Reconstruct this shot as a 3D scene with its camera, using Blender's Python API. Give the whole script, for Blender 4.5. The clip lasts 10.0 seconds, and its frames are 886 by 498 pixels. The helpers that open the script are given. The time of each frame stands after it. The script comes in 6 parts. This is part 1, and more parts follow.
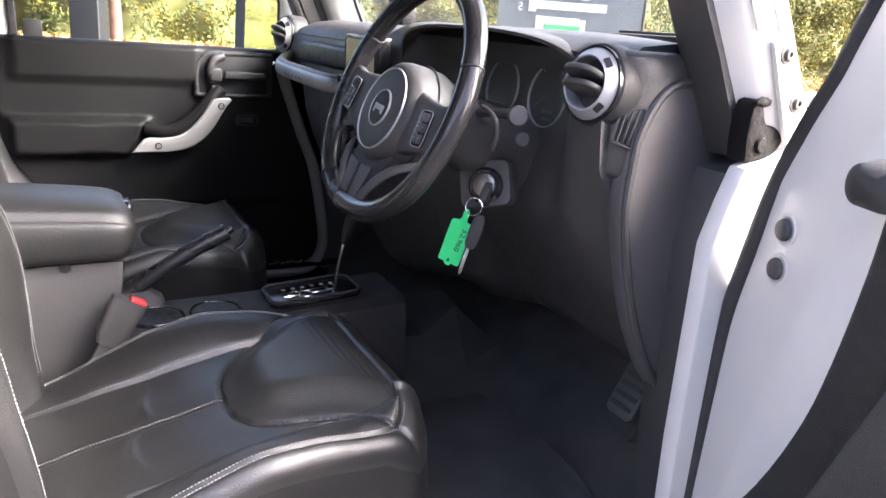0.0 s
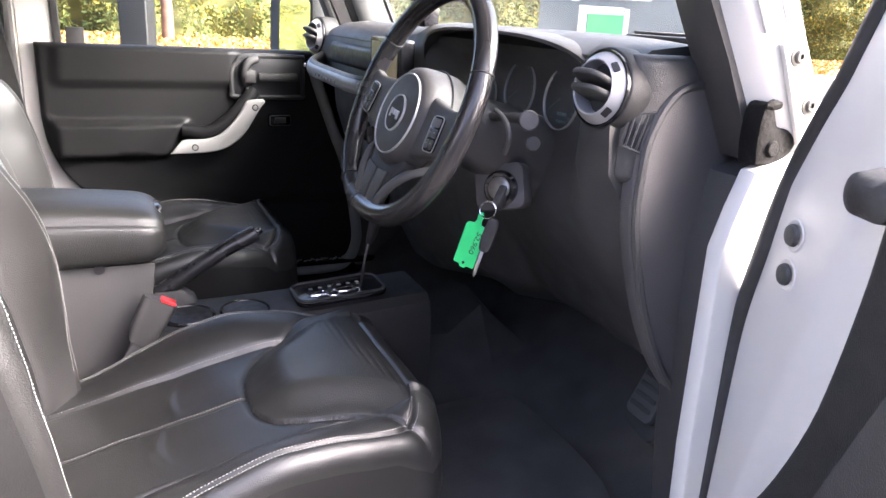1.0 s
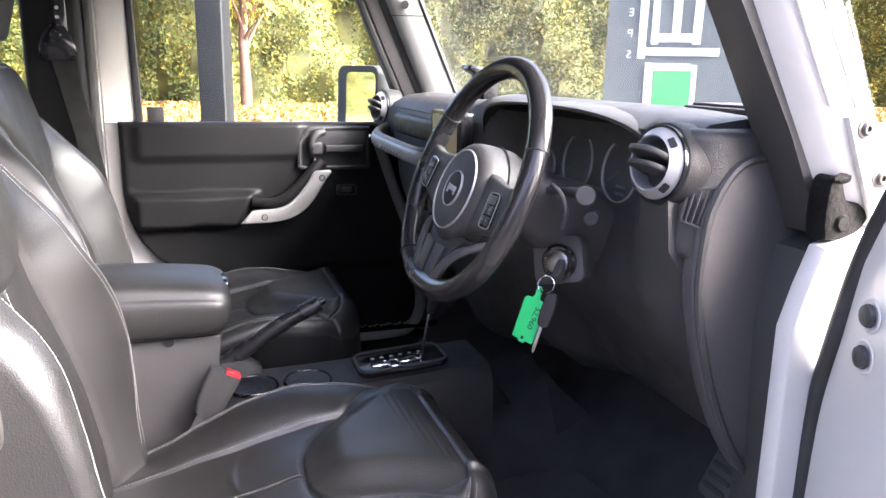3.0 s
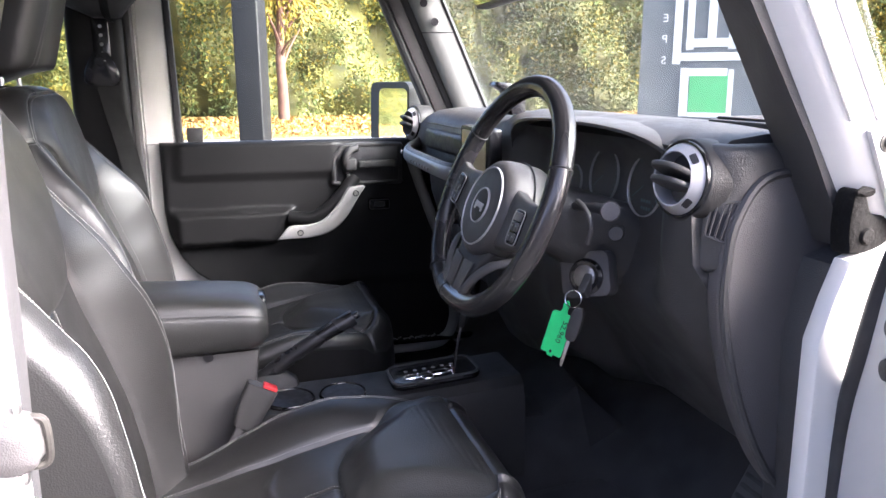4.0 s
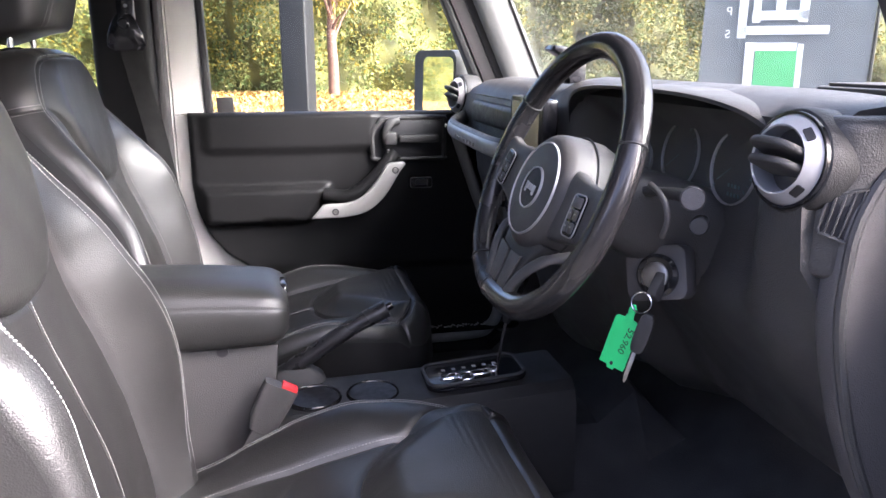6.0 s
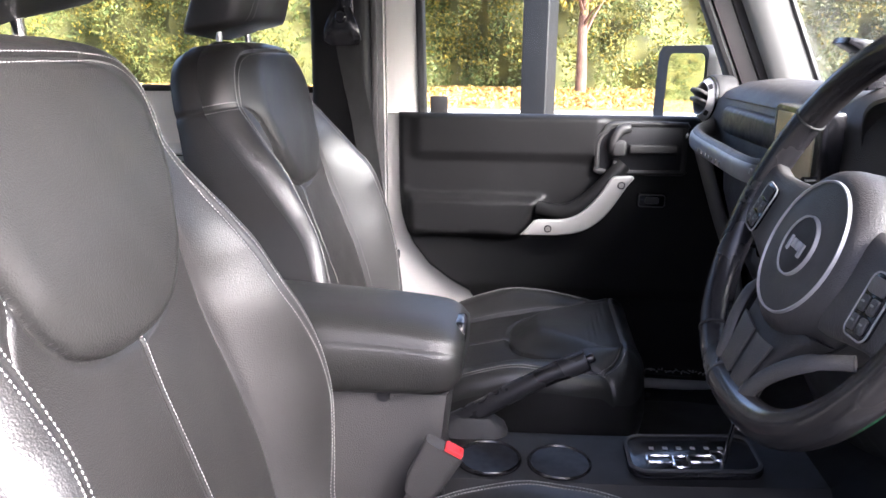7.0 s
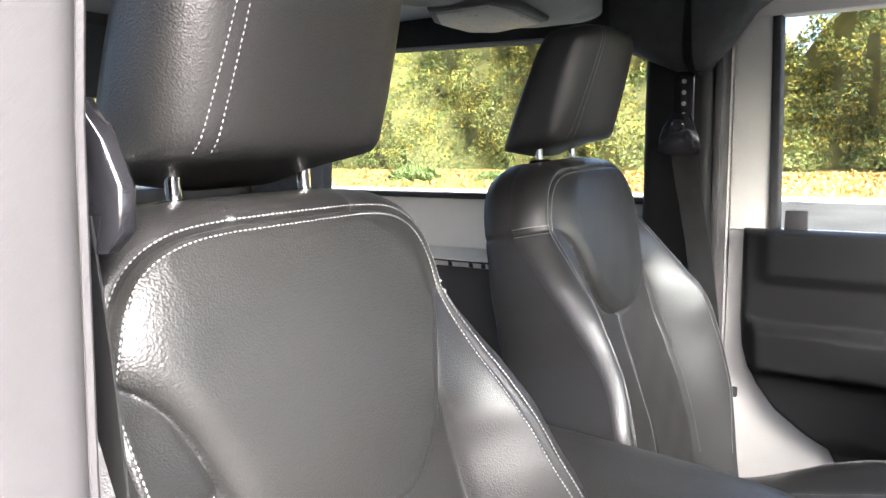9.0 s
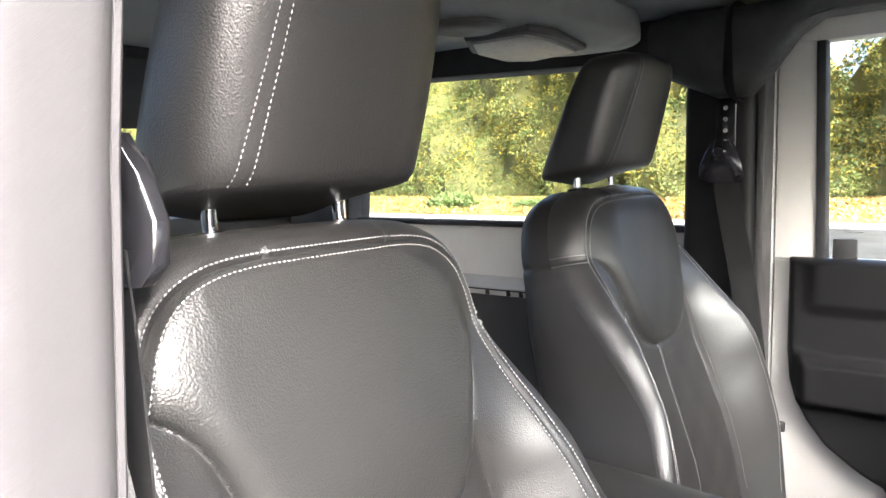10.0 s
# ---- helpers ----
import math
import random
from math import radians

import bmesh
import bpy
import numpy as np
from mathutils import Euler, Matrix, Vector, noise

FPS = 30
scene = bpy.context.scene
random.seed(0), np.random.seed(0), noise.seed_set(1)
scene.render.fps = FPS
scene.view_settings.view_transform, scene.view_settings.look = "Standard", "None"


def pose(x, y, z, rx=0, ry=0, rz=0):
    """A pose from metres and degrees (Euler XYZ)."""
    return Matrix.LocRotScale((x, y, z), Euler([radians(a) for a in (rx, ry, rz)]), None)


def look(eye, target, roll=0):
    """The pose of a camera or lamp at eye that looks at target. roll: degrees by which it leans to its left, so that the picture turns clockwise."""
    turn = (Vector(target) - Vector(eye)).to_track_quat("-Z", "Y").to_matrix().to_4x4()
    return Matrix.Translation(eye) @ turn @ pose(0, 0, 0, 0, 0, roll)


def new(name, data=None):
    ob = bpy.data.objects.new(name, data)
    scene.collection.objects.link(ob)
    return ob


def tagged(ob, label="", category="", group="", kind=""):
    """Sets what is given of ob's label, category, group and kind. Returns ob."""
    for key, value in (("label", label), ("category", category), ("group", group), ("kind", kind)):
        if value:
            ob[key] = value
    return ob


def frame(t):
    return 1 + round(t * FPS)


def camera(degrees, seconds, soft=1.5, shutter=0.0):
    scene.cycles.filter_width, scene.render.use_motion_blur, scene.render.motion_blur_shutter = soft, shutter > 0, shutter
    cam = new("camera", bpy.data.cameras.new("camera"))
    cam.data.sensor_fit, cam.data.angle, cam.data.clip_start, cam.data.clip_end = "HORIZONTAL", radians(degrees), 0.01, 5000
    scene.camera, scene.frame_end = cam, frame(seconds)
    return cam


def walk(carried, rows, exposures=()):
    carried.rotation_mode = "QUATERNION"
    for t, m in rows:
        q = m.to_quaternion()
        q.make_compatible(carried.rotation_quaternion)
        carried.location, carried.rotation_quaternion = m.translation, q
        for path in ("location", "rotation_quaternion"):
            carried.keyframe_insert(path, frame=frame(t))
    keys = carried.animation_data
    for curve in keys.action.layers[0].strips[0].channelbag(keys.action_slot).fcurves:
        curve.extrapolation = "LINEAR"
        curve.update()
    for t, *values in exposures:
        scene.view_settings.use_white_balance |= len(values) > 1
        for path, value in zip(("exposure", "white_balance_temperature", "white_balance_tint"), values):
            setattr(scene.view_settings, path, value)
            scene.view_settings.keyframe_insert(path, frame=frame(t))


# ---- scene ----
cam = camera(62.6, 10.0)
PATH = [
    (0, (1.397, 0.124, 1.346), (-0.28, 1.047, 0.767), 4.6),
    (0.5, (1.409, 0.17, 1.376), (-0.312, 0.998, 0.78), 3.4),
    (1, (1.424, 0.161, 1.369), (-0.302, 0.967, 0.759), 3.3),
    (1.5, (1.426, 0.164, 1.368), (-0.299, 0.965, 0.748), 3.6),
    (2, (1.433, 0.165, 1.385), (-0.318, 0.926, 0.79), 2.9),
    (2.5, (1.432, 0.174, 1.4), (-0.362, 0.885, 0.878), 2.1),
    (3, (1.42, 0.179, 1.395), (-0.416, 0.82, 0.926), 1.3),
    (4.5, (1.452, 0.187, 1.416), (-0.424, 0.711, 0.959), -0.5),
    (5, (1.445, 0.196, 1.415), (-0.43, 0.705, 0.941), -0.4),
    (5.2, (1.438, 0.207, 1.409), (-0.436, 0.71, 0.922), -0.1),
    (6.3, (1.192, 0.26, 1.384), (-0.716, 0.548, 0.858), 0.5),
    (6.5, (1.128, 0.283, 1.382), (-0.795, 0.426, 0.85), 0.8),
    (7, (1.05, 0.308, 1.388), (-0.87, 0.092, 0.87), 0.4),
    (7.5, (0.988, 0.292, 1.394), (-0.878, -0.247, 0.92), -0.8),
    (8, (0.933, 0.306, 1.412), (-0.843, -0.514, 0.996), -1.0),
    (8.5, (0.898, 0.311, 1.43), (-0.791, -0.7, 1.075), -0.9),
    (9, (0.882, 0.317, 1.44), (-0.761, -0.785, 1.149), -1.1),
    (9.5, (0.872, 0.318, 1.443), (-0.74, -0.838, 1.196), -1.2),
    (10, (0.874, 0.315, 1.443), (-0.717, -0.877, 1.227), -1.4),
]
walk(cam, [(t, look(eye, target, roll)) for t, eye, target, roll in PATH], exposures=[(0, 3.95, 6150, 16), (1, 4.1, 6150, 16), (3, 4.02, 6050, 17), (4.5, 3.65, 5850, 16), (6.5, 3.85, 5900, 19), (8, 3.64, 5850, 14), (10, 3.7, 6050, 11)])

# ---- light ----
world = bpy.data.worlds.new("world")
scene.world = world
world.use_nodes = True
wn = world.node_tree.nodes
sky = wn.new("ShaderNodeTexSky")
sky.sky_type, sky.sun_disc = "NISHITA", False
sky.sun_elevation, sky.sun_rotation = radians(33), radians(34)
sky.air_density, sky.dust_density, sky.ozone_density = 0.45, 7.5, 0.3
world.node_tree.links.new(sky.outputs[0], wn["Background"].inputs[0])
wn["Background"].inputs[1].default_value = 0.15
sun_data = bpy.data.lights.new("sun", "SUN")
sun_data.energy, sun_data.angle, sun_data.color = 1.35, radians(36), (1.0, 0.97, 0.93)
sun = new("sun", sun_data)
sun.matrix_world = look((6.0, 8.9, 6.97), (0, 0, 0))


# ---- materials ----
def material(name, colour, rough=0.5, metal=0.0, vary=0.15, scale=3.0, grain=0.0, grain_scale=400.0, rough_vary=0.1,
             coat=0.0, spec=0.5, tint=None, kind="noise", island=0.0, crease=0.04):
    m = bpy.data.materials.new(name)
    m.use_nodes = True
    nt = m.node_tree
    n, l = nt.nodes, nt.links
    b = n["Principled BSDF"]
    b.inputs["Roughness"].default_value, b.inputs["Metallic"].default_value = rough, metal
    b.inputs["Specular IOR Level"].default_value = spec
    b.inputs["Coat Weight"].default_value = coat
    b.inputs["Coat Roughness"].default_value = 0.08
    tc = n.new("ShaderNodeTexCoord")
    big = n.new("ShaderNodeTexNoise")
    big.inputs["Scale"].default_value, big.inputs["Detail"].default_value = scale, 6
    l.new(tc.outputs["Object"], big.inputs["Vector"])
    mix = n.new("ShaderNodeMix")
    mix.data_type = "RGBA"
    lo = [c * (1 - vary) for c in colour]
    hi = tint or [min(1, c * (1 + vary)) for c in colour]
    mix.inputs["A"].default_value, mix.inputs["B"].default_value = (*lo, 1), (*hi, 1)
    ramp = n.new("ShaderNodeMapRange")
    ramp.inputs["From Min"].default_value, ramp.inputs["From Max"].default_value = 0.3, 0.7
    l.new(big.outputs["Fac"], ramp.inputs["Value"])
    if island:
        geo = n.new("ShaderNodeNewGeometry")
        l.new(geo.outputs["Random Per Island"], mix.inputs["Factor"])
    else:
        l.new(ramp.outputs["Result"], mix.inputs["Factor"])
    l.new(mix.outputs["Result"], b.inputs["Base Color"])
    rr = n.new("ShaderNodeMapRange")
    rr.inputs["From Min"].default_value, rr.inputs["From Max"].default_value = 0.3, 0.7
    rr.inputs["To Min"].default_value = max(0.02, rough - rough_vary)
    rr.inputs["To Max"].default_value = min(1, rough + rough_vary)
    mid = n.new("ShaderNodeTexNoise")
    mid.inputs["Scale"].default_value, mid.inputs["Detail"].default_value = scale * 4, 4
    l.new(tc.outputs["Object"], mid.inputs["Vector"])
    l.new(mid.outputs["Fac"], rr.inputs["Value"])
    l.new(rr.outputs["Result"], b.inputs["Roughness"])
    if grain:
        if kind == "noise":
            g = n.new("ShaderNodeTexNoise")
            g.inputs["Scale"].default_value, g.inputs["Detail"].default_value = grain_scale, 3
            out = g.outputs["Fac"]
        elif kind == "pebble":
            g = n.new("ShaderNodeTexVoronoi")
            g.feature = "SMOOTH_F1"
            g.inputs["Scale"].default_value = grain_scale
            out = g.outputs["Distance"]
        else:
            g = n.new("ShaderNodeTexWave")
            g.bands_direction = "DIAGONAL"
            g.inputs["Scale"].default_value = grain_scale
            out = g.outputs["Fac"]
        l.new(tc.outputs["Object"], g.inputs["Vector"])
        bump = n.new("ShaderNodeBump")
        bump.inputs["Strength"].default_value, bump.inputs["Distance"].default_value = grain, 0.002
        l.new(out, bump.inputs["Height"])
        l.new(bump.outputs["Normal"], b.inputs["Normal"])
        if kind == "pebble":
            # slow creases across the hide under the fine pebble
            c = n.new("ShaderNodeTexNoise")
            c.inputs["Scale"].default_value, c.inputs["Detail"].default_value = 34, 4
            c.inputs["Distortion"].default_value = 0.25
            l.new(tc.outputs["Object"], c.inputs["Vector"])
            b2 = n.new("ShaderNodeBump")
            b2.inputs["Strength"].default_value, b2.inputs["Distance"].default_value = crease, 0.01
            l.new(c.outputs["Fac"], b2.inputs["Height"])
            l.new(b2.outputs["Normal"], bump.inputs["Normal"])
    return m


def glass(name, colour=(0.93, 0.97, 0.95), veil=0.0):
    """Thin pane: mostly clear, with a mirror share that grows at grazing angles."""
    m = bpy.data.materials.new(name)
    m.use_nodes = True
    n, l = m.node_tree.nodes, m.node_tree.links
    n.remove(n["Principled BSDF"])
    tr, gl, fr, pw, mx = (n.new("ShaderNode" + k) for k in ("BsdfTransparent", "BsdfGlossy", "LayerWeight", "Math", "MixShader"))
    tr.inputs["Color"].default_value = (*colour, 1)
    gl.inputs["Roughness"].default_value = 0.02
    pw.operation = "POWER"
    pw.inputs[1].default_value = 5.0
    l.new(fr.outputs["Facing"], pw.inputs[0])
    ad = n.new("ShaderNodeMath")
    ad.operation = "MULTIPLY_ADD"
    ad.inputs[1].default_value, ad.inputs[2].default_value = 0.5, 0.015
    l.new(pw.outputs[0], ad.inputs[0])
    l.new(ad.outputs[0], mx.inputs[0])
    l.new(tr.outputs[0], mx.inputs[1])
    l.new(gl.outputs[0], mx.inputs[2])
    last = mx
    if veil:
        # a pale diffuse film imitates hazy glare over the view, thicker in patches
        di, no, mr, m2 = (n.new("ShaderNode" + k) for k in ("BsdfDiffuse", "TexNoise", "MapRange", "MixShader"))
        di.inputs["Color"].default_value = (0.6, 0.6, 0.58, 1)
        no.inputs["Scale"].default_value, no.inputs["Detail"].default_value = 3.0, 8
        mr.inputs["To Min"].default_value, mr.inputs["To Max"].default_value = veil * 0.6, veil * 1.4
        l.new(no.outputs["Fac"], mr.inputs["Value"])
        l.new(mr.outputs["Result"], m2.inputs[0])
        l.new(mx.outputs[0], m2.inputs[1])
        l.new(di.outputs[0], m2.inputs[2])
        last = m2
    l.new(last.outputs[0], n["Material Output"].inputs["Surface"])
    return m


M = {
    "leather": material("black_leather", (0.0145, 0.0145, 0.0143), 0.37, crease=0.02, spec=0.7, grain=0.2, grain_scale=700, kind="pebble", scale=3, rough_vary=0.03, vary=0.12),
    "leather_pad": material("smooth_black_leather", (0.0175, 0.0178, 0.0172), 0.38, crease=0.035, grain=0.22, grain_scale=620, kind="pebble", scale=2.5, rough_vary=0.03, vary=0.1),
    "vinyl": material("black_seat_side_vinyl", (0.015, 0.015, 0.015), 0.42, grain=0.15, grain_scale=620, kind="pebble", scale=3, rough_vary=0.04, vary=0.12, spec=0.35),
    "foam": material("matt_black_foam", (0.007, 0.0066, 0.006), 0.9, grain=0.8, grain_scale=160, scale=30, vary=0.4, spec=0.15),
    "bolt_dark": material("dark_weathered_bolt", (0.07, 0.066, 0.06), 0.45, metal=0.5, scale=80, vary=0.4),
    "thread": material("pale_grey_thread", (0.3, 0.296, 0.287), 0.75, vary=0.3, scale=200, spec=0.2),
    "plastic": material("black_grained_plastic", (0.045, 0.044, 0.0435), 0.5, grain=0.3, grain_scale=700, kind="pebble", scale=4, vary=0.2),
    "door_plastic": material("black_door_plastic", (0.0085, 0.0087, 0.009), 0.44, spec=0.18, grain=0.15, grain_scale=700, kind="pebble", scale=4, vary=0.2),
    "plastic_dark": material("matt_black_plastic", (0.017, 0.017, 0.0175), 0.6, grain=0.3, grain_scale=700, kind="pebble", scale=4, vary=0.2),
    "plastic_soft": material("charcoal_soft_plastic", (0.048, 0.047, 0.0465), 0.58, grain=0.25, grain_scale=600, kind="pebble", scale=4, vary=0.2),
    "gloss": material("glossy_black_plastic", (0.012, 0.012, 0.014), 0.18, scale=8, vary=0.2, rough_vary=0.08),
    "silver": material("satin_silver_paint", (0.38, 0.38, 0.39), 0.42, metal=0.3, scale=14, vary=0.08, grain=0.08, grain_scale=900),
    "silver_dim": material("satin_grey_silver_paint", (0.27, 0.265, 0.26), 0.42, metal=0.25, scale=14, vary=0.08, grain=0.08, grain_scale=900),
    "leather_rim": material("polished_black_leather", (0.016, 0.016, 0.018), 0.27, grain=0.1, grain_scale=900, kind="pebble", scale=6, vary=0.15, rough_vary=0.05),
    "gloss_rim": material("smooth_dark_rim_leather", (0.016, 0.0155, 0.0165), 0.2, scale=10, vary=0.15, rough_vary=0.04, grain=0.05, grain_scale=500),
    "hub_skin": material("charcoal_airbag_skin", (0.037, 0.036, 0.0365), 0.5, grain=0.3, grain_scale=900, kind="pebble", scale=6, vary=0.15),
    "chrome": material("chrome", (0.75, 0.75, 0.76), 0.12, metal=1.0, scale=20, vary=0.06, rough_vary=0.06),
    "steel": material("dull_steel_bolt", (0.32, 0.31, 0.3), 0.42, metal=0.9, scale=60, vary=0.3),
    "white": material("white_car_paint", (0.61, 0.595, 0.568), 0.38, coat=0.25, scale=6, vary=0.03, rough_vary=0.08),
    "white_dirty": material("grimy_white_paint", (0.61, 0.597, 0.566), 0.45, scale=14, vary=0.08, tint=(0.6, 0.58, 0.53), rough_vary=0.15),
    "rubber": material("black_rubber_seal", (0.022, 0.022, 0.023), 0.62, scale=20, vary=0.3, grain=0.2, grain_scale=300),
    "carpet": material("black_carpet", (0.026, 0.026, 0.0275), 0.95, grain=0.9, grain_scale=500, scale=12, vary=0.4),
    "fabric": material("grey_twill_fabric", (0.038, 0.0372, 0.039), 0.9, grain=0.13, grain_scale=420, kind="twill", scale=5, vary=0.12),
    "webbing": material("black_belt_webbing", (0.009, 0.009, 0.0092), 0.8, spec=0.25, grain=0.4, grain_scale=500, kind="twill", scale=9, vary=0.2),
    "headliner": material("pale_grey_headliner", (0.32, 0.33, 0.34), 0.9, grain=0.4, grain_scale=400, scale=4, vary=0.08),
    "trim": material("grey_pillar_plastic", (0.078, 0.0735, 0.0735), 0.55, grain=0.25, grain_scale=700, kind="pebble", scale=5, vary=0.1),
    "trim_pale": material("pale_grey_pillar_plastic", (0.2, 0.205, 0.198), 0.5, grain=0.2, grain_scale=700, kind="pebble", scale=5, vary=0.08),
    "red": material("red_plastic", (0.62, 0.03, 0.035), 0.35, scale=30, vary=0.15),
    "green": material("bright_green_plastic_tag", (0.03, 0.68, 0.2), 0.5, scale=30, vary=0.1),
    "ink": material("black_ink", (0.02, 0.05, 0.025), 0.7, scale=60, vary=0.3),
    "screen": material("tan_screen_film", (0.42, 0.36, 0.22), 0.35, scale=12, vary=0.15),
    "dial": material("black_dial_face", (0.008, 0.008, 0.01), 0.5, scale=20, vary=0.2),
    "dial_mark": material("pale_dial_marking", (0.07, 0.11, 0.11), 0.5, scale=40, vary=0.2),
    "lens": material("frosted_lamp_lens", (0.36, 0.36, 0.33), 0.35, scale=30, vary=0.1, grain=0.3, grain_scale=250),
    "asphalt": material("worn_asphalt", (0.05, 0.049, 0.047), 0.95, spec=0.12, scale=0.8, vary=0.3, grain=0.8, grain_scale=60),
    "kerb": material("concrete_kerb", (0.36, 0.35, 0.33), 0.85, scale=3, vary=0.15, grain=0.5, grain_scale=60),
    "verge": material("verge_with_fallen_leaves", (0.13, 0.1, 0.04), 0.9, scale=5, vary=0.4, tint=(0.32, 0.18, 0.04), grain=0.8, grain_scale=30),
    "leaf": material("yellowing_leaves", (0.09, 0.108, 0.032), 0.6, spec=0.2, scale=0.5, vary=0.4, tint=(0.185, 0.175, 0.045)),
    "leaf_gold": material("golden_leaves", (0.235, 0.18, 0.032), 0.6, spec=0.2, scale=0.6, vary=0.35, tint=(0.33, 0.25, 0.035)),
    "leaf_green": material("green_leaves", (0.055, 0.08, 0.026), 0.6, spec=0.2, scale=0.7, vary=0.35, tint=(0.12, 0.16, 0.05)),
    "litter": material("orange_leaf_litter", (0.26, 0.135, 0.035), 0.7, scale=1.5, vary=0.35, tint=(0.36, 0.22, 0.05)),
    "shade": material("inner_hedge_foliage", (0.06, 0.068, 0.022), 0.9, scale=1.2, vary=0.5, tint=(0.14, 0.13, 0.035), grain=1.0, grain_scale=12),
    "bark": material("reddish_bark", (0.1, 0.05, 0.036), 0.85, scale=6, vary=0.35, grain=0.8, grain_scale=40),
    "pole": material("black_painted_steel", (0.012, 0.012, 0.013), 0.45, spec=0.25, scale=6, vary=0.15, rough_vary=0.03),
    "banner": material("slate_grey_banner_cloth", (0.13, 0.145, 0.16), 0.8, scale=3, vary=0.12, grain=0.3, grain_scale=300),
    "print_white": material("white_print", (0.72, 0.73, 0.73), 0.7, scale=8, vary=0.05),
    "print_green": material("green_print", (0.06, 0.42, 0.14), 0.7, scale=8, vary=0.08),
    "mirror": material("mirror_silvering", (0.85, 0.86, 0.87), 0.02, metal=1.0, scale=8, vary=0.02, rough_vary=0.01),
    "wall": material("grey_plastered_wall", (0.17, 0.165, 0.16), 0.9, scale=0.7, vary=0.2, grain=0.6, grain_scale=50),
    "glass": glass("clear_glass"),
    # windscreen pane with the glare haze mixed in as pale colour
    "glass_veiled": glass("veiled_windscreen_glass", (0.86, 0.9, 0.88), 0.09),
    "glass_tint": glass("lightly_tinted_glass", (0.8, 0.84, 0.82)),
}


# ---- mesh tools ----
def slab(bm, d):
    """Gives a single sheet the thickness d, as a pane has."""
    got = bmesh.ops.extrude_face_region(bm, geom=bm.faces[:])
    bmesh.ops.translate(bm, vec=d, verts=[v for v in got["geom"] if isinstance(v, bmesh.types.BMVert)])
    return bm


def part(name, bm, mat, parent=None, label="", smooth=True, angle=40):
    me = bpy.data.meshes.new(name)
    bmesh.ops.recalc_face_normals(bm, faces=bm.faces)
    if smooth:
        lim = radians(angle)
        for f in bm.faces:
            f.smooth = True
        for e in bm.edges:
            if len(e.link_faces) == 2 and e.calc_face_angle(0) > lim:
                e.smooth = False
    bm.to_mesh(me)
    bm.free()
    me.materials.append(M[mat])
    ob = new(name, me)
    if parent:
        ob.parent = parent
    if label:
        ob["label"] = label
    return ob


def thing(name, label, category, group="", kind="", at=(0, 0, 0)):
    ob = new(name)
    ob.location = at
    ob.empty_display_size = 0.05
    return tagged(ob, label, category, group, kind)


def add_box(bm, c, s, m=None, bevel=0.0, seg=2):
    """A box of size s about c, edges rounded by bevel."""
    b = bmesh.new()
    bmesh.ops.create_cube(b, size=1.0)
    for v in b.verts:
        v.co = Vector((v.co.x * s[0], v.co.y * s[1], v.co.z * s[2]))
    if bevel:
        bmesh.ops.bevel(b, geom=b.edges[:], offset=bevel, segments=seg, affect="EDGES", profile=0.5)
    mat = (m if m is not None else Matrix()) 
    b.transform(Matrix.Translation(c) @ mat)
    join(bm, b)
    return bm


def join(bm, other):
    me = bpy.data.meshes.new("tmp")
    other.to_mesh(me)
    other.free()
    bm.from_mesh(me)
    bpy.data.meshes.remove(me)
    return bm


def loft(rings, closed=True, caps=True, bm=None):
    """Skin over rings of equal length."""
    bm = bm or bmesh.new()
    rows = [[bm.verts.new(p) for p in r] for r in rings]
    n = len(rows[0])
    for a, b in zip(rows, rows[1:]):
        for i in range(n if closed else n - 1):
            j = (i + 1) % n
            bm.faces.new((a[i], a[j], b[j], b[i]))
    if caps and closed:
        bm.faces.new(rows[0][::-1])
        bm.faces.new(rows[-1])
    return bm


def smooth_line(pts, n):
    """n points along a Catmull-Rom curve through pts."""
    p = [Vector(q) for q in pts]
    p = [2 * p[0] - p[1]] + p + [2 * p[-1] - p[-2]]
    out = []
    k = len(p) - 3
    for i in range(n):
        s = i / (n - 1) * k
        j = min(int(s), k - 1)
        t = s - j
        a, b, c, d = p[j : j + 4]
        out.append(0.5 * (2 * b + (c - a) * t + (2 * a - 5 * b + 4 * c - d) * t * t + (3 * b - a - 3 * c + d) * t**3))
    return out


def sweep(pts, radius, sides=8, closed=False, flat=1.0, up=None, bm=None):
    """A tube along pts; radius may be a list; flat squashes the section along its second axis."""
    pts = [Vector(p) for p in pts]
    n = len(pts)
    rings, side = [], None
    for i, p in enumerate(pts):
        a = pts[(i - 1) % n] if closed or i else pts[0]
        b = pts[(i + 1) % n] if closed or i < n - 1 else pts[-1]
        d = (b - a).normalized()
        if up is not None:
            side = d.cross(Vector(up)).normalized()
        elif side is None:
            side = d.orthogonal().normalized()
        else:
            side = (side - side.dot(d) * d).normalized()
        other = d.cross(side)
        r = radius[i] if isinstance(radius, (list, tuple)) else radius
        rings.append([p + side * r * math.cos(2 * math.pi * k / sides) + other * r * flat * math.sin(2 * math.pi * k / sides) for k in range(sides)])
    if closed:
        rings.append(rings[0])
        bm = loft(rings, True, False, bm)
        bmesh.ops.remove_doubles(bm, verts=bm.verts, dist=1e-6)
        return bm
    return loft(rings, True, True, bm)


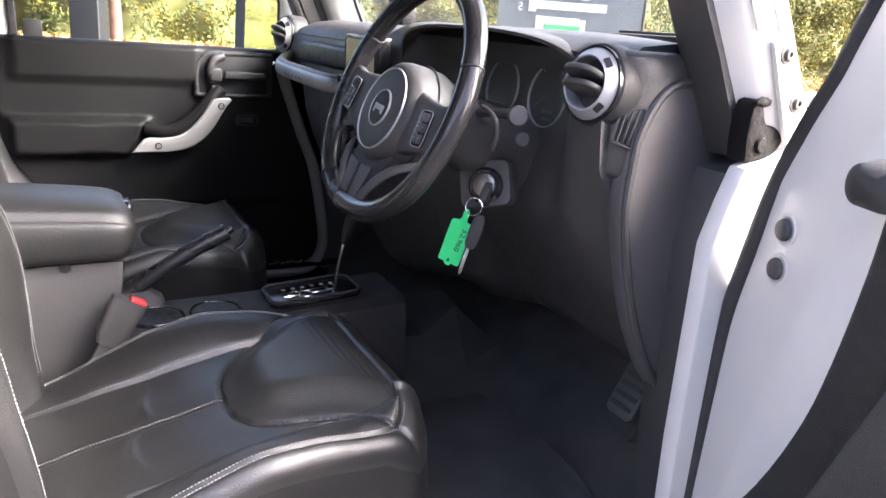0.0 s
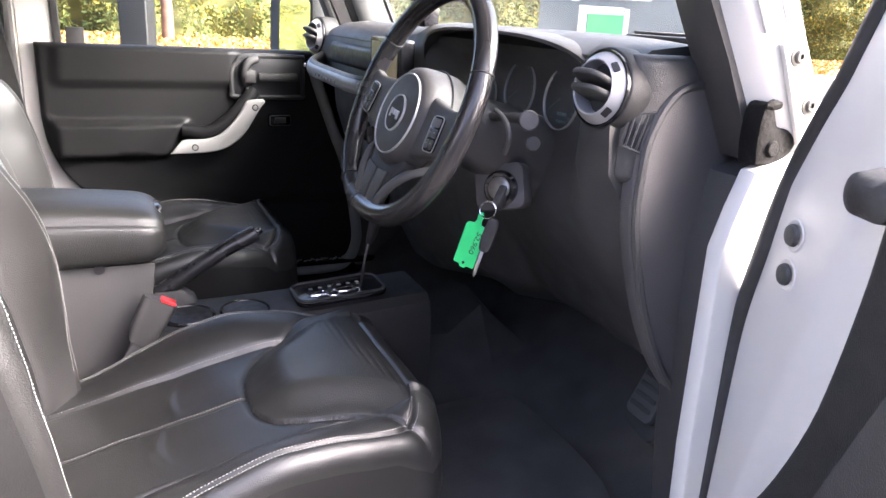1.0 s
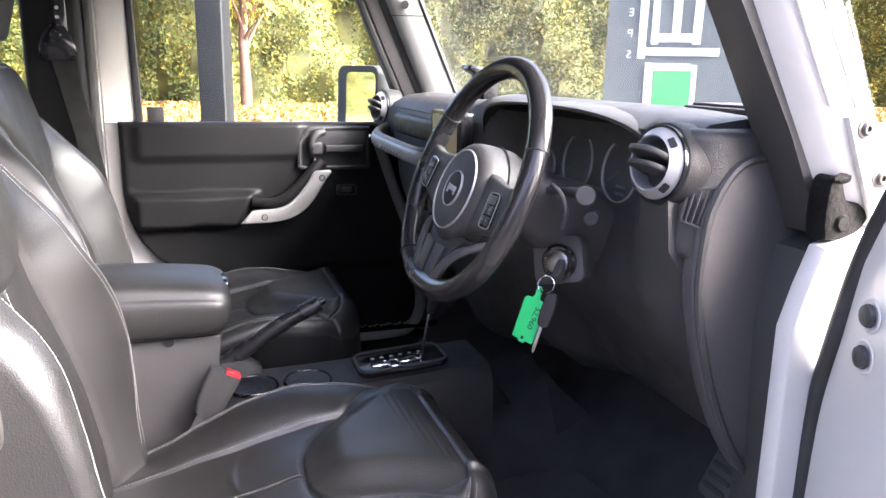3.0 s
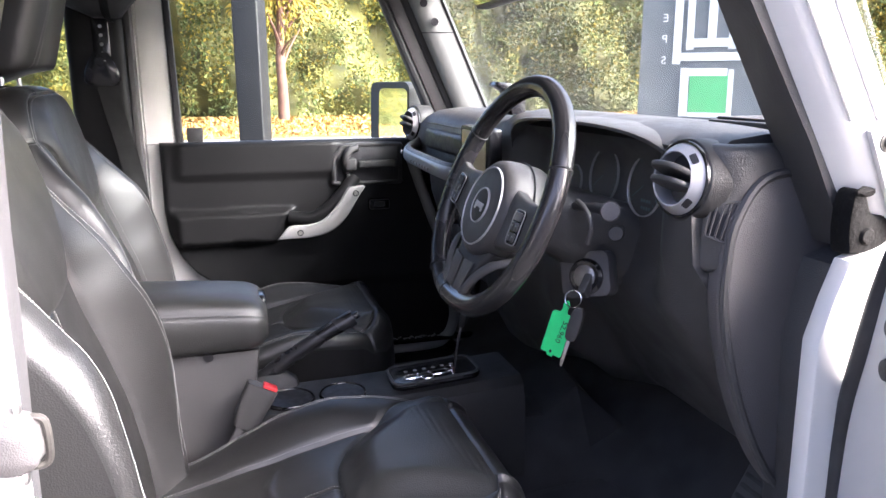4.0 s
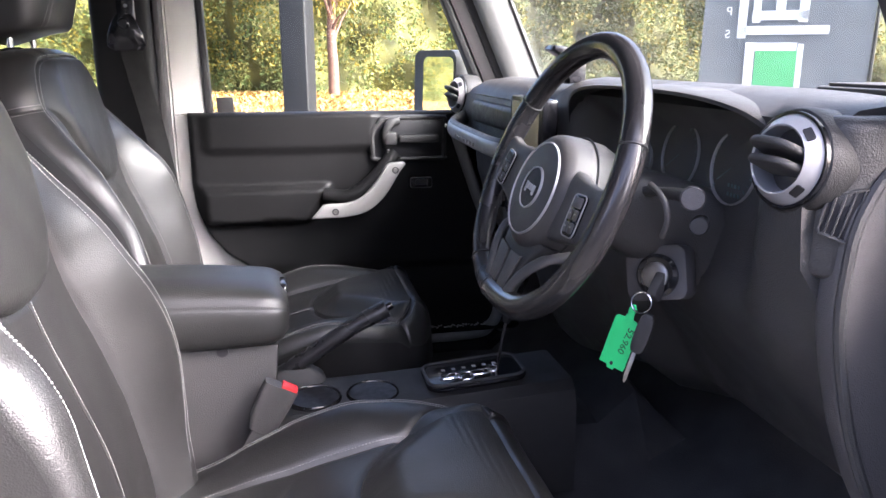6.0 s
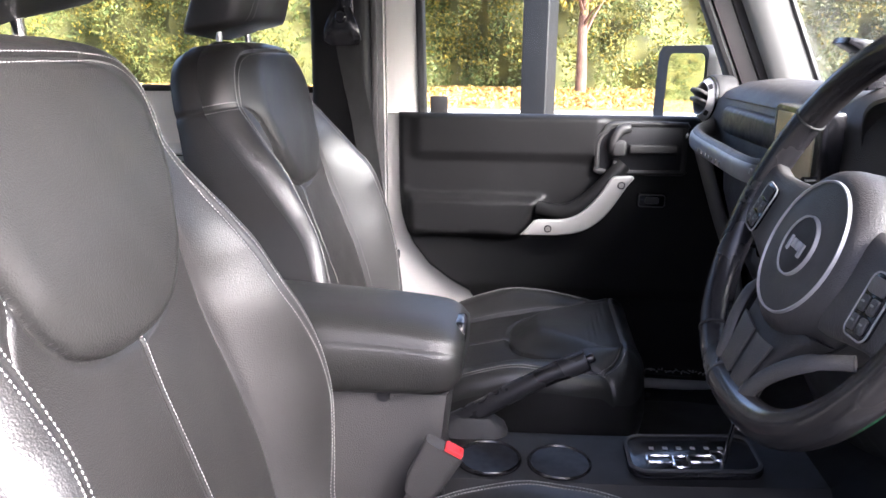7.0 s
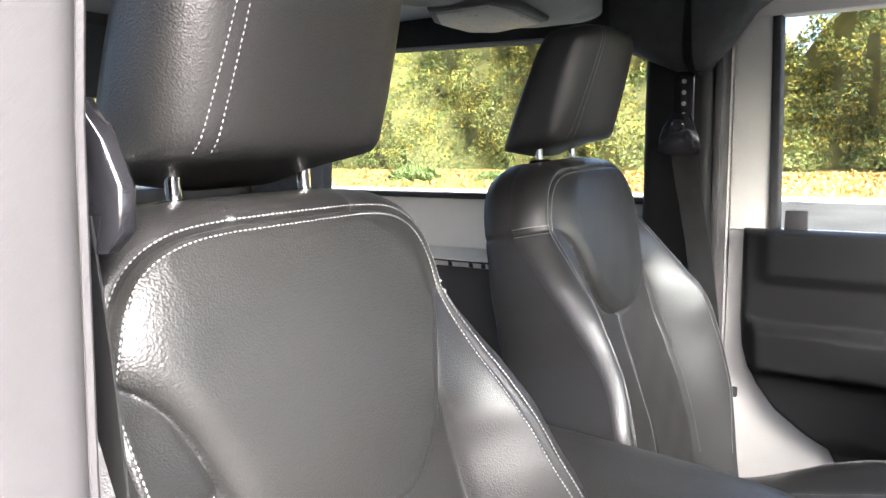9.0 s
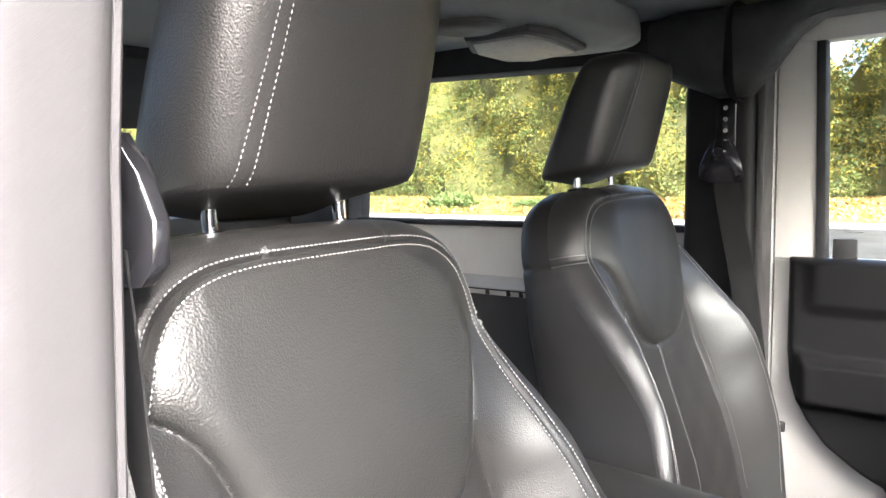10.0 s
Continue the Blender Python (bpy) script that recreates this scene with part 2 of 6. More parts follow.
def prism(profile, a, b, axis="x", bevel=0.0, seg=2, bm=None):
    """A flat outline drawn in the other two axes, from a to b along axis, with rounded rims."""
    q = bmesh.new()

    def at(u, v, w):
        return {"x": (w, u, v), "y": (u, w, v), "z": (u, v, w)}[axis]

    rows = [[q.verts.new(at(u, v, w)) for u, v in profile] for w in (a, b)]
    n = len(profile)
    for i in range(n):
        j = (i + 1) % n
        q.faces.new((rows[0][i], rows[0][j], rows[1][j], rows[1][i]))
    ends = [q.faces.new(rows[0][::-1]), q.faces.new(rows[1])]
    bmesh.ops.recalc_face_normals(q, faces=q.faces)
    if bevel:
        bmesh.ops.bevel(q, geom=list({e for f in ends for e in f.edges}), offset=bevel, segments=seg, affect="EDGES", profile=0.5)
    return join(bm, q) if bm else q


def lathe(profile, m, sides=32, bm=None):
    """Turn (radius, height) pairs about the z axis of m; ends near the axis are closed."""
    rings = [[m @ Vector((r * math.cos(2 * math.pi * k / sides), r * math.sin(2 * math.pi * k / sides), h)) for k in range(sides)] for r, h in profile]
    bm = loft(rings, True, False, bm)
    bm.verts.ensure_lookup_table()
    n = len(bm.verts)
    if profile[0][0] < 0.0015:
        bm.faces.new(bm.verts[n - sides * len(profile) : n - sides * (len(profile) - 1)][::-1])
    if profile[-1][0] < 0.0015:
        bm.faces.new(bm.verts[n - sides : n])
    return bm


def rounded(w, h, r, n=6, cx=0.0, cy=0.0):
    """The outline of a rounded rectangle."""
    out = []
    for qx, qy, a0 in ((1, 1, 0), (-1, 1, 90), (-1, -1, 180), (1, -1, 270)):
        for i in range(n + 1):
            a = radians(a0 + 90 * i / n)
            out.append((cx + qx * (w / 2 - r) + r * math.cos(a), cy + qy * (h / 2 - r) + r * math.sin(a)))
    return out


def facing(normal, at, roll_up=(0, 0, 1)):
    """A frame at a place whose z axis is normal and whose y axis points up as far as it can."""
    z = Vector(normal).normalized()
    x = Vector(roll_up).cross(z).normalized()
    y = z.cross(x)
    m = Matrix((x, y, z)).transposed().to_4x4()
    m.translation = at
    return m


def plate(outline, depth, m, bevel=0.0, bm=None):
    """A flat outline in m's xy plane, from 0 to depth along its z."""
    q = prism(outline, 0, depth, "z", bevel)
    q.transform(m)
    return join(bm, q) if bm else q


def stitches(bm, pts, length=0.0038, gap=0.001, r=0.00052):
    """Short thread stitches laid along a line of points."""
    pts = [Vector(p) for p in pts]
    run = 0.0
    nxt = 0.0
    for a, b in zip(pts, pts[1:]):
        d = (b - a).length
        if d < 1e-7:
            continue
        w = (b - a) / d
        while nxt < run + d:
            s = a + w * (nxt - run)
            e = s + w * length
            side = w.orthogonal().normalized() * r
            up = w.cross(side)
            mid = (s + e) / 2
            v0, v1 = bm.verts.new(s), bm.verts.new(e)
            ring = [bm.verts.new(mid + x) for x in (side * 1.3, up * 1.3, -side * 1.3, -up * 1.3)]
            for i in range(4):
                bm.faces.new((v0, ring[i], ring[(i + 1) % 4]))
                bm.faces.new((v1, ring[(i + 1) % 4], ring[i]))
            nxt += length + gap
        run += d

# ---- ground and distance ----
def grid_sheet(x0, x1, y0, y1, nx, ny, z):
    bm = bmesh.new()
    rows = [[bm.verts.new((x0 + (x1 - x0) * i / nx, y0 + (y1 - y0) * j / ny, z(x0 + (x1 - x0) * i / nx, y0 + (y1 - y0) * j / ny)))
             for i in range(nx + 1)] for j in range(ny + 1)]
    for a, b in zip(rows, rows[1:]):
        for i in range(nx):
            bm.faces.new((a[i], a[i + 1], b[i + 1], b[i]))
    return bm


tagged(part("ground", grid_sheet(-1500, 1500, -1500, 1500, 60, 60, lambda x, y: 0.0), "asphalt"), "dark worn asphalt forecourt and road", "ground", kind="structure")
HEDGE_X = -25.0
kerb = prism([(-16.7, -0.02), (-16.7, 0.08), (-16.68, 0.10), (-16.56, 0.10), (-16.5, 0.06), (-16.5, -0.02)], -70, 70, "y")
tagged(part("kerb", kerb, "kerb"), "pale concrete kerb beside the road", "kerb", kind="structure")
tagged(part("verge", grid_sheet(-40, -16.7, -70, 70, 30, 90, lambda x, y: 0.08 + 0.03 * noise.noise((x * 0.7, y * 0.7, 0)) + 0.02 * max(0, -18.5 - x)), "verge"),
       "grass verge strewn with orange fallen leaves", "verge", kind="structure")


def leaves(name, mat, count, where, size, label, category, seed):
    """Many small folded leaves at places that where(rng) gives."""
    rng = np.random.default_rng(seed)
    c = where(rng, count)
    a = rng.normal(size=(count, 3))
    a /= np.linalg.norm(a, axis=1)[:, None]
    b = np.cross(a, rng.normal(size=(count, 3)))
    b /= np.linalg.norm(b, axis=1)[:, None]
    s = size * rng.uniform(0.5, 1.3, count)[:, None]
    n = np.cross(a, b)
    v = np.stack([c - a * s, c + b * s * 0.5 + n * s * 0.15, c + a * s, c - b * s * 0.5 + n * s * 0.15], 1).reshape(-1, 3)
    i = np.arange(count)[:, None] * 4
    f = np.concatenate([i + [0, 1, 2], i + [0, 2, 3]]).tolist()
    me = bpy.data.meshes.new(name)
    me.from_pydata(v.tolist(), [], f)
    me.materials.append(M[mat])
    return tagged(new(name, me), label, category, kind="stuff")


def hedge_top(y):
    return 7.0 + 1.5 * np.sin(y * 0.31) + 0.9 * np.sin(y * 0.83 + 1) + 0.5 * np.sin(y * 2.1)


def hedge_front(y, z):
    return HEDGE_X + 0.8 * np.sin(y * 0.55 + z * 0.3) + 0.5 * np.sin(y * 1.3 + z * 0.9) + 0.35 * np.sin(y * 2.9 - z * 1.7) - 0.12 * z


def hedge_place(lo, hi, deep):
    def where(rng, n):
        y = rng.uniform(-58, 62, n)
        t = rng.uniform(0, 1, n)
        z = 0.2 + lo * 7 + t * (hedge_top(y) * hi - lo * 7)
        # leaves gather in clumps
        k = np.stack([np.round(y / 0.9), np.round(z / 0.8)], 1)
        h = np.modf(np.sin(k[:, 0] * 12.9 + k[:, 1] * 78.2) * 43758.5)[0]
        y += 0.3 * np.sin(h * 40)
        x = hedge_front(y, z) - np.abs(rng.normal(0, deep, n)) + 0.35 * h
        return np.stack([x, y, z], 1)
    return where


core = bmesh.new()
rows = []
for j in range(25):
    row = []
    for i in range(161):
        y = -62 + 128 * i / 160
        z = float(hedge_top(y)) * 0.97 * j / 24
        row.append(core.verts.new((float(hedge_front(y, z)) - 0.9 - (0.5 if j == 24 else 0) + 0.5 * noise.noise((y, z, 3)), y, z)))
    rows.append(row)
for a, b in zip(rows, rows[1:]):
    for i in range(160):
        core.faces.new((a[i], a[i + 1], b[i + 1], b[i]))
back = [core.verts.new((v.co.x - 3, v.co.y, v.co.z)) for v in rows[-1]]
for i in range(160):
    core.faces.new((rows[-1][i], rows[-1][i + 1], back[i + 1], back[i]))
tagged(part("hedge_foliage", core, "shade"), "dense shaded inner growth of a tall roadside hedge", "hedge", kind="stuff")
leaves("green_hedge_leaves", "leaf_green", 90000, hedge_place(0.0, 0.95, 0.55), 0.085, "dark green leaves of a tall roadside hedge", "foliage", 3)
leaves("yellowing_hedge_leaves", "leaf", 125000, hedge_place(0.0, 1.0, 0.4), 0.08, "yellow-green autumn leaves of a tall roadside hedge", "foliage", 4)
leaves("golden_hedge_leaves", "leaf_gold", 38000, hedge_place(0.1, 1.02, 0.25), 0.075, "golden autumn leaves of a tall roadside hedge", "foliage", 5)


def litter_place(rng, n):
    y = rng.uniform(-50, 55, n)
    x = -16.8 - rng.uniform(0, 1, n) ** 0.8 * 7.5
    return np.stack([x, y, 0.12 + rng.uniform(0, 0.07, n) + 0.02 * np.maximum(0, -18.5 - x)], 1)


leaves("leaf_litter", "litter", 45000, litter_place, 0.09, "orange fallen leaves along the verge", "leaf litter", 6)


def shrub(at, r, seed, label):
    rng = np.random.default_rng(seed)

    def where(_, n):
        d = rng.normal(size=(n, 3))
        d /= np.linalg.norm(d, axis=1)[:, None]
        d[:, 2] = np.abs(d[:, 2])
        k = r * (0.65 + 0.4 * rng.uniform(0, 1, n)) * (1 + 0.2 * np.sin(d[:, 0] * 7 + d[:, 1] * 5))
        return np.array(at) + d * k[:, None] * [1.0, 1.5, 0.8]
    ob = leaves("shrub", "leaf_green", 2600, where, 0.1, label, "shrub", seed)
    ob["kind"] = "thing"
    return ob


shrub((-19.6, -14.6, 0.06), 0.62, 21, "low bright green shrub at the roadside")
shrub((-19.8, -11.6, 0.06), 0.4, 22, "low bright green shrub at the roadside")


def tree(at, height, girth, seed, label):
    rng = random.Random(seed)
    t = thing("tree", label, "tree", at=at)
    pts = [Vector((0.02 * rng.uniform(-1, 1) * k, 0.02 * rng.uniform(-1, 1) * k, height * k / 6)) for k in range(7)]
    bm = sweep(smooth_line(pts, 19), [girth * (1 - 0.75 * i / 18) for i in range(19)], 10)
    for k in range(9):
        p = smooth_line(pts, 19)[5 + k]
        a = rng.uniform(0, 6.28)
        q = p + Vector((math.cos(a), math.sin(a), 0.9)) * rng.uniform(0.7, 1.5)
        sweep([p, (p + q) / 2 + Vector((0, 0, 0.1)), q], [girth * 0.35, girth * 0.22, girth * 0.08], 6, bm=bm)
    part("trunk", bm, "bark", t)
    rr = np.random.default_rng(seed)
    n = 5200
    d = rr.normal(size=(n, 3))
    d /= np.linalg.norm(d, axis=1)[:, None]
    c = d * (1.5 * rr.uniform(0.2, 1, n) ** 0.5 * (1 + 0.3 * np.sin(d[:, 0] * 5 + d[:, 2] * 6)))[:, None] * [1, 1.1, 1.5] + [0, 0, height * 0.85]
    ob = leaves("crown", "leaf_gold", n, lambda _, m: c, 0.1, "", "", seed)
    del ob["kind"]
    ob.parent = t
    return t


tree((-22.9, 1.95, 0.1), 6.2, 0.19, 31, "slender reddish-barked tree with a golden autumn crown")

post = thing("canopy_post", "square black painted steel post on the forecourt", "post", at=(-4.0, 0.375, 0))
part("column", prism(rounded(0.182, 0.182, 0.012), 0.0, 4.6, "z"), "pole", post)
part("base_plate", prism(rounded(0.36, 0.36, 0.02), 0.0, 0.018, "z", 0.003), "pole", post)
for sx in (-1, 1):
    for sy in (-1, 1):
        part("bolt", lathe([(0.014, 0), (0.014, 0.012), (0.009, 0.014), (0.009, 0.03)], pose(sx * 0.145, sy * 0.145, 0.018), 10), "steel", post)

post.rotation_euler = (0, 0, radians(-22))

# a tall printed banner on its own stand
banner = thing("banner", "slate grey cloth banner printed with white lines and a green square", "banner", at=(-5.5, 5.2, 0))
bm_face = facing((0.735, -0.678, 0), (0, 0, 0))
cloth = bmesh.new()
rows = []
for j in range(31):
    row = []
    for i in range(13):
        u, v = -0.74 + 1.58 * i / 12, 0.35 + 3.2 * j / 30
        row.append(cloth.verts.new(bm_face @ Vector((u, v, 0.006 * math.sin(u * 9 + v * 1.3) - 0.004))))
    rows.append(row)
for a, b in zip(rows, rows[1:]):
    for i in range(12):
        cloth.faces.new((a[i], a[i + 1], b[i + 1], b[i]))
part("cloth", cloth, "banner", banner)
part("stand_pole", sweep([bm_face @ Vector((0.86, z, -0.01)) for z in (0.0, 1.2, 2.4, 3.6)], 0.018, 10), "pole", banner)
part("stand_foot", plate(rounded(0.5, 0.5, 0.04), 0.03, pose(*(bm_face @ Vector((0.86, 0, 0))), 0, 0, 45), 0.004), "pole", banner)


def print_bar(u, v, w, h, mat, name, tilt=0.0):
    m = bm_face @ pose(u, v, 0.016, 0, 0, tilt)
    return part(name, plate([(-w / 2, -h / 2), (w / 2, -h / 2), (w / 2, h / 2), (-w / 2, h / 2)], 0.003, m), mat, banner, smooth=False)


print_bar(0.0, 1.28, 0.39, 0.39, "print_green", "green_square")
for u_, v_, w_, h_ in ((-0.25, 1.30, 0.09, 0.52), (0.225, 1.29, 0.055, 0.50), (-0.01, 1.515, 0.39, 0.08), (0.0, 1.06, 0.39, 0.05), (-0.35, 2.2, 0.085, 1.2),
                       (0.04, 1.675, 0.84, 0.085), (-0.222, 2.2, 0.075, 0.9), (0.22, 2.2, 0.09, 0.9), (0.0, 1.82, 0.52, 0.09), (0.0, 2.24, 0.09, 0.74), (-0.02, 0.965, 0.53, 0.085)):
    print_bar(u_, v_, w_, h_, "print_white", "white_line", random.uniform(-1.2, 1.2))
# the letters show mirrored, as the cloth is seen from its back
for ch, v_ in (("S", 1.64), ("P", 1.865), ("E", 2.085)):
    fc = bpy.data.curves.new("letter", "FONT")
    fc.body, fc.size, fc.extrude, fc.align_x, fc.align_y = ch, 0.12, 0.002, "CENTER", "CENTER"
    tmp = bpy.data.objects.new("letter_source", fc)
    me = bpy.data.meshes.new_from_object(tmp)
    bpy.data.objects.remove(tmp)
    me.transform(bm_face @ pose(-0.485, v_, 0.018) @ Matrix.Diagonal((-1, 1, 1, 1)))
    me.materials.clear()
    me.materials.append(M["print_white"])
    lt = new("printed_letter", me)
    lt.parent = banner


# an unseen wall, added beyond the open driver's door to block low eastern sky
yard = prism([(7.0, -16.0), (7.4, -16.0), (7.4, 1.2), (7.0, 1.2)], 0.0, 4.2, "z", 0.02)
tagged(part("added_wall_east", yard, "wall"), "unseen plain grey wall added to darken reflections from the east", "wall", kind="structure")


# ---- car shell ----
shell = thing("off_road_vehicle_body", "white off-road vehicle body shell with black and grey inner trim", "car body", at=(0, 0.2, 0.42))
O = Vector((0, 0.2, 0.42))


def shell_part(name, bm, mat, label="", smooth=True):
    bm.transform(Matrix.Translation(-O))
    return part(name, bm, mat, shell, label, smooth)


shell_part("floor_pan", grid_sheet(-0.74, 0.74, -1.45, 1.12, 20, 34, lambda x, y: 0.545 + 0.01 * noise.noise((x * 9, y * 9, 1)) + 0.16 * math.exp(-(x / 0.13) ** 4) * (y < 0.9)
           + (max(0, y - 0.82) * 0.9)), "carpet", "black carpeted floor")
under = bmesh.new()
add_box(under, (0, -0.16, 0.5), (1.5, 2.6, 0.06), bevel=0.02)
shell_part("underbody", under, "rubber")
fire = bmesh.new()
add_box(fire, (0, 1.14, 0.88), (1.44, 0.05, 0.70), bevel=0.01)
shell_part("bulkhead", fire, "carpet")
for s in (-1, 1):
    sill = prism([(s * 0.68, 0.50), (s * 0.68, 0.575), (s * 0.70, 0.59), (s * 0.80, 0.585), (s * 0.815, 0.57), (s * 0.815, 0.46), (s * 0.78, 0.44)], -0.2, 0.93, "y")
    shell_part("sill", sill, "white_dirty" if s > 0 else "gloss")
    # front hinge post below the windscreen frame
    hp = prism([(0.835, 0.50), (0.815, 0.85), (0.81, 1.12), (0.825, 1.17), (0.842, 1.215), (0.915, 1.24), (0.99, 1.26), (1.06, 1.26), (1.06, 0.50)], s * 0.787, s * 0.815, "x", 0.006)
    shell_part("hinge_post", hp, "white_dirty" if s > 0 else "trim")
    inner = prism([(0.90, 0.50), (0.86, 0.80), (0.84, 1.10), (0.86, 1.2), (1.06, 1.26), (1.06, 0.50)] if s > 0 else
                  [(0.85, 0.50), (0.848, 0.64), (0.83, 0.78), (0.79, 0.95), (0.742, 1.10), (0.715, 1.22), (1.06, 1.26), (1.06, 0.50)], s * 0.70, s * 0.785, "x", 0.004)
    shell_part("kick_panel", inner, "plastic")
    # windscreen pillar: white outer frame and dark trim inside
    lean = 0.45
    ap = []
    for z in (1.20, 1.35, 1.5, 1.64, 1.74):
        y = 0.862 - 0.6 * (z - 1.345) if s > 0 else 0.895 - lean * (z - 1.345)
        ap.append([(s * 0.772, y - 0.05, z), (s * 0.80, y - 0.035, z), (s * 0.812, y - 0.012, z), (s * 0.81, y + (0.035 if s > 0 else 0.0), z), (s * 0.79, y + (0.05 if s > 0 else 0.005), z), (s * 0.772, y + (0.05 if s > 0 else 0.005), z)])
    shell_part("windscreen_pillar", loft(ap), "white")
    if s > 0:
        tr = []
        for z in (1.22, 1.339, 1.5, 1.64, 1.74):
            y = 0.838 - 0.54 * (z - 1.339)
            e = 0.008 + 0.10 * max(0, z - 1.345)
            tr.append([(0.692, y + 0.018, z), (0.698, y - 0.015, z), (0.715, y - 0.026 - e * 0.5, z), (0.776, y - 0.022 - e, z), (0.776, y + 0.03, z), (0.70, y + 0.03, z)])
        for dy, rr, mt in ((-0.022, 0.002, "white_dirty"), (0.012, 0.0035, "white")):
            shell_part("pillar_seam", sweep([(0.8115 if mt == "white" else 0.808, 0.862 - 0.6 * (z - 1.345) + dy, z) for z in (1.37, 1.5, 1.62, 1.73)], rr, 6), mt)
    if s < 0:
        levels = (1.24, 1.35, 1.45, 1.55, 1.65, 1.74)

        def lean_y(z):
            return 0.83 - 0.45 * (z - 1.345)

        shell_part("pillar_trim", loft([[(-0.625, lean_y(z) + 0.084, z), (-0.631, lean_y(z) + 0.045, z), (-0.644, lean_y(z) + 0.012, z), (-0.66, lean_y(z), z), (-0.70, lean_y(z) + 0.004, z), (-0.765, lean_y(z) + 0.03, z), (-0.765, lean_y(z) + 0.10, z), (-0.64, lean_y(z) + 0.10, z)] for z in levels]), "trim_pale", "pale grey windscreen pillar trim")
        shell_part("glass_edge", sweep([(-0.626, lean_y(z) + 0.09, z) for z in levels], 0.007, 6), "rubber", "black glass edging")
        # solid black strip stands for the dark shade in the groove by the trim
        shell_part("pillar_shade_strip", loft([[(-0.668, lean_y(z) + 0.004, z), (-0.678, lean_y(z) - 0.016, z), (-0.735, lean_y(z) - 0.016, z), (-0.735, lean_y(z) + 0.004, z)] for z in levels]), "rubber", "black strip for the shaded groove beside the pillar trim")
        # grey colour puts the shade on this white flange into its material
        shell_part("pillar_flange", loft([[(-0.682, lean_y(z) - 0.018, z), (-0.684, lean_y(z) - 0.036, z), (-0.692, lean_y(z) - 0.053, z), (-0.735, lean_y(z) - 0.053, z), (-0.735, lean_y(z) - 0.018, z)] for z in levels]), "trim", "pillar flange, white paint coloured mauve-grey as in shade")
        shell_part("pillar_seal", sweep([(-0.705, lean_y(z) - 0.064, z) for z in levels], 0.011, 8), "rubber", "black pillar seal")
        yj = lean_y(1.55)
        shell_part("trim_joint", sweep([(-0.6245, yj + 0.084, 1.55), (-0.6305, yj + 0.045, 1.55), (-0.6435, yj + 0.012, 1.55), (-0.66, yj - 0.001, 1.55)], 0.0016, 6), "rubber")
        # raised black discs show the shade inside two screw holes by colour alone
        for yk, zk in ((0.768, 1.578), (0.736, 1.628)):
            shell_part("screw_hole_disc", lathe([(0.0005, 0.0022), (0.0098, 0.0022), (0.0102, 0.003), (0.0108, 0.003), (0.0112, 0.0)], facing((0.93, -0.32, 0.1), (-0.6285, yk - 0.002, zk)), 24), "dial")
    else:
        shell_part("pillar_trim", loft(tr), "plastic")
    # centre pillar
    bp = prism([(s * 0.765, -0.20), (s * 0.80, -0.20), (s * 0.815, -0.18), (s * 0.815, -0.055), (s * 0.795, -0.012), (s * 0.775, -0.004), (s * 0.765, -0.012)]
               if s > 0 else [(s * 0.735, -0.20), (s * 0.80, -0.20), (s * 0.815, -0.18), (s * 0.815, -0.037), (s * 0.735, -0.037)], 0.50, 1.74, "z")
    shell_part("centre_pillar", bp, "white")
    # rear body side with a wide window opening above it
    side = prism([(-1.45, 0.5), (-0.19, 0.5), (-0.19, 1.30), (-1.45, 1.30)], s * 0.715, s * 0.80, "x", 0.01)
    shell_part("rear_body_side", side, "white")
    ledge = prism([(s * 0.60, 1.155), (s * 0.715, 1.165), (s * 0.715, 1.135), (s * 0.61, 1.135)], -1.42, -0.2, "y", 0.004)
    shell_part("side_ledge", ledge, "white")
    slot = bmesh.new()
    add_box(slot, (s * 0.6035, -0.8, 1.150), (0.006, 1.15, 0.0035))
    shell_part("ledge_joint", slot, "rubber")
    for yk in (-0.66, -0.60, -0.565):
        nb = bmesh.new()
        add_box(nb, (s * 0.606, yk, 1.142), (0.006, 0.010, 0.011), bevel=0.001)
        shell_part("ledge_notch", nb, "rubber")
    lower = prism([(-1.42, 0.54), (-0.22, 0.54), (-0.22, 1.135), (-1.42, 1.135)], s * 0.63, s * 0.70, "x", 0.01)
    shell_part("rear_trim_panel", lower, "plastic")
    top = prism([(-1.45, 1.70), (-0.15, 1.66), (-0.15, 1.78), (-1.45, 1.78)], s * 0.68, s * 0.78, "x", 0.008)
    shell_part("hardtop_side", top, "rubber")
    for y0, y1 in ((-1.45, -1.18),):
        shell_part("rear_corner", prism([(y0, 1.28), (y1 - 0.02, 1.28), (y1, 1.5), (y1 + 0.0, 1.72), (y0, 1.72)], s * 0.68, s * 0.78, "x", 0.008), "rubber")
    fr = sweep([(s * 0.705, y, z) for y, z in ((-1.18, 1.302), (-0.21, 1.302))], 0.008, 8)
    shell_part("window_seal", fr, "rubber")
    pane = grid_sheet(0, 1, 0, 1, 1, 1, lambda x, y: 0)
    for v in pane.verts:
        v.co = Vector((s * 0.735, -1.2 + v.co.x * 1.02, 1.29 + v.co.y * 0.42))
    ob = shell_part("side_glass", slab(pane, (s * 0.004, 0, 0)), "glass_tint", smooth=False)
    ob.visible_shadow = False

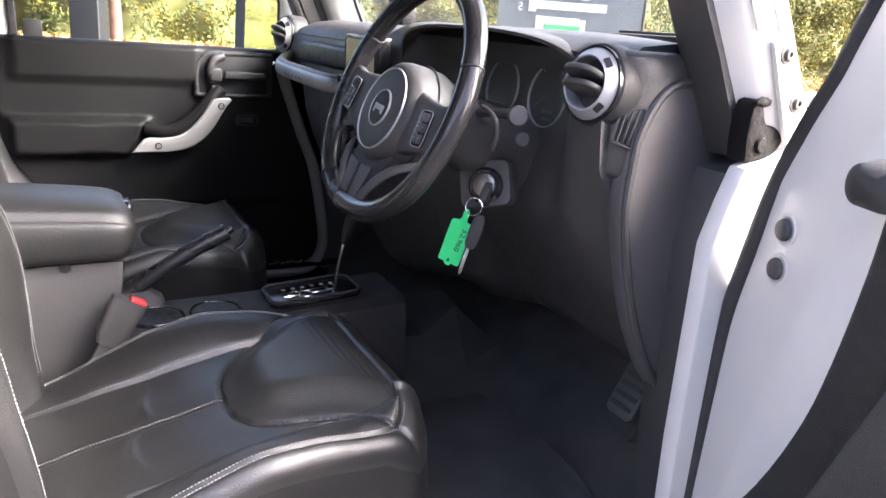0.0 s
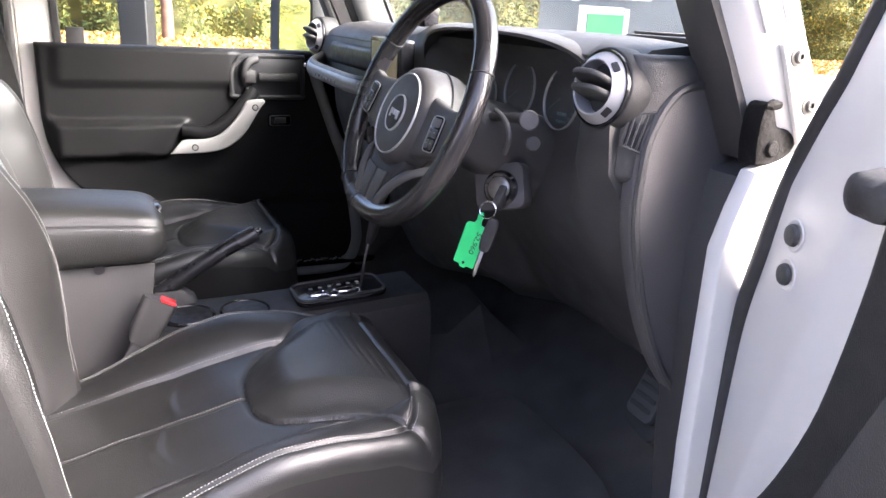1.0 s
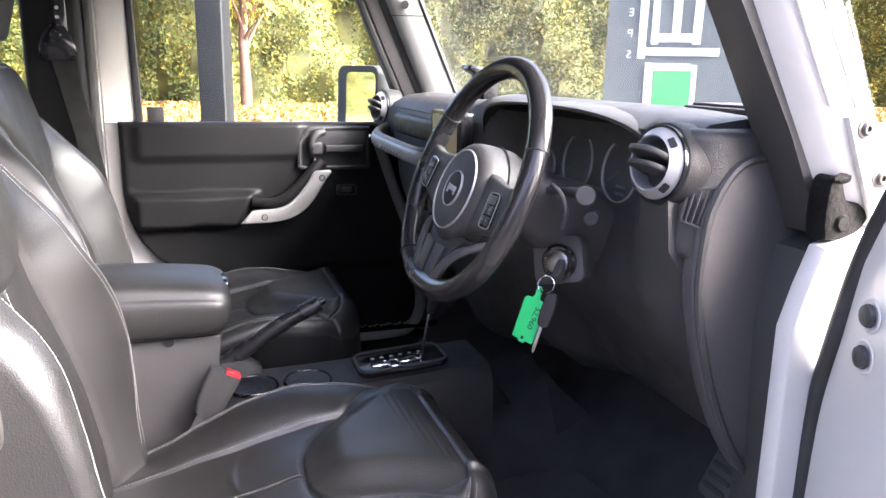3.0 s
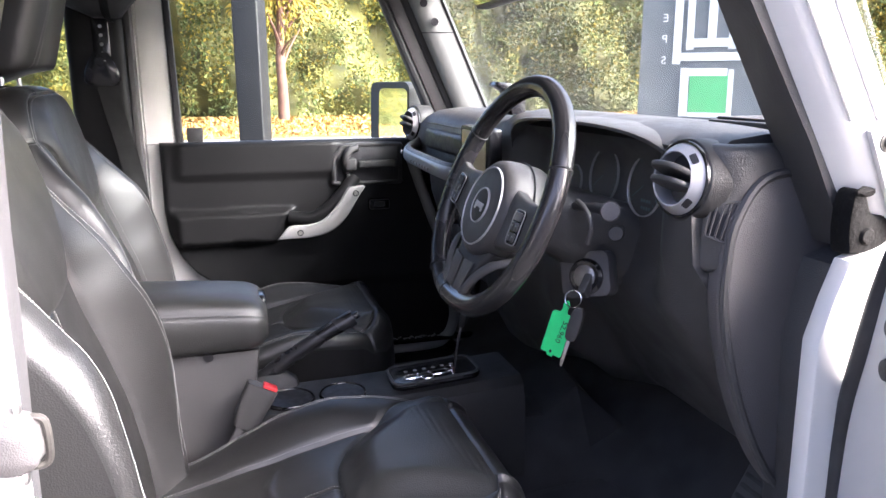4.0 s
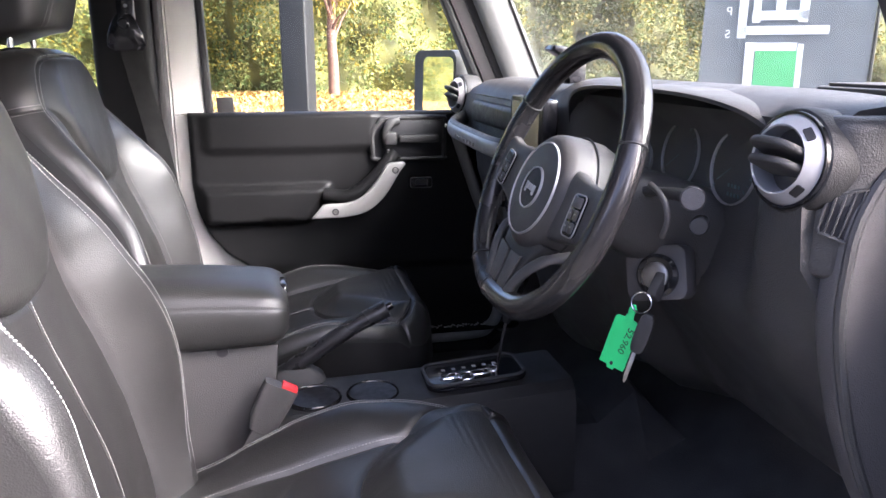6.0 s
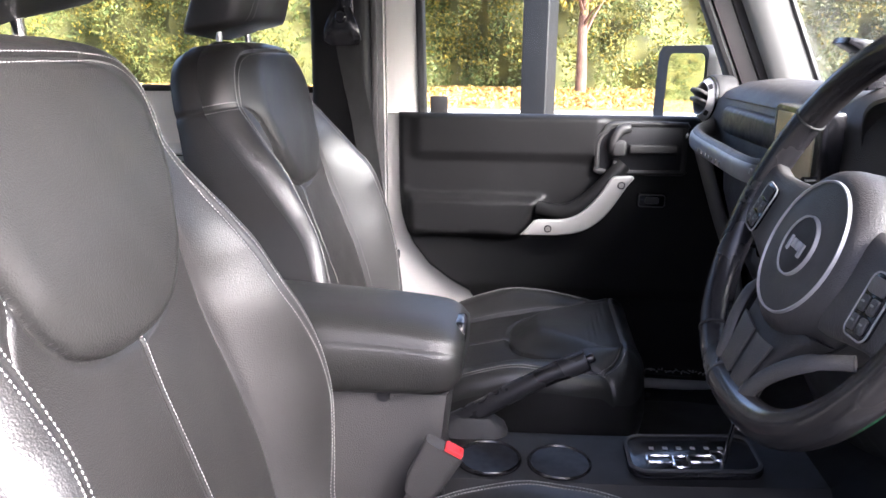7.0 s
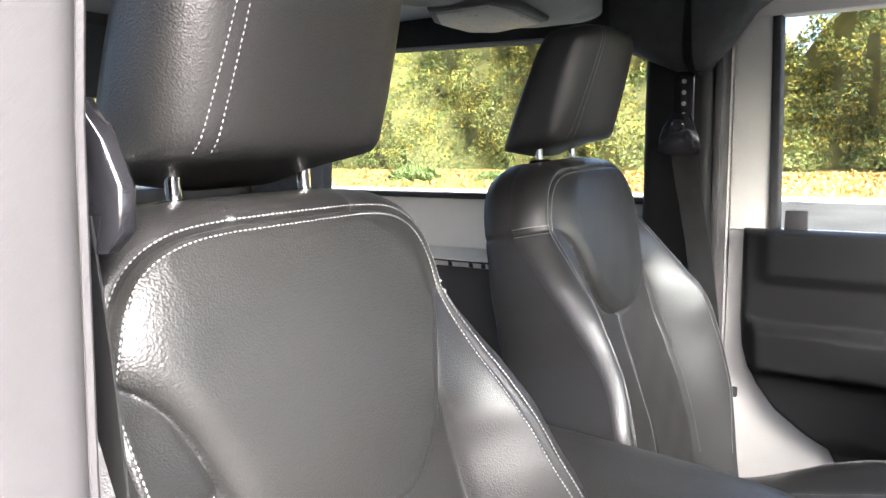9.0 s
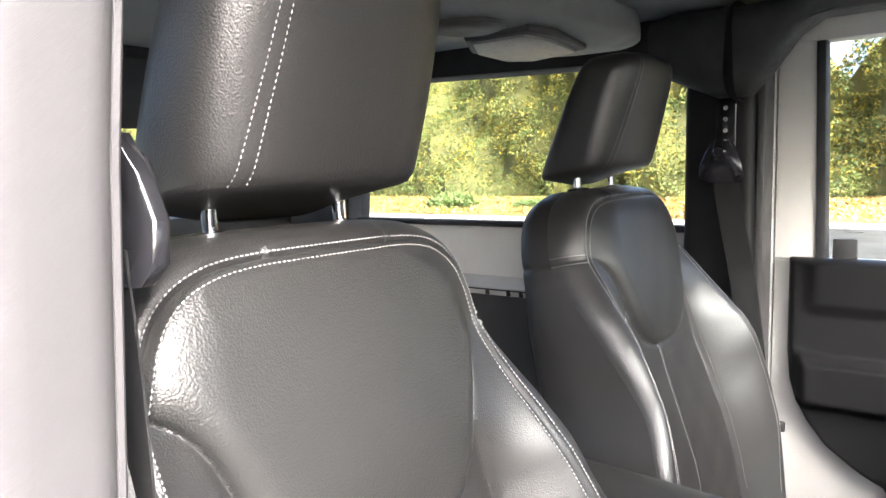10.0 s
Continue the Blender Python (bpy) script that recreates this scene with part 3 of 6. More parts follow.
# roof, windscreen header, windscreen, tailgate
shell_part("roof", prism(rounded(1.56, 2.2, 0.08, cx=0, cy=-0.36), 1.765, 1.81, "z", 0.01), "white")
shell_part("headliner", prism(rounded(1.36, 2.04, 0.05, cx=0, cy=-0.38), 1.748, 1.764, "z", 0.005), "headliner", "pale grey roof lining")
shell_part("header_rail", prism([(0.66, 1.70), (0.80, 1.665), (0.81, 1.72), (0.72, 1.765), (0.66, 1.76)], -0.72, 0.72, "x", 0.006), "plastic_soft")
ws = grid_sheet(0, 1, 0, 1, 1, 1, lambda x, y: 0)
for v in ws.verts:
    z = 1.32 + v.co.y * 0.40
    v.co = Vector((-0.77 + v.co.x * 1.54, 0.95 - 0.52 * (z - 1.32), z))
ob = shell_part("windscreen", slab(ws, (0, 0.005, 0.002)), "glass_veiled", smooth=False)
ob.visible_shadow = False
shell_part("cowl", prism([(0.99, 1.22), (0.99, 1.285), (1.03, 1.285), (1.2, 1.265), (1.2, 1.22)], -0.78, 0.78, "x", 0.006), "rubber")
shell_part("bonnet", prism([(1.2, 1.0), (1.2, 1.262), (1.4, 1.255), (2.0, 1.20), (2.06, 1.18), (2.06, 0.6), (1.2, 0.6)], -0.6, 0.6, "x", 0.05, 4), "white")
shell_part("tailgate", prism(rounded(1.44, 0.80, 0.04, cx=0, cy=0.93), -1.50, -1.45, "y", 0.01), "plastic")
shell_part("rear_header", prism([(-1.47, 1.57), (-1.30, 1.72), (-1.30, 1.76), (-1.5, 1.76), (-1.5, 1.57)], -0.70, 0.70, "x", 0.006), "plastic_soft")
rg = grid_sheet(0, 1, 0, 1, 1, 1, lambda x, y: 0)
for v in rg.verts:
    v.co = Vector((-0.68 + v.co.x * 1.36, -1.475, 1.32 + v.co.y * 0.27))
ob = shell_part("tailgate_glass", slab(rg, (0, -0.004, 0)), "glass_tint", smooth=False)
ob.visible_shadow = False
for x in (-0.70, 0.70):
    for y in (1.45, -0.98):
        w = lathe([(0.17, -0.12), (0.34, -0.115), (0.385, -0.09), (0.39, 0.0), (0.385, 0.09), (0.34, 0.115), (0.17, 0.12)], facing((1, 0, 0), (x, y, 0.39)), 36)
        wheel = shell_part("road_wheel", w, "rubber")
        q = lathe([(0.03, 0.0), (0.19, 0.02), (0.2, 0.1), (0.17, 0.1)], facing((1 if x > 0 else -1, 0, 0), (x, y, 0.39)), 24)
        q.transform(Matrix.Translation(-O))
        part("rim", q, "silver", wheel)

# ---- seats ----
def line_dist(px, pz, line):
    """Distance from points to a polyline."""
    best = np.full(px.shape, 9.0)
    for (ax, az), (bx, bz) in zip(line, line[1:]):
        dx, dz = bx - ax, bz - az
        t = np.clip(((px - ax) * dx + (pz - az) * dz) / (dx * dx + dz * dz), 0, 1)
        best = np.minimum(best, np.hypot(px - ax - t * dx, pz - az - t * dz))
    return best


def curve2(pts, n=48):
    return [(p.x, p.y) for p in smooth_line([(a, b, 0) for a, b in pts], n)]


def inside_poly(px, pz, poly):
    c = np.zeros(px.shape, bool)
    for (ax, az), (bx, bz) in zip(poly, poly[1:] + poly[:1]):
        cross = (az > pz) != (bz > pz)
        with np.errstate(divide="ignore", invalid="ignore"):
            c ^= cross & (px < (bx - ax) * (pz - az) / (bz - az + 1e-12) + ax)
    return c


def step(x):
    x = np.clip(x, 0, 1)
    return x * x * (3 - 2 * x)


# seat lines; "in" is the side next to the console, "out" the side next to the door
def table(pts):
    """A smooth function through (position, value) pairs."""
    c = np.array(curve2(pts, 400))
    o = np.argsort(c[:, 0], kind="stable")
    return lambda v: np.interp(v, c[o, 0], c[o, 1])


BACK_IN = table([(-0.1, 0.2), (0.0, 0.215), (0.052, 0.236), (0.122, 0.258), (0.185, 0.254), (0.247, 0.235), (0.29, 0.222), (0.334, 0.213), (0.362, 0.205), (0.392, 0.199), (0.423, 0.192), (0.46, 0.186), (0.49, 0.183), (0.52, 0.176), (0.545, 0.164), (0.562, 0.147), (0.573, 0.125), (0.578, 0.1), (0.58, 0.07)])
BACK_OUT = table([(-0.1, 0.2), (0.0, 0.214), (0.06, 0.226), (0.12, 0.234), (0.2, 0.228), (0.27, 0.216), (0.315, 0.207), (0.345, 0.2), (0.38, 0.195), (0.42, 0.191), (0.455, 0.187), (0.49, 0.183), (0.52, 0.176), (0.545, 0.165), (0.562, 0.149), (0.573, 0.127), (0.578, 0.102), (0.58, 0.07)])
RISE_IN = table([(-0.1, 0.055), (0.0, 0.062), (0.052, 0.067), (0.122, 0.075), (0.185, 0.078), (0.247, 0.072), (0.29, 0.062), (0.334, 0.0485), (0.362, 0.039), (0.392, 0.026), (0.423, 0.011), (0.46, -0.005), (0.49, -0.014), (0.52, -0.015), (0.58, -0.014)])
RISE_OUT = table([(-0.1, 0.07), (0.0, 0.08), (0.1, 0.088), (0.2, 0.09), (0.27, 0.088), (0.315, 0.078), (0.345, 0.062), (0.38, 0.044), (0.42, 0.022), (0.46, 0.002), (0.5, -0.010), (0.58, -0.012)])
BACK_MID = table([(-0.1, 0.0), (0.0, 0.012), (0.12, 0.014), (0.22, 0.004), (0.31, -0.005), (0.4, -0.003), (0.48, -0.007), (0.58, -0.013)])
BACK_GROOVE = table([(-0.1, 0.165), (0.0, 0.166), (0.13, 0.164), (0.23, 0.157), (0.29, 0.150), (0.34, 0.144), (0.38, 0.136), (0.41, 0.126), (0.5, 0.12)])
BACK_ROLL = table([(-0.1, 0.016), (0.1, 0.019), (0.2, 0.027), (0.29, 0.042), (0.36, 0.049), (0.42, 0.045), (0.47, 0.035), (0.5, 0.03), (0.58, 0.028)])
BACK_DROP = table([(-0.1, 0.018), (0.2, 0.022), (0.29, 0.034), (0.36, 0.045), (0.45, 0.05), (0.58, 0.06)])
BACK_PAD = curve2([(0.0, 0.322), (0.04, 0.325), (0.075, 0.338), (0.097, 0.358), (0.114, 0.385), (0.126, 0.415), (0.141, 0.452), (0.157, 0.477), (0.183, 0.497)], 60)
SEAT_IN = table([(-0.05, 0.222), (0.1, 0.228), (0.25, 0.228), (0.4, 0.224), (0.45, 0.216), (0.48, 0.203), (0.5, 0.185), (0.513, 0.16), (0.52, 0.13)])
SEAT_OUT = table([(-0.05, 0.216), (0.1, 0.22), (0.25, 0.218), (0.38, 0.208), (0.45, 0.2), (0.48, 0.193), (0.5, 0.178), (0.513, 0.156), (0.52, 0.128)])
CREST = table([(-0.05, 0.742), (0.05, 0.756), (0.12, 0.778), (0.17, 0.803), (0.25, 0.838), (0.32, 0.856), (0.38, 0.855), (0.43, 0.849), (0.48, 0.841), (0.52, 0.836)])
SEAT_LOW = table([(-0.05, 0.742), (0.06, 0.758), (0.142, 0.778), (0.23, 0.797), (0.314, 0.817), (0.4, 0.833), (0.47, 0.838), (0.52, 0.834)])
SEAT_PAD_IN = curve2([(0.0, 0.314), (0.045, 0.318), (0.085, 0.336), (0.115, 0.366), (0.145, 0.4), (0.175, 0.432), (0.195, 0.465), (0.203, 0.49), (0.205, 0.53)], 60)
SEAT_PAD_OUT = curve2([(0.0, 0.314), (0.045, 0.317), (0.082, 0.334), (0.102, 0.362), (0.114, 0.395), (0.128, 0.43), (0.148, 0.465), (0.172, 0.49), (0.195, 0.51)], 60)
PAD_BACK = BACK_PAD + [(0.3, 0.5), (0.3, 0.7), (-0.3, 0.7), (-0.3, 0.5)] + [(-x, z) for x, z in BACK_PAD[::-1]]
PAD_SEAT = SEAT_PAD_IN + [(0.3, 0.53), (0.3, 0.7), (-0.3, 0.7), (-0.3, 0.51)] + [(-x, z) for x, z in SEAT_PAD_OUT[::-1]]


def dome(d, r):
    """Rises from 0 at an edge to 1 at the distance r, round like a padded rim."""
    return np.sqrt(np.clip(1 - (1 - np.clip(d / r, 0, 1)) ** 2, 0, 1))


def back_front(a, h):
    """How far the front of the backrest stands forward; a runs towards the console."""
    inner = a > 0
    b = np.abs(a)
    xs = np.where(inner, BACK_IN(h), BACK_OUT(h))
    xg = np.minimum(BACK_GROOVE(h), xs - 0.012)
    mid = BACK_MID(h)
    t = np.clip((b - xg) / (xs - xg), 0, 1)
    f = mid + (np.where(inner, RISE_IN(h), RISE_OUT(h)) - mid) * (0.2 * (1 - (1 - t) ** 1.7) + 0.8 * t) + 0.05 * (0.3 - h) * np.sin(np.pi * t) * step((0.48 - h) / 0.1) * step((h - 0.0) / 0.15)
    pad = inside_poly(a, h, PAD_BACK)
    edge = line_dist(b, h, BACK_PAD)
    rim = np.minimum(xs - b, 0.58 - h)
    f = np.where(pad, mid - 0.004 + 0.017 * dome(edge, 0.024) * np.where(inner, dome(0.582 - h, 0.055) * step((xs - b + 0.008) / 0.075), dome(rim + 0.002, 0.055)) + 0.006 * (1 - (b / 0.19) ** 2) + (f - mid) * step((b - 0.1) / 0.08), f - 0.004 * np.exp(-(edge / (0.006 + 0.034 * step(1 - (xs - b) / 0.04))) ** 2))
    cut = step((0.415 - h) / 0.02)
    f -= np.where(pad, 0, np.where(inner, 0.006, 0.0032) * np.exp(-((b - xg) / 0.0045) ** 2) * cut)
    f -= np.where(pad, 0, 0.0022 * np.exp(-((a - 0.02 - 0.03 * (0.32 - h)) / 0.0035) ** 2))
    f -= 0.003 * np.exp(-((xs - b) / 0.0035) ** 2) + 0.003 * np.exp(-((0.58 - h) / 0.0035) ** 2)
    f += np.where(pad, 0.0006 * np.sin(h * 70 + a * 25) * np.sin(a * 48 - h * 19), 0.0006 * np.sin(a * 61 + h * 23) * np.sin(h * 47 - a * 13))
    return f


def cushion_top(a, y):
    """Height of the cushion; a runs towards the console."""
    inner = a > 0
    b = np.abs(a)
    xs = np.where(inner, SEAT_IN(y), SEAT_OUT(y))
    xg = np.minimum(0.142 + 0.0 * y, xs - 0.012)
    low = SEAT_LOW(y)
    t = np.clip((b - xg) / (xs - xg), 0, 1)
    z = low + (CREST(y) - low) * (1 - (1 - t) ** 1.6) + 0.006 * np.sin(np.pi * t)
    pad = inside_poly(a, y, PAD_SEAT)
    edge = np.where(inner, line_dist(b, y, SEAT_PAD_IN), line_dist(b, y, SEAT_PAD_OUT))
    rim = 0.52 - y
    z = np.where(pad, z + 0.026 * step(edge / 0.06) * dome(rim + 0.03, 0.05) + 0.004 * dome(edge, 0.012), z - 0.005 * np.exp(-(edge / 0.007) ** 2))
    z -= np.where(pad, 0, 0.0055 * np.exp(-((b - xg) / 0.005) ** 2) + 0.0025 * np.exp(-(a / 0.004) ** 2))
    z -= 0.003 * np.exp(-((xs - b) / 0.0035) ** 2)
    # soft creases where the panels have stretched
    for ya, aa, w_ in ((0.185, -0.05, 0.045), (0.21, 0.055, 0.04)):
        z += np.where(pad, 0, 0.003 * np.exp(-((y - ya - 0.25 * (a - aa) ** 2 / 0.05) / 0.007) ** 2 - ((a - aa) / w_) ** 2))
    for k in range(7):
        z -= np.where(pad, 0.0005 * np.exp(-((y - 0.455 - 0.011 * k - 0.3 * (a + 0.05 * k - 0.15) ** 2) / 0.0022) ** 2 - ((a + 0.05 * k - 0.15) / 0.06) ** 2), 0)
    z += 0.001 * np.sin(a * 43 + y * 31) * np.sin(y * 39 - a * 17)
    return z


def sheet_part(name, P, F, mat, parent, label=""):
    used, inv = np.unique(F, return_inverse=True)
    me = bpy.data.meshes.new(name)
    me.from_pydata(P[used].tolist(), [], inv.reshape(F.shape).tolist())
    me.materials.append(M[mat])
    me.polygons.foreach_set("use_smooth", [True] * len(me.polygons))
    ob = new(name, me)
    ob.parent = parent
    if label:
        ob["label"] = label
    return ob


def grid_faces(rows, cols, flip=False):
    i = (np.arange(rows - 1)[:, None] * cols + np.arange(cols - 1)[None]).ravel()
    f = np.stack([i, i + 1, i + cols + 1, i + cols], 1)
    return f[:, ::-1] if flip else f


def grid_normals(P, side):
    n = np.cross(np.gradient(P, axis=1), np.gradient(P, axis=0))
    n /= np.linalg.norm(n, axis=-1, keepdims=True) + 1e-12
    return n * side


def upholstery(parent, name, front, reach_in, reach_out, rows, cols, polygon, roll, drop, foot, place, flip, pad_label, seam_cut=0.0):
    """One padded block: a front skin inside its seam, a rolled border, and plain sides behind.
    place() sets (across, along, out) into the seat. Returns the border, its normals, and the seam's positions."""
    R = rows[:, None]
    u = np.linspace(-1, 1, cols)[None]
    A = np.where(u < 0, u * reach_out(R), u * reach_in(R))
    R = R + 0 * A
    out = front(A, R)
    P = place(A, R, out)
    F = grid_faces(len(rows), cols, flip)
    ca, cr = A.ravel()[F].mean(1), R.ravel()[F].mean(1)
    pad = inside_poly(ca, cr, polygon)
    flat = P.reshape(-1, 3)
    sheet_part(name + "_pad", flat, F[pad], "leather_pad", parent, pad_label)
    sheet_part(name + "_cover", flat, F[~pad], "leather", parent)
    # the seam runs up one side, over the top and down the other
    oa = np.concatenate([A[:, 0], A[-1, 4:-4:4], A[::-1, -1]])
    orr = np.concatenate([R[:, 0], R[-1, 4:-4:4], R[::-1, -1]])
    of = np.concatenate([out[:, 0], out[-1, 4:-4:4], out[::-1, -1]])
    ta, tr = np.gradient(oa), np.gradient(orr)
    k = np.ones(15) / 15
    na, nr = (np.convolve(np.pad(v, 7, "edge"), k, "valid") for v in (-tr, ta))
    ln = np.hypot(na, nr) + 1e-12
    na, nr = na / ln, nr / ln
    E = roll(orr)
    D = drop(orr)
    rings = []
    for s in (0, 0.025, 0.05, 0.08, 0.115, 0.16, 0.21, 0.27, 0.33, 0.4, 0.47, 0.54, 0.61, 0.68, 0.75, 0.82, 0.88, 0.94, 1.0):
        w = s * math.pi / 2
        cross = seam_cut * np.exp(-((orr - 0.49) / 0.004) ** 2)
        e = E * math.sin(w) - cross * min(1, s * 4)
        f = of - D * (1 - math.cos(w)) + 0.003 * (1 - np.exp(-((E * math.sin(w)) / 0.0035) ** 2))
        rings.append((oa + na * e, orr + nr * e, f))
    W = np.stack([place(*g) for g in rings])
    N = grid_normals(W, 1)
    ctr = P.reshape(-1, 3).mean(0)
    if np.mean(np.sum(N[-1] * (W[-1] - ctr), -1)) < 0:
        N = -N
    sheet_part(name + "_border", W.reshape(-1, 3), grid_faces(len(rings), len(oa)), "leather", parent)
    la, lr, lf = rings[-1]
    plain = [rings[-1]]
    for q in (0.06, 0.5, 0.94, 1.0):
        tuck = 0.004 * math.sin(q * math.pi) - 0.012 * max(0, q - 0.9) / 0.1
        plain.append((la + na * tuck, lr + nr * tuck, lf * (1 - q) + foot * q))
    for sc in (0.8, 0.3):
        plain.append((la * sc, lr.mean() + (lr - lr.mean()) * sc, 0 * lf + foot - 0.006))
    Q = np.stack([place(*g) for g in plain])
    sheet_part(name + "_shell", Q.reshape(-1, 3), grid_faces(len(plain), len(oa)), "vinyl", parent)
    return W, N, orr, oa, na, nr


def seat(xc, y0, z0, recline, label, inboard, fine):
    t = thing("front_seat", label, "car seat", "front seats", at=(xc, y0 + 0.2, 0.56 + z0))
    base = Vector((xc, y0 + 0.2, 0.56 + z0))
    xq = xc + (0.02 * inboard if inboard < 0 else 0.0)      # the cushion sits a little inboard
    yq = y0 + (0.04 if inboard > 0 else 0)
    r = radians(recline)
    fwd, up = (math.cos(r), math.sin(r)), (-math.sin(r), math.cos(r))

    def back_place(a, h, f):
        return np.stack([inboard * a + xc - base.x, y0 + 0.02 + up[0] * h + fwd[0] * f - base.y, z0 + 0.815 + up[1] * h + fwd[1] * f - base.z], -1)

    def cushion_place(a, y, z):
        return np.stack([inboard * a + xq - base.x, y + yq - base.y, z + z0 - base.z], -1)

    def on(place, front, a, s, lift):
        """Points lifted square off a front skin."""
        a, s = np.asarray(a, float), np.asarray(s, float)
        p = place(a, s, front(a, s))
        n = np.cross(place(a + 0.002, s, front(a + 0.002, s)) - p, place(a, s + 0.002, front(a, s + 0.002)) - p)
        n /= np.linalg.norm(n, axis=-1, keepdims=True)
        if place is back_place:
            n *= np.sign(n[:, 1:2] * fwd[0] + n[:, 2:3] * fwd[1])
        else:
            n *= np.sign(n[:, 2:3])
        return p + n * lift

    def thread(name, lines, r=0.00052, length=0.0036, gap=0.0009):
        for ln in lines:
            bm = bmesh.new()
            stitches(bm, [Vector(p) for p in ln], length, gap, r)
            part(name, bm, "thread", t, "pale grey stitching")

    flip = inboard < 0
    hs = np.concatenate([np.linspace(-0.1, 0.53, int(330 * fine)), np.linspace(0.532, 0.58, int(44 * fine))])
    W, N, oh, oa, na, nh = upholstery(t, "backrest", back_front, BACK_IN, BACK_OUT, hs, int(300 * fine), PAD_BACK, (BACK_ROLL if inboard < 0 else lambda h: BACK_ROLL(h) - 0.02 * step((h - 0.15) / 0.15) * step((0.5 - h) / 0.2)), BACK_DROP, -0.128, back_place, flip, "smooth black leather backrest pad", 0.0035)
    ys = np.concatenate([np.linspace(-0.05, 0.47, int(280 * fine)), np.linspace(0.472, 0.52, int(40 * fine))])
    V, NV, oy, ob_, nb, ny = upholstery(t, "cushion", cushion_top, SEAT_IN, SEAT_OUT, ys, int(280 * fine), PAD_SEAT, lambda y: 0.026 + 0.018 * step((y - 0.46) / 0.05), lambda y: 0.034 + 0.03 * step((y - 0.46) / 0.05), 0.69, cushion_place, flip, "smooth black leather thigh pad")
    # double rows of thread along the outer seams
    keep = oh > -0.02
    row = min(range(len(W)), key=lambda k: abs(float(np.linalg.norm(W[k] - W[0], axis=-1).mean()) - 0.0055))
    thread("backrest_stitching", [(W[row] + N[row] * 0.0009)[keep], on(back_place, back_front, oa - na * 0.0048, np.minimum(oh - nh * 0.0048, 0.5755), 0.0008)[keep]], 0.0006)
    side = oh < 0.5
    if inboard < 0:
        thread("border_stitching", [(W[-1] + N[-1] * 0.0006)[side & (oa > 0) & (oh > 0.2)]], 0.0004)
    for s in (-1, 1):
        k = [int(np.argmin(np.abs(oh - hh) + 9 * (oa * s < 0))) for hh in (0.484, 0.496)]
        thread("cross_seam_stitching", [[W[i, j] + N[i, j] * 0.001 for i in range(row, len(W))] for j in k], 0.0008)
    hb_ = np.linspace(0.0, 0.405, 120)
    for s in (-1,):
        thread("bolster_stitching", [on(back_place, back_front, s * (BACK_GROOVE(hb_) + 0.006), hb_, 0.0006)], 0.0004, 0.0034, 0.0022)
    hm = np.linspace(0.0, 0.318, 80)
    thread("panel_stitching", [on(back_place, back_front, 0.0245 + 0.03 * (0.32 - hm), hm, 0.0006)], 0.00045)
    keep = (oy > 0.0) & (oy < 0.515)
    thread("cushion_stitching", [(V[row] + NV[row] * 0.0009)[keep & (ob_ * s > 0)] for s in (-1, 1)] + [on(cushion_place, cushion_top, (ob_ - np.sign(ob_) * 0.0045)[keep & (ob_ * s > 0)], oy[keep & (ob_ * s > 0)], 0.0009) for s in (-1, 1)], 0.0007)
    ym = np.linspace(0.0, 0.312, 80)
    thread("cushion_panel_stitching", [on(cushion_place, cushion_top, 0 * ym + 0.004, ym, 0.0007)], 0.00045)
    for s, end in ((1, 0.395), (-1, 0.455)):
        yi = np.linspace(0.02, end, 100)
        thread("cushion_bolster_stitching", [on(cushion_place, cushion_top, s * (0.1475 + 0 * yi), yi, 0.0007)], 0.0004, 0.0034, 0.002)
    pan = bmesh.new()
    add_box(pan, Vector((xc, y0 + 0.22, 0.655 + z0)) - base, (0.40, 0.46, 0.06), bevel=0.02)
    part("seat_pan", pan, "plastic", t)
    for sx in (-1, 1):
        rail = bmesh.new()
        add_box(rail, Vector((xc + sx * 0.19, y0 + 0.2, 0.595 + z0)) - base, (0.035, 0.52, 0.07), bevel=0.006)
        part("seat_rail", rail, "steel", t)
        shield = prism([(y0 - 0.06, 0.66 + z0), (y0 + 0.40, 0.665 + z0), (y0 + 0.47, 0.69 + z0), (y0 + 0.46, 0.72 + z0), (y0 + 0.1, 0.73 + z0), (y0 - 0.06, 0.74 + z0)], xc + sx * 0.236, xc + sx * 0.252, "x", 0.006)
        shield.transform(Matrix.Translation(-base))
        part("side_shield", shield, "plastic", t)
    # headrest on two chromed posts
    py, pz = y0 + 0.02 + up[0] * 0.6 - 0.065, z0 + 0.815 + up[1] * 0.6 - 0.01
    for s in (-1, 1):
        p0 = Vector((xc + s * 0.070, py, pz - 0.02)) - base
        part("headrest_post", sweep([p0 - Vector((0, 0, 0.03)), p0 + Vector((0, -0.004, 0.04)), p0 + Vector((0, 0.002, 0.09))], 0.0062, 12), "chrome", t, "chromed headrest post")
        part("post_collar", lathe([(0.023, -0.012), (0.0235, 0.003), (0.021, 0.007), (0.012, 0.010), (0.007, 0.0105)], Matrix.Translation(p0 + Vector((0, 0, 0.016))) @ pose(0, 0, 0, 4, 0, 0), 20), "gloss", t)
    hz = pz + 0.022
    rings = []
    for k in range(25):
        a = k / 24
        zz = 0.205 * a
        e = 1 - (abs(2 * a - 1)) ** (20 if a < 0.5 else 8)
        wx = (0.119 + 0.006 * math.sin(math.pi * a)) * (0.55 + 0.45 * e ** 0.45) * (1 - 0.07 * a)
        front = (0.062 - 0.012 * a) * (0.45 + 0.55 * e ** 0.5)
        rear = (0.085 - 0.03 * a) * (0.45 + 0.55 * e ** 0.5)
        row = []
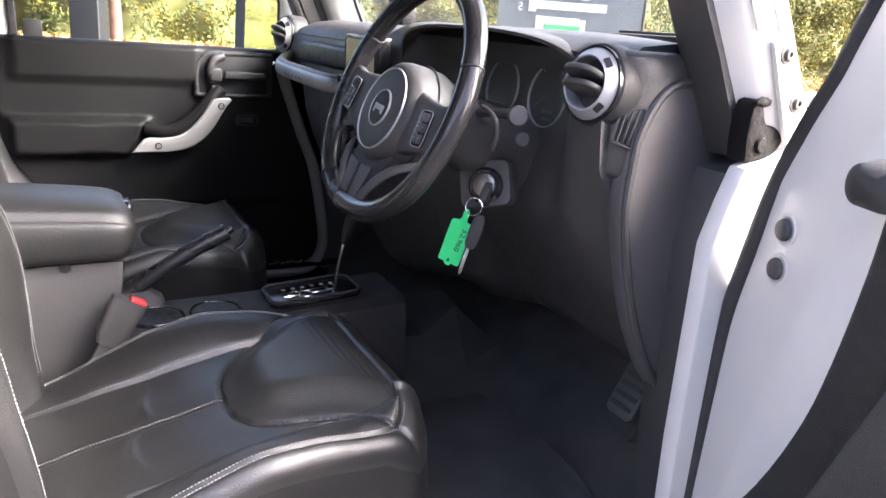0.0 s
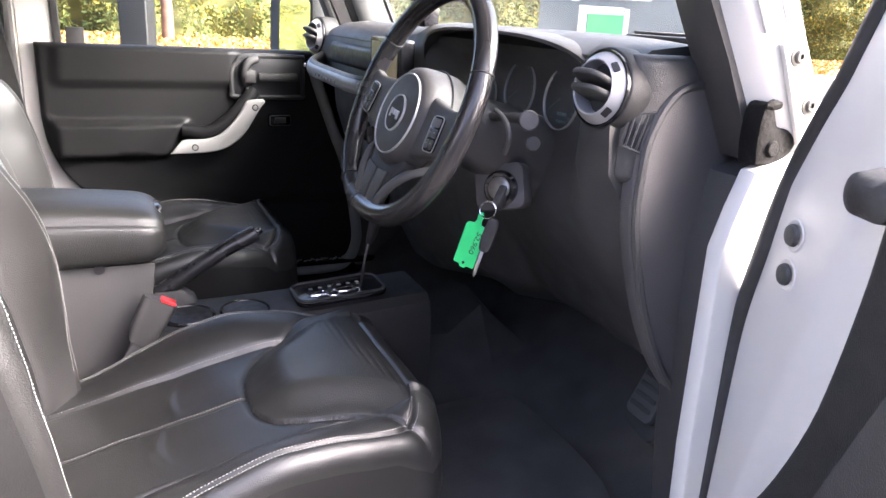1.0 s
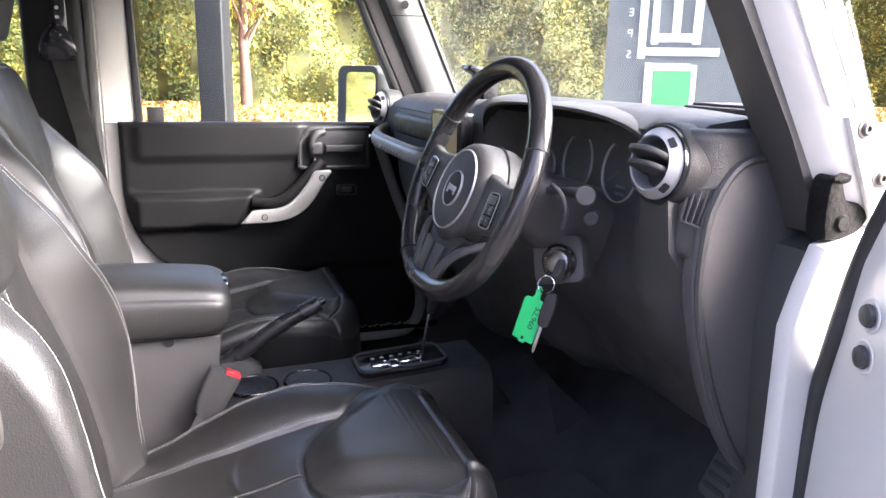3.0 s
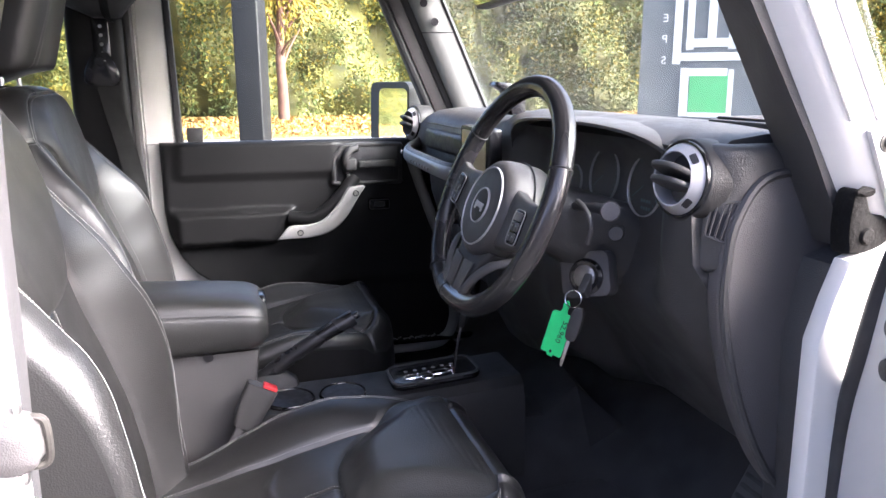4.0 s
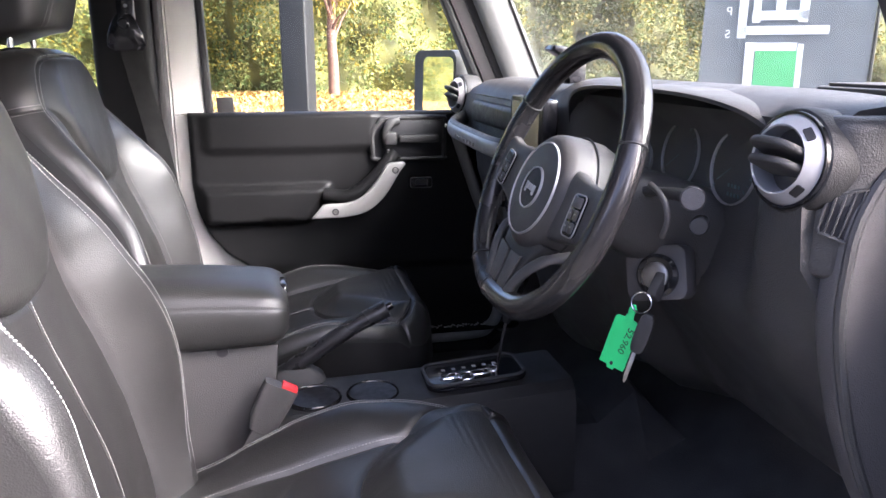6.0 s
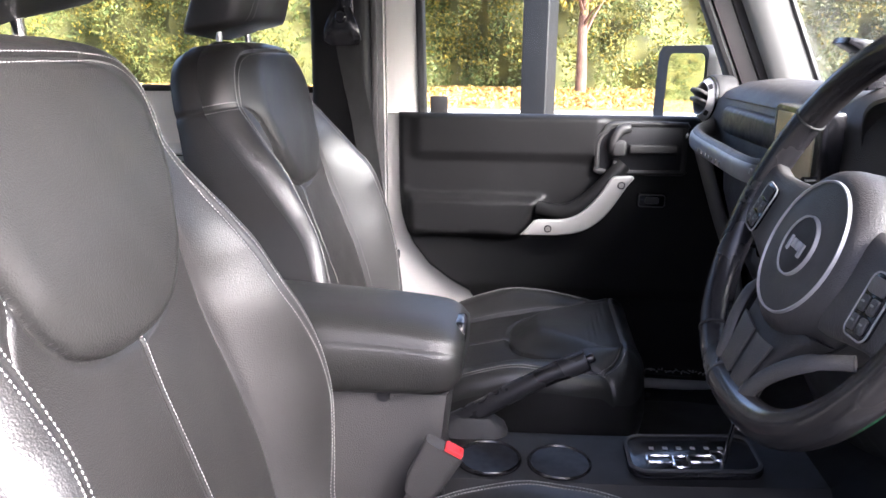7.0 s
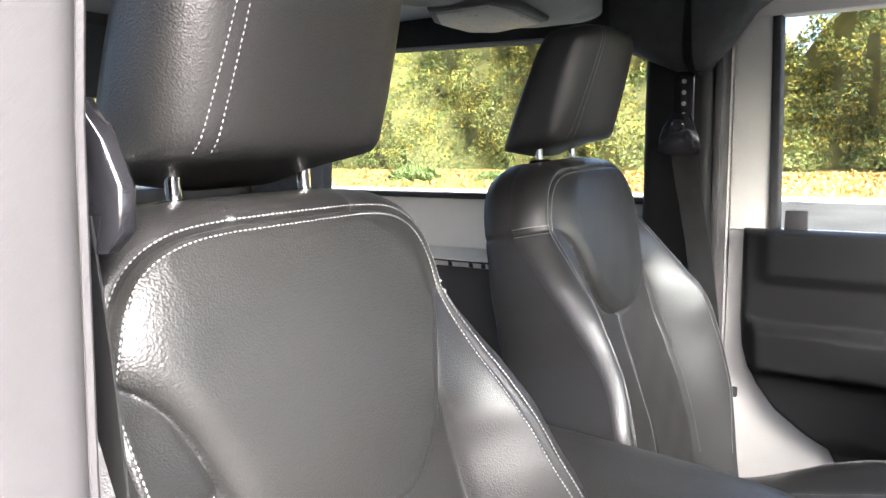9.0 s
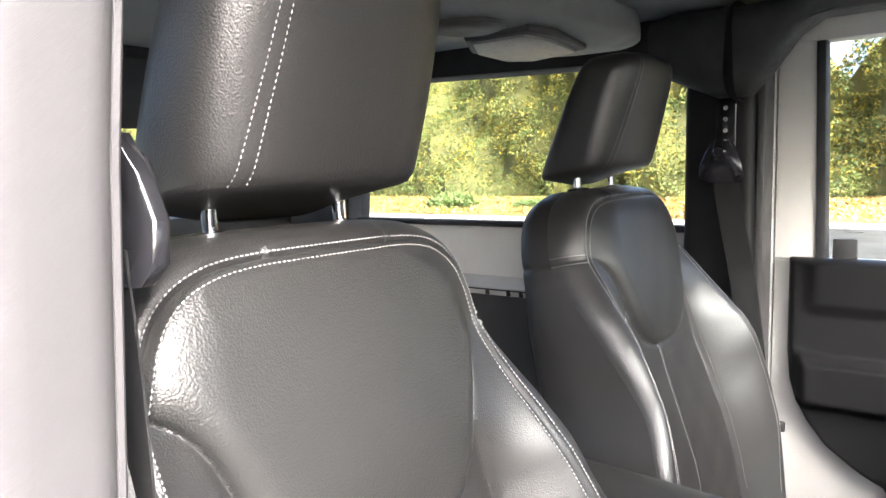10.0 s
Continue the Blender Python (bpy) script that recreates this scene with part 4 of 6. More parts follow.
        for q in range(56):
            th = 2 * math.pi * q / 56
            cx, cy = math.cos(th), math.sin(th)
            sx = abs(cx) ** 0.42 * (1 if cx > 0 else -1)
            sy = abs(cy) ** (0.55 if cy > 0 else 0.8) * (1 if cy > 0 else -1)
            row.append(Vector((xc + wx * sx, py + 0.012 + 0.30 * zz + (front if sy > 0 else rear) * sy - 0.012 * abs(sx) ** 3, hz + zz + 0.012 * sy * (1 - a))) - base)
        rings.append(row)
    hr = part("headrest", loft(rings), "leather", t, "padded black leather headrest", angle=75)
    bm = bmesh.new()
    for s in (1,):
        for o in (0.0845, 0.095):
            pts = []
            for k in range(1, 24):
                row = rings[k]
                want = xc - base.x + s * o * (1.04 - 0.30 * k / 24)
                for a, b in zip(row[:28], row[1:29]):
                    if min(a.x, b.x) <= want <= max(a.x, b.x) and abs(a.x - b.x) > 1e-6:
                        q = a + (b - a) * (want - a.x) / (b.x - a.x)
                        pts.append(q + Vector((0, 0.001, 0)))
                        break
            stitches(bm, smooth_line(pts, 60), 0.0034, 0.0012, 0.00045)
    part("headrest_stitching", bm, "thread", hr, "pale grey double stitching")
    return t


DX, PX = 0.464, -0.345
seat(DX, 0.0, 0.0, 11.0, "black leather driver's seat with pale stitching, beside the centre console", -1, 1.0)
seat(PX, -0.065, 0.012, 13.5, "black leather passenger seat with pale stitching, set further back", 1, 0.8)

# ---- dashboard ----
dash = thing("dashboard", "black grained dashboard with round silver-ringed air vents", "dashboard", at=(0, 0.95, 1.0))
DO = Vector((0, 0.95, 1.0))


def dash_part(name, bm, mat, label="", parent=None, smooth=True, angle=40):
    bm.transform(Matrix.Translation(-DO))
    return part(name, bm, mat, parent or dash, label, smooth, angle)


def dash_section(x):
    end = max(0.0, (abs(x) - 0.52) / 0.18) ** 2
    drv = 1 / (1 + math.exp(-(x - 0.115) / 0.012)) * (1 - 1 / (1 + math.exp(-(x - 0.60) / 0.012)))
    mid = math.exp(-((x + 0.06) / 0.14) ** 4)
    lift = -0.03 * end - 0.012 if x < 0 else -0.008 * end
    pod = (0.018 if x < 0 else 0.0) * math.exp(-((abs(x) - 0.66) / 0.075) ** 4)
    pts = [(1.05, 1.30), (1.0, 1.338 + lift), (0.92, 1.352 + lift), (0.82, 1.357 + lift), (0.765, 1.35 + lift), (0.735 - 0.6 * pod, 1.332 + lift),
           (0.722 + 0.05 * drv - pod, 1.298), (0.716 + 0.055 * drv - 0.9 * pod, 1.25), (0.714 + 0.055 * drv - 0.02 * mid, 1.19), (0.718 + 0.03 * drv - 0.03 * mid, 1.12),
           (0.74 + 0.01 * drv - 0.03 * mid, 1.05), (0.775 - 0.03 * mid, 0.97), (0.82 - 0.05 * mid, 0.89), (0.90 - 0.1 * mid, 0.83), (1.05, 0.80)]
    # the passenger's end draws back below the grab handle
    fw = 0.10 * min(1.0, max(0.0, (-0.50 - x) / 0.12)) if x < 0 else 0.055 * min(1.0, max(0.0, (x - 0.57) / 0.12)) ** 2
    knee = 0.07 * min(1.0, max(0.0, (x - 0.22) / 0.06))
    pts = [(y + knee * min(1.0, max(0.0, (1.10 - z) / 0.12)) if y < 1.0 else y, z) for y, z in pts]
    return [(x, y + (fw * min(1.0, max(0.0, (1.2 - z) / 0.06)) if y < 1.0 else 0), z) for y, z in pts]


bm = loft([dash_section(-0.70 + 1.395 * i / 70) for i in range(71)], True, True)
dash_part("dash_body", bm, "plastic", "charcoal grained dashboard moulding", angle=50)

# driver's end cover
bm = prism(curve2([(0.86, 1.31), (0.79, 1.303), (0.754, 1.25), (0.746, 1.19), (0.748, 1.13), (0.768, 1.05), (0.79, 0.99), (0.82, 0.93), (0.852, 0.885), (0.895, 0.838)], 36) + [(0.96, 0.80), (1.02, 0.9), (1.02, 1.27), (0.95, 1.30)], 0.690, 0.724, "x", 0.010, 4)
dash_part("end_cover", bm, "trim", "charcoal side cover of the dashboard")
bm = prism([(0.878, 0.955), (0.885, 0.955), (0.90, 1.15), (0.893, 1.15)], 0.722, 0.7265, "x", 0.001)
dash_part("end_cover_rib", bm, "plastic_soft")
bdr = [(0.722, y_, z_) for y_, z_ in curve2([(0.87, 1.306), (0.796, 1.298), (0.760, 1.248), (0.752, 1.19), (0.754, 1.13), (0.774, 1.05), (0.796, 0.99), (0.826, 0.93), (0.858, 0.885), (0.90, 0.838)], 44)]
dash_part("end_cover_rim", sweep(bdr, 0.006, 8), "plastic")
dash_part("end_cover_clip", lathe([(0.001, 0.0), (0.003, 0.0), (0.002, 0.003), (0.001, 0.003)], facing((1, 0, 0), (0.7265, 0.882, 0.958)), 10), "trim")

# instrument hood and dials
rings = []
for y, k in ((0.698, 0.985), (0.702, 0.997), (0.74, 1.0), (0.82, 0.99)):
    row = []
    for turn, half, high, power in ((range(33), 0.278, 0.119, 0.40), (range(32, -1, -1), 0.2725, 0.1145, 0.41)):
        for i in turn:
            a = math.pi * i / 32
            c_ = math.cos(a)
            row.append((0.352 + half * k * math.copysign(abs(c_) ** 0.7, c_), y + 0.03 * (1 - math.sin(a)) + 0.022 * max(0, c_), 1.235 + high * k * math.sin(a) ** power))
    rings.append(row)
dash_part("instrument_hood", loft(rings), "plastic")
bm = bmesh.new()
add_box(bm, (0.365, 0.788, 1.25), (0.50, 0.03, 0.16), bevel=0.01)
cl = dash_part("instrument_panel", bm, "dial", "black instrument cluster with chrome-ringed dials")
for gx, gr in ((0.275, 0.030), (0.382, 0.046), (0.506, 0.046)):
    m = facing((0.0, -1, 0.12), (gx, 0.769, 1.262 if gr > 0.04 else 1.24))
    ring = lathe([(gr, 0.0), (gr, 0.003), (gr - 0.0008, 0.0042), (gr - 0.0018, 0.003), (gr - 0.002, 0.0)], m, 48)
    dash_part("dial_ring", ring, "silver_dim", "thin chrome ring", cl).location = -cl.location
    marks = bmesh.new()
    for k in range(21):
        a = radians(220 - 13 * k)
        q = m @ pose(math.cos(a) * gr * 0.86, math.sin(a) * gr * 0.86, 0.003, 0, 0, math.degrees(a))
        add_box(marks, q.translation, (gr * (0.10 if k % 2 == 0 else 0.06), 0.0009, 0.001), q.to_3x3().to_4x4())
    dash_part("dial_marks", marks, "dial_mark", "", cl, False)
    nd = bmesh.new()
    q = m @ pose(0, 0, 0.004, 0, 0, 215) @ pose(gr * 0.35, 0, 0)
    add_box(nd, q.translation, (gr * 0.7, 0.0012, 0.0006), q.to_3x3().to_4x4())
    dash_part("needle", nd, "dial_mark", "", cl, False)
digits = bmesh.new()
for r_ in range(2):
    for c_ in range(4):
        add_box(digits, (0.500 + c_ * 0.007, 0.767, 1.240 - r_ * 0.011), (0.0035, 0.001, 0.0045))
dash_part("display_bars", digits, "dial_mark", "pale digits of a small display", cl, False)


def air_vent(c, normal, r, tilt):
    m = facing(normal, c)
    v = thing_part("air_vent", lathe([(r * 0.68, -0.03), (r * 0.70, 0.006), (r * 0.72, 0.0095), (r * 0.76, 0.0105), (r * 0.96, 0.0), (r, -0.004), (r, -0.03)], m, 56), "silver", "round air vent with a satin silver ring")
    b = lathe([(0.001, -0.034), (r * 0.80, -0.034), (r * 0.80, -0.03), (0.001, -0.03)], m, 40)
    sub("vent_back", b, "dial", v)
    bez = lathe([(r * 1.0, -0.03), (r * 1.0, -0.002), (r * 1.06, -0.002), (r * 1.08, -0.006), (r * 1.08, -0.03)], m, 48)
    sub("bezel", bez, "gloss", v)
    pod = lathe([(r * 1.08, -0.03), (r * 1.08, -0.006), (r * 1.12, -0.007), (r * 1.16, -0.012), (r * 1.18, -0.022), (r * 1.19, -0.05)], m, 48)
    sub("vent_pod", pod, "plastic_dark", v)
    # two thick duck-bill flaps standing far out of the ring
    for yk, tl, reach in ((0.16, -21 + tilt * 0.3, 0.031), (-0.18, -18 + tilt * 0.3, 0.028)):
        hw = math.sqrt(max(0.1, 0.70 ** 2 - yk ** 2)) * r
        lip = [(hw * math.copysign(abs(math.cos(radians(d))) ** 0.7, math.cos(radians(d))), reach * math.sin(radians(d)) ** 0.7) for d in range(0, 181, 10)] + [(-hw, -0.028), (hw, -0.028)]
        s_ = prism(lip, -0.0038, 0.0038, "z", 0.003, 3)
        s_.transform(m @ pose(0, yk * r, 0.002, 90 + tl, 0, 0) @ Matrix.Diagonal((1, 1, -1, 1)))
        sub("louvre", s_, "plastic_soft", v)
        if yk > 0:
            q = plate(rounded(0.013, 0.005, 0.002), 0.0012, m @ pose(0, yk * r, 0.002, 90 + tl, 0, 0) @ Matrix.Diagonal((1, 1, -1, 1)) @ pose(0, 0.021, 0.0046), 0.0005)
            sub("thumb_tab", q, "gloss", v)
    slope = math.degrees(math.atan2(0.0105, r * 0.2))
    for a in (44, -44, 136, 224):
        q = prism(rounded(0.19 * r, 0.30 * r, 0.0015, 2), -0.003, 0.0008, "z")
        q.transform(m @ pose(0, 0, 0, 0, 0, a) @ pose(r * 0.865, 0, 0.0052, 0, slope, 0))
        sub("ring_inlay", q, "dial", v)
    return v


def thing_part(name, bm, mat, label=""):
    return dash_part(name, bm, mat, label)


def sub(name, bm, mat, parent, label="", off=None):
    bm.transform(Matrix.Translation(-(off if off is not None else DO)))
    return part(name, bm, mat, parent, label)


air_vent((0.668, 0.712, 1.2945), (0.12, -0.985, 0.12), 0.0445, 0)
air_vent((-0.642, 0.696, 1.295), (0.2, -0.97, 0.10), 0.047, -10)

# side defroster grille by the driver's vent
dash_part("corner_moulding", prism(curve2([(0.63, 0.722), (0.665, 0.7235), (0.69, 0.730), (0.706, 0.739), (0.714, 0.75), (0.7205, 0.772)], 12) + [(0.7205, 0.86), (0.63, 0.86)], 1.18, 1.338, "z", 0.014, 4), "plastic")
gc = [Vector(p) for p in ((0.7035, 0.7375, 1.267), (0.7215, 0.772, 1.2725), (0.7195, 0.756, 1.219), (0.701, 0.7305, 1.230))]
gn = (gc[1] - gc[0]).cross(gc[3] - gc[0]).normalized()
gn = gn if gn.x > 0 else -gn


def grille_at(u, v, out):
    """A point of the slanting grille: u across, v from top to bottom."""
    return gc[0].lerp(gc[1], u).lerp(gc[3].lerp(gc[2], u), v) + gn * out


backing = bmesh.new()
vs = [backing.verts.new(grille_at(u, v, o)) for o in (0.002, -0.02) for u, v in ((0, 0), (1, 0), (1, 1), (0, 1))]
for f in ((0, 1, 2, 3), (7, 6, 5, 4), (0, 4, 5, 1), (1, 5, 6, 2), (2, 6, 7, 3), (3, 7, 4, 0)):
    backing.faces.new([vs[i] for i in f])
bmesh.ops.recalc_face_normals(backing, faces=backing.faces)
gr = dash_part("side_grille", backing, "dial", "small slatted side grille", smooth=False)
sub("grille_frame", sweep([grille_at(u, v, 0.002) for u, v in ((0.0, 0.06), (0.5, 0.0), (1.0, 0.0), (1.0, 0.5), (1.0, 1.0), (0.5, 1.0), (0.06, 1.0), (0.0, 0.9), (0.0, 0.5))], 0.0022, 8, True), "plastic", gr)
for k in range(4):
    u = 0.16 + 0.21 * k
    sub("slat", sweep([grille_at(u, 0.04, 0.0025), grille_at(u, 0.5, 0.004), grille_at(u, 0.9, 0.004), grille_at(u, 0.97, 0.002)], 0.0013, 6, flat=1.6), "plastic_soft", gr)

# speaker grille on the dash top
sp = dash_part("dash_speaker", prism(rounded(0.17, 0.11, 0.02, cx=0.60, cy=0.905), 1.34, 1.359, "z", 0.004), "plastic", "slotted speaker cover on the dash top")
for k in range(11):
    q = bmesh.new()
    add_box(q, (0.60, 0.862 + 0.0085 * k, 1.361), (0.13, 0.0045, 0.004), bevel=0.001)
    sub("slat", q, "trim", sp)

# passenger grab handle
hp = smooth_line([(-0.60, 0.712, 1.24), (-0.565, 0.672, 1.225), (-0.50, 0.662, 1.218), (-0.33, 0.662, 1.214), (-0.17, 0.664, 1.212), (-0.125, 0.68, 1.214), (-0.10, 0.712, 1.22)], 40)
gh = dash_part("grab_handle", sweep(hp, 0.013, 16, flat=1.55, up=(0, 0, 1)), "plastic", "black grab handle with a satin silver front")
fc = bmesh.new()
sweep([p + Vector((0, -0.0075, -0.003)) for p in hp[4:37]], 0.008, 14, flat=2.1, up=(0, 0, 1), bm=fc)
sub("silver_face", fc, "silver_dim", gh, "satin silver face")
for k in (8, 32):
    sub("screw", lathe([(0.001, 0), (0.005, 0), (0.005, 0.003), (0.001, 0.003)], facing((0, -1, 0.1), hp[k] + Vector((0, -0.019, 0))), 12), "steel", gh)
for k in range(7):
    bars = bmesh.new()
    add_box(bars, hp[17 + k] + Vector((0, -0.0252, -0.003)), (0.006, 0.002, 0.007), bevel=0.0006)
    sub("embossed_bar", bars, "trim", gh)
# solid black block gives the recess its shade by colour, without a hollow
rc = bmesh.new()
add_box(rc, (-0.33, 0.722, 1.262), (0.40, 0.03, 0.055), bevel=0.012, seg=3)
dash_part("recess_shade_block", rc, "dial", "black block for the shade of the recess over the grab handle")
ln = bmesh.new()
add_box(ln, (-0.36, 0.7235, 1.302), (0.46, 0.004, 0.003))
dash_part("dash_seam", ln, "dial")

# radio with a tan screen, and the centre stack
rd = bmesh.new()
add_box(rd, (-0.03, 0.698, 1.262), (0.19, 0.03, 0.115), bevel=0.006)
rdo = dash_part("radio", rd, "gloss", "glossy black radio with a tan screen")
q = bmesh.new()
add_box(q, (-0.03, 0.682, 1.268), (0.15, 0.004, 0.085), bevel=0.002)
sub("screen", q, "screen", rdo, "tan reflecting screen")
for kx in (-0.118, 0.058):
    sub("knob", lathe([(0.001, 0), (0.011, 0), (0.010, 0.014), (0.001, 0.015)], facing((0, -1, 0.05), (kx, 0.683, 1.225)), 18), "gloss", rdo)
st = bmesh.new()
add_box(st, (-0.03, 0.692, 1.12), (0.2, 0.04, 0.12), bevel=0.012)
stk = dash_part("centre_stack", st, "plastic", "black heater control panel")
for kx in (-0.09, -0.03, 0.03):
    sub("dial_knob", lathe([(0.001, 0), (0.021, 0), (0.019, 0.018), (0.001, 0.02)], facing((0, -1, 0.05), (kx, 0.672, 1.12)), 24), "gloss", stk, "heater control knob")

# steering column, stalk, ignition
dash_part("column_shroud", loft([[(0.425 + a * w_, y_ , z_ + b * h_) for a, b in rounded(1, 1, 0.3, 5)] for y_, z_, w_, h_ in ((0.63, 1.21, 0.10, 0.10), (0.66, 1.20, 0.125, 0.115), (0.72, 1.18, 0.14, 0.13), (0.80, 1.15, 0.15, 0.14))]), "plastic", "black steering column shroud")
sk = smooth_line([(0.47, 0.665, 1.232), (0.52, 0.668, 1.238), (0.565, 0.67, 1.242), (0.579, 0.671, 1.242)], 12)
stalk = dash_part("stalk", sweep(sk, [0.006] * 5 + [0.0075] * 7, 12), "plastic", "black stalk with a round grey end")
sub("stalk_knob", lathe([(0.001, -0.014), (0.011, -0.014), (0.0138, -0.006), (0.0138, 0.008), (0.012, 0.012), (0.001, 0.0125)], facing((0.85, -0.5, 0.15), (0.583, 0.669, 1.242)), 28), "trim", stalk, "round grey stalk end")
loop = smooth_line([(0.511, 0.657, 1.246), (0.537, 0.653, 1.242), (0.556, 0.652, 1.232), (0.562, 0.653, 1.214), (0.546, 0.657, 1.191)], 24)
dash_part("column_trim", sweep(loop, 0.0035, 10), "trim")
low = facing((0.8, -0.58, 0.1), (0.592, 0.674, 1.213))
dash_part("lower_stalk", lathe([(0.001, 0.002), (0.009, 0.002), (0.0105, 0.0), (0.0105, -0.02), (0.007, -0.06)], low, 24), "rubber", "short black lower stalk")
im = facing((0.56, -0.8, 0.2), (0.498, 0.683, 1.129))
ign = dash_part("ignition_plate", plate(rounded(0.080, 0.068, 0.013), 0.03, im @ pose(-0.004, 0.002, -0.03, 0, 0, 14), 0.003), "trim", "charcoal ignition surround")
sub("lock_ring", lathe([(0.0175, 0), (0.027, 0), (0.027, 0.004), (0.023, 0.008), (0.0175, 0.008)], im, 40), "gloss", ign)
sub("lock_barrel", lathe([(0.001, 0), (0.017, 0), (0.017, 0.010), (0.013, 0.012), (0.001, 0.012)], im, 32), "steel", ign, "dull metal lock barrel")
pd = prism(rounded(0.085, 0.05, 0.01), -0.006, 0.006, "z", 0.003)
pd.transform(pose(0.585, 0.95, 0.735, 62, 0, -12))
dash_part("foot_rest", pd, "plastic", "black ribbed foot rest")

# a dark box on the dash top behind the wheel
sn = prism([(0.745, 1.345), (0.775, 1.35), (0.775, 1.385), (0.745, 1.408), (0.715, 1.412), (0.712, 1.405), (0.735, 1.392)], -0.025, 0.03, "x", 0.004)
tagged(part("dash_sensor", sn, "gloss"), "small glossy black sensor standing on the dashboard", "sensor")

# ---- steering wheel ----
WC = Vector((0.4046, 0.5699, 1.2388))
wm = facing((0.0345, -0.9269, 0.3738), (0, 0, 0)) @ pose(0, 0, 0, 0, 0, -5)      # turned a little to the right
sw = thing("steering_wheel", "black leather-wrapped steering wheel with spoke buttons and grey lower spokes", "steering wheel", at=WC)


def wp(bm, name, mat, label="", parent=None, angle=40):
    bm.transform(wm)
    return part(name, bm, mat, parent or sw, label, True, angle)


def rim_pt(a, r=0.1794):
    r -= 0.013 * math.exp(-(((a - 274) / 30) ** 2))
    return Vector((r * math.cos(radians(a)), r * math.sin(radians(a)), 0))


def rim_arc(a0, a1, n):
    return [rim_pt(a0 + (a1 - a0) * k / (n - 1)) for k in range(n)]


rim = wp(sweep([rim_pt(4 * k) for k in range(90)], 0.0160, 18, True, 0.92, up=(0, 0, 1)), "rim", "leather_rim", "black leather rim")
for a0, a1, mt in ((26, 153, "gloss_rim"), (154, 237, "leather_rim"), (263, 385, "gloss_rim")):
    wp(sweep(rim_arc(a0, a1, 50), 0.0166, 20, False, 0.94, up=(0, 0, 1)), "rim_wrap", mt, "", rim)
for a in (25.5, 153.5, 237.5, 262.5):
    c = rim_pt(a)
    wp(sweep([c + c.normalized() * 0.0168 * math.cos(q) + Vector((0, 0, 0.0158 * math.sin(q))) for q in [2 * math.pi * k / 18 for k in range(18)]], 0.001, 6, True), "rim_seam", "rubber", "", rim)
lace = bmesh.new()
for a0, a1 in ((132, 163), (192, 234)):
    for k in range(22):
        p = rim_pt(a0 + (a1 - a0) * k / 22, 0.1662)
        q = rim_pt(a0 + (a1 - a0) * (k + 0.5) / 22, 0.1662)
        stitches(lace, [p + Vector((0, 0, 0.0065)) - p.normalized() * 0.001, q + Vector((0, 0, -0.001)) - q.normalized() * 0.003], 0.0068, 0.02, 0.0006)
wp(lace, "rim_lacing", "trim_pale", "grey cross-stitched lacing on the rim", rim)
# round hub, set back behind the rim
hub = wp(lathe([(0.001, 0.0165), (0.04, 0.016), (0.0605, 0.0145), (0.068, 0.012), (0.0745, 0.006), (0.078, -0.003), (0.081, -0.02), (0.084, -0.05), (0.078, -0.075), (0.05, -0.09)], pose(0, -0.018, 0), 64), "hub", "hub_skin", "charcoal airbag cover", angle=60)
wp(lathe([(0.0602, 0.0145), (0.0608, 0.0165), (0.0620, 0.0165), (0.0628, 0.0138)], pose(0, -0.018, 0), 72), "hub_ring", "silver", "thin silver ring", hub)
wp(lathe([(0.001, 0.0178), (0.026, 0.0178), (0.0275, 0.017), (0.028, 0.014)], pose(0, -0.018, 0), 40), "emblem", "plastic_dark", "round dark emblem with a silver rim", hub)
wp(lathe([(0.0262, 0.0172), (0.0265, 0.0192), (0.0278, 0.0192), (0.0285, 0.0155)], pose(0, -0.018, 0), 40), "emblem_ring", "silver", "", hub)
bar = bmesh.new()
for x_, w_, h_, y_ in ((-0.014, 0.0045, 0.014, -0.002), (-0.0055, 0.0062, 0.0085, 0.0), (0.003, 0.0062, 0.0085, 0.0), (0.0115, 0.006, 0.013, -0.002)):
    add_box(bar, (x_, y_ - 0.018, 0.0185), (w_, h_, 0.0022), bevel=0.0009)
wp(bar, "emblem_bars", "silver", "raised silver bars", hub)
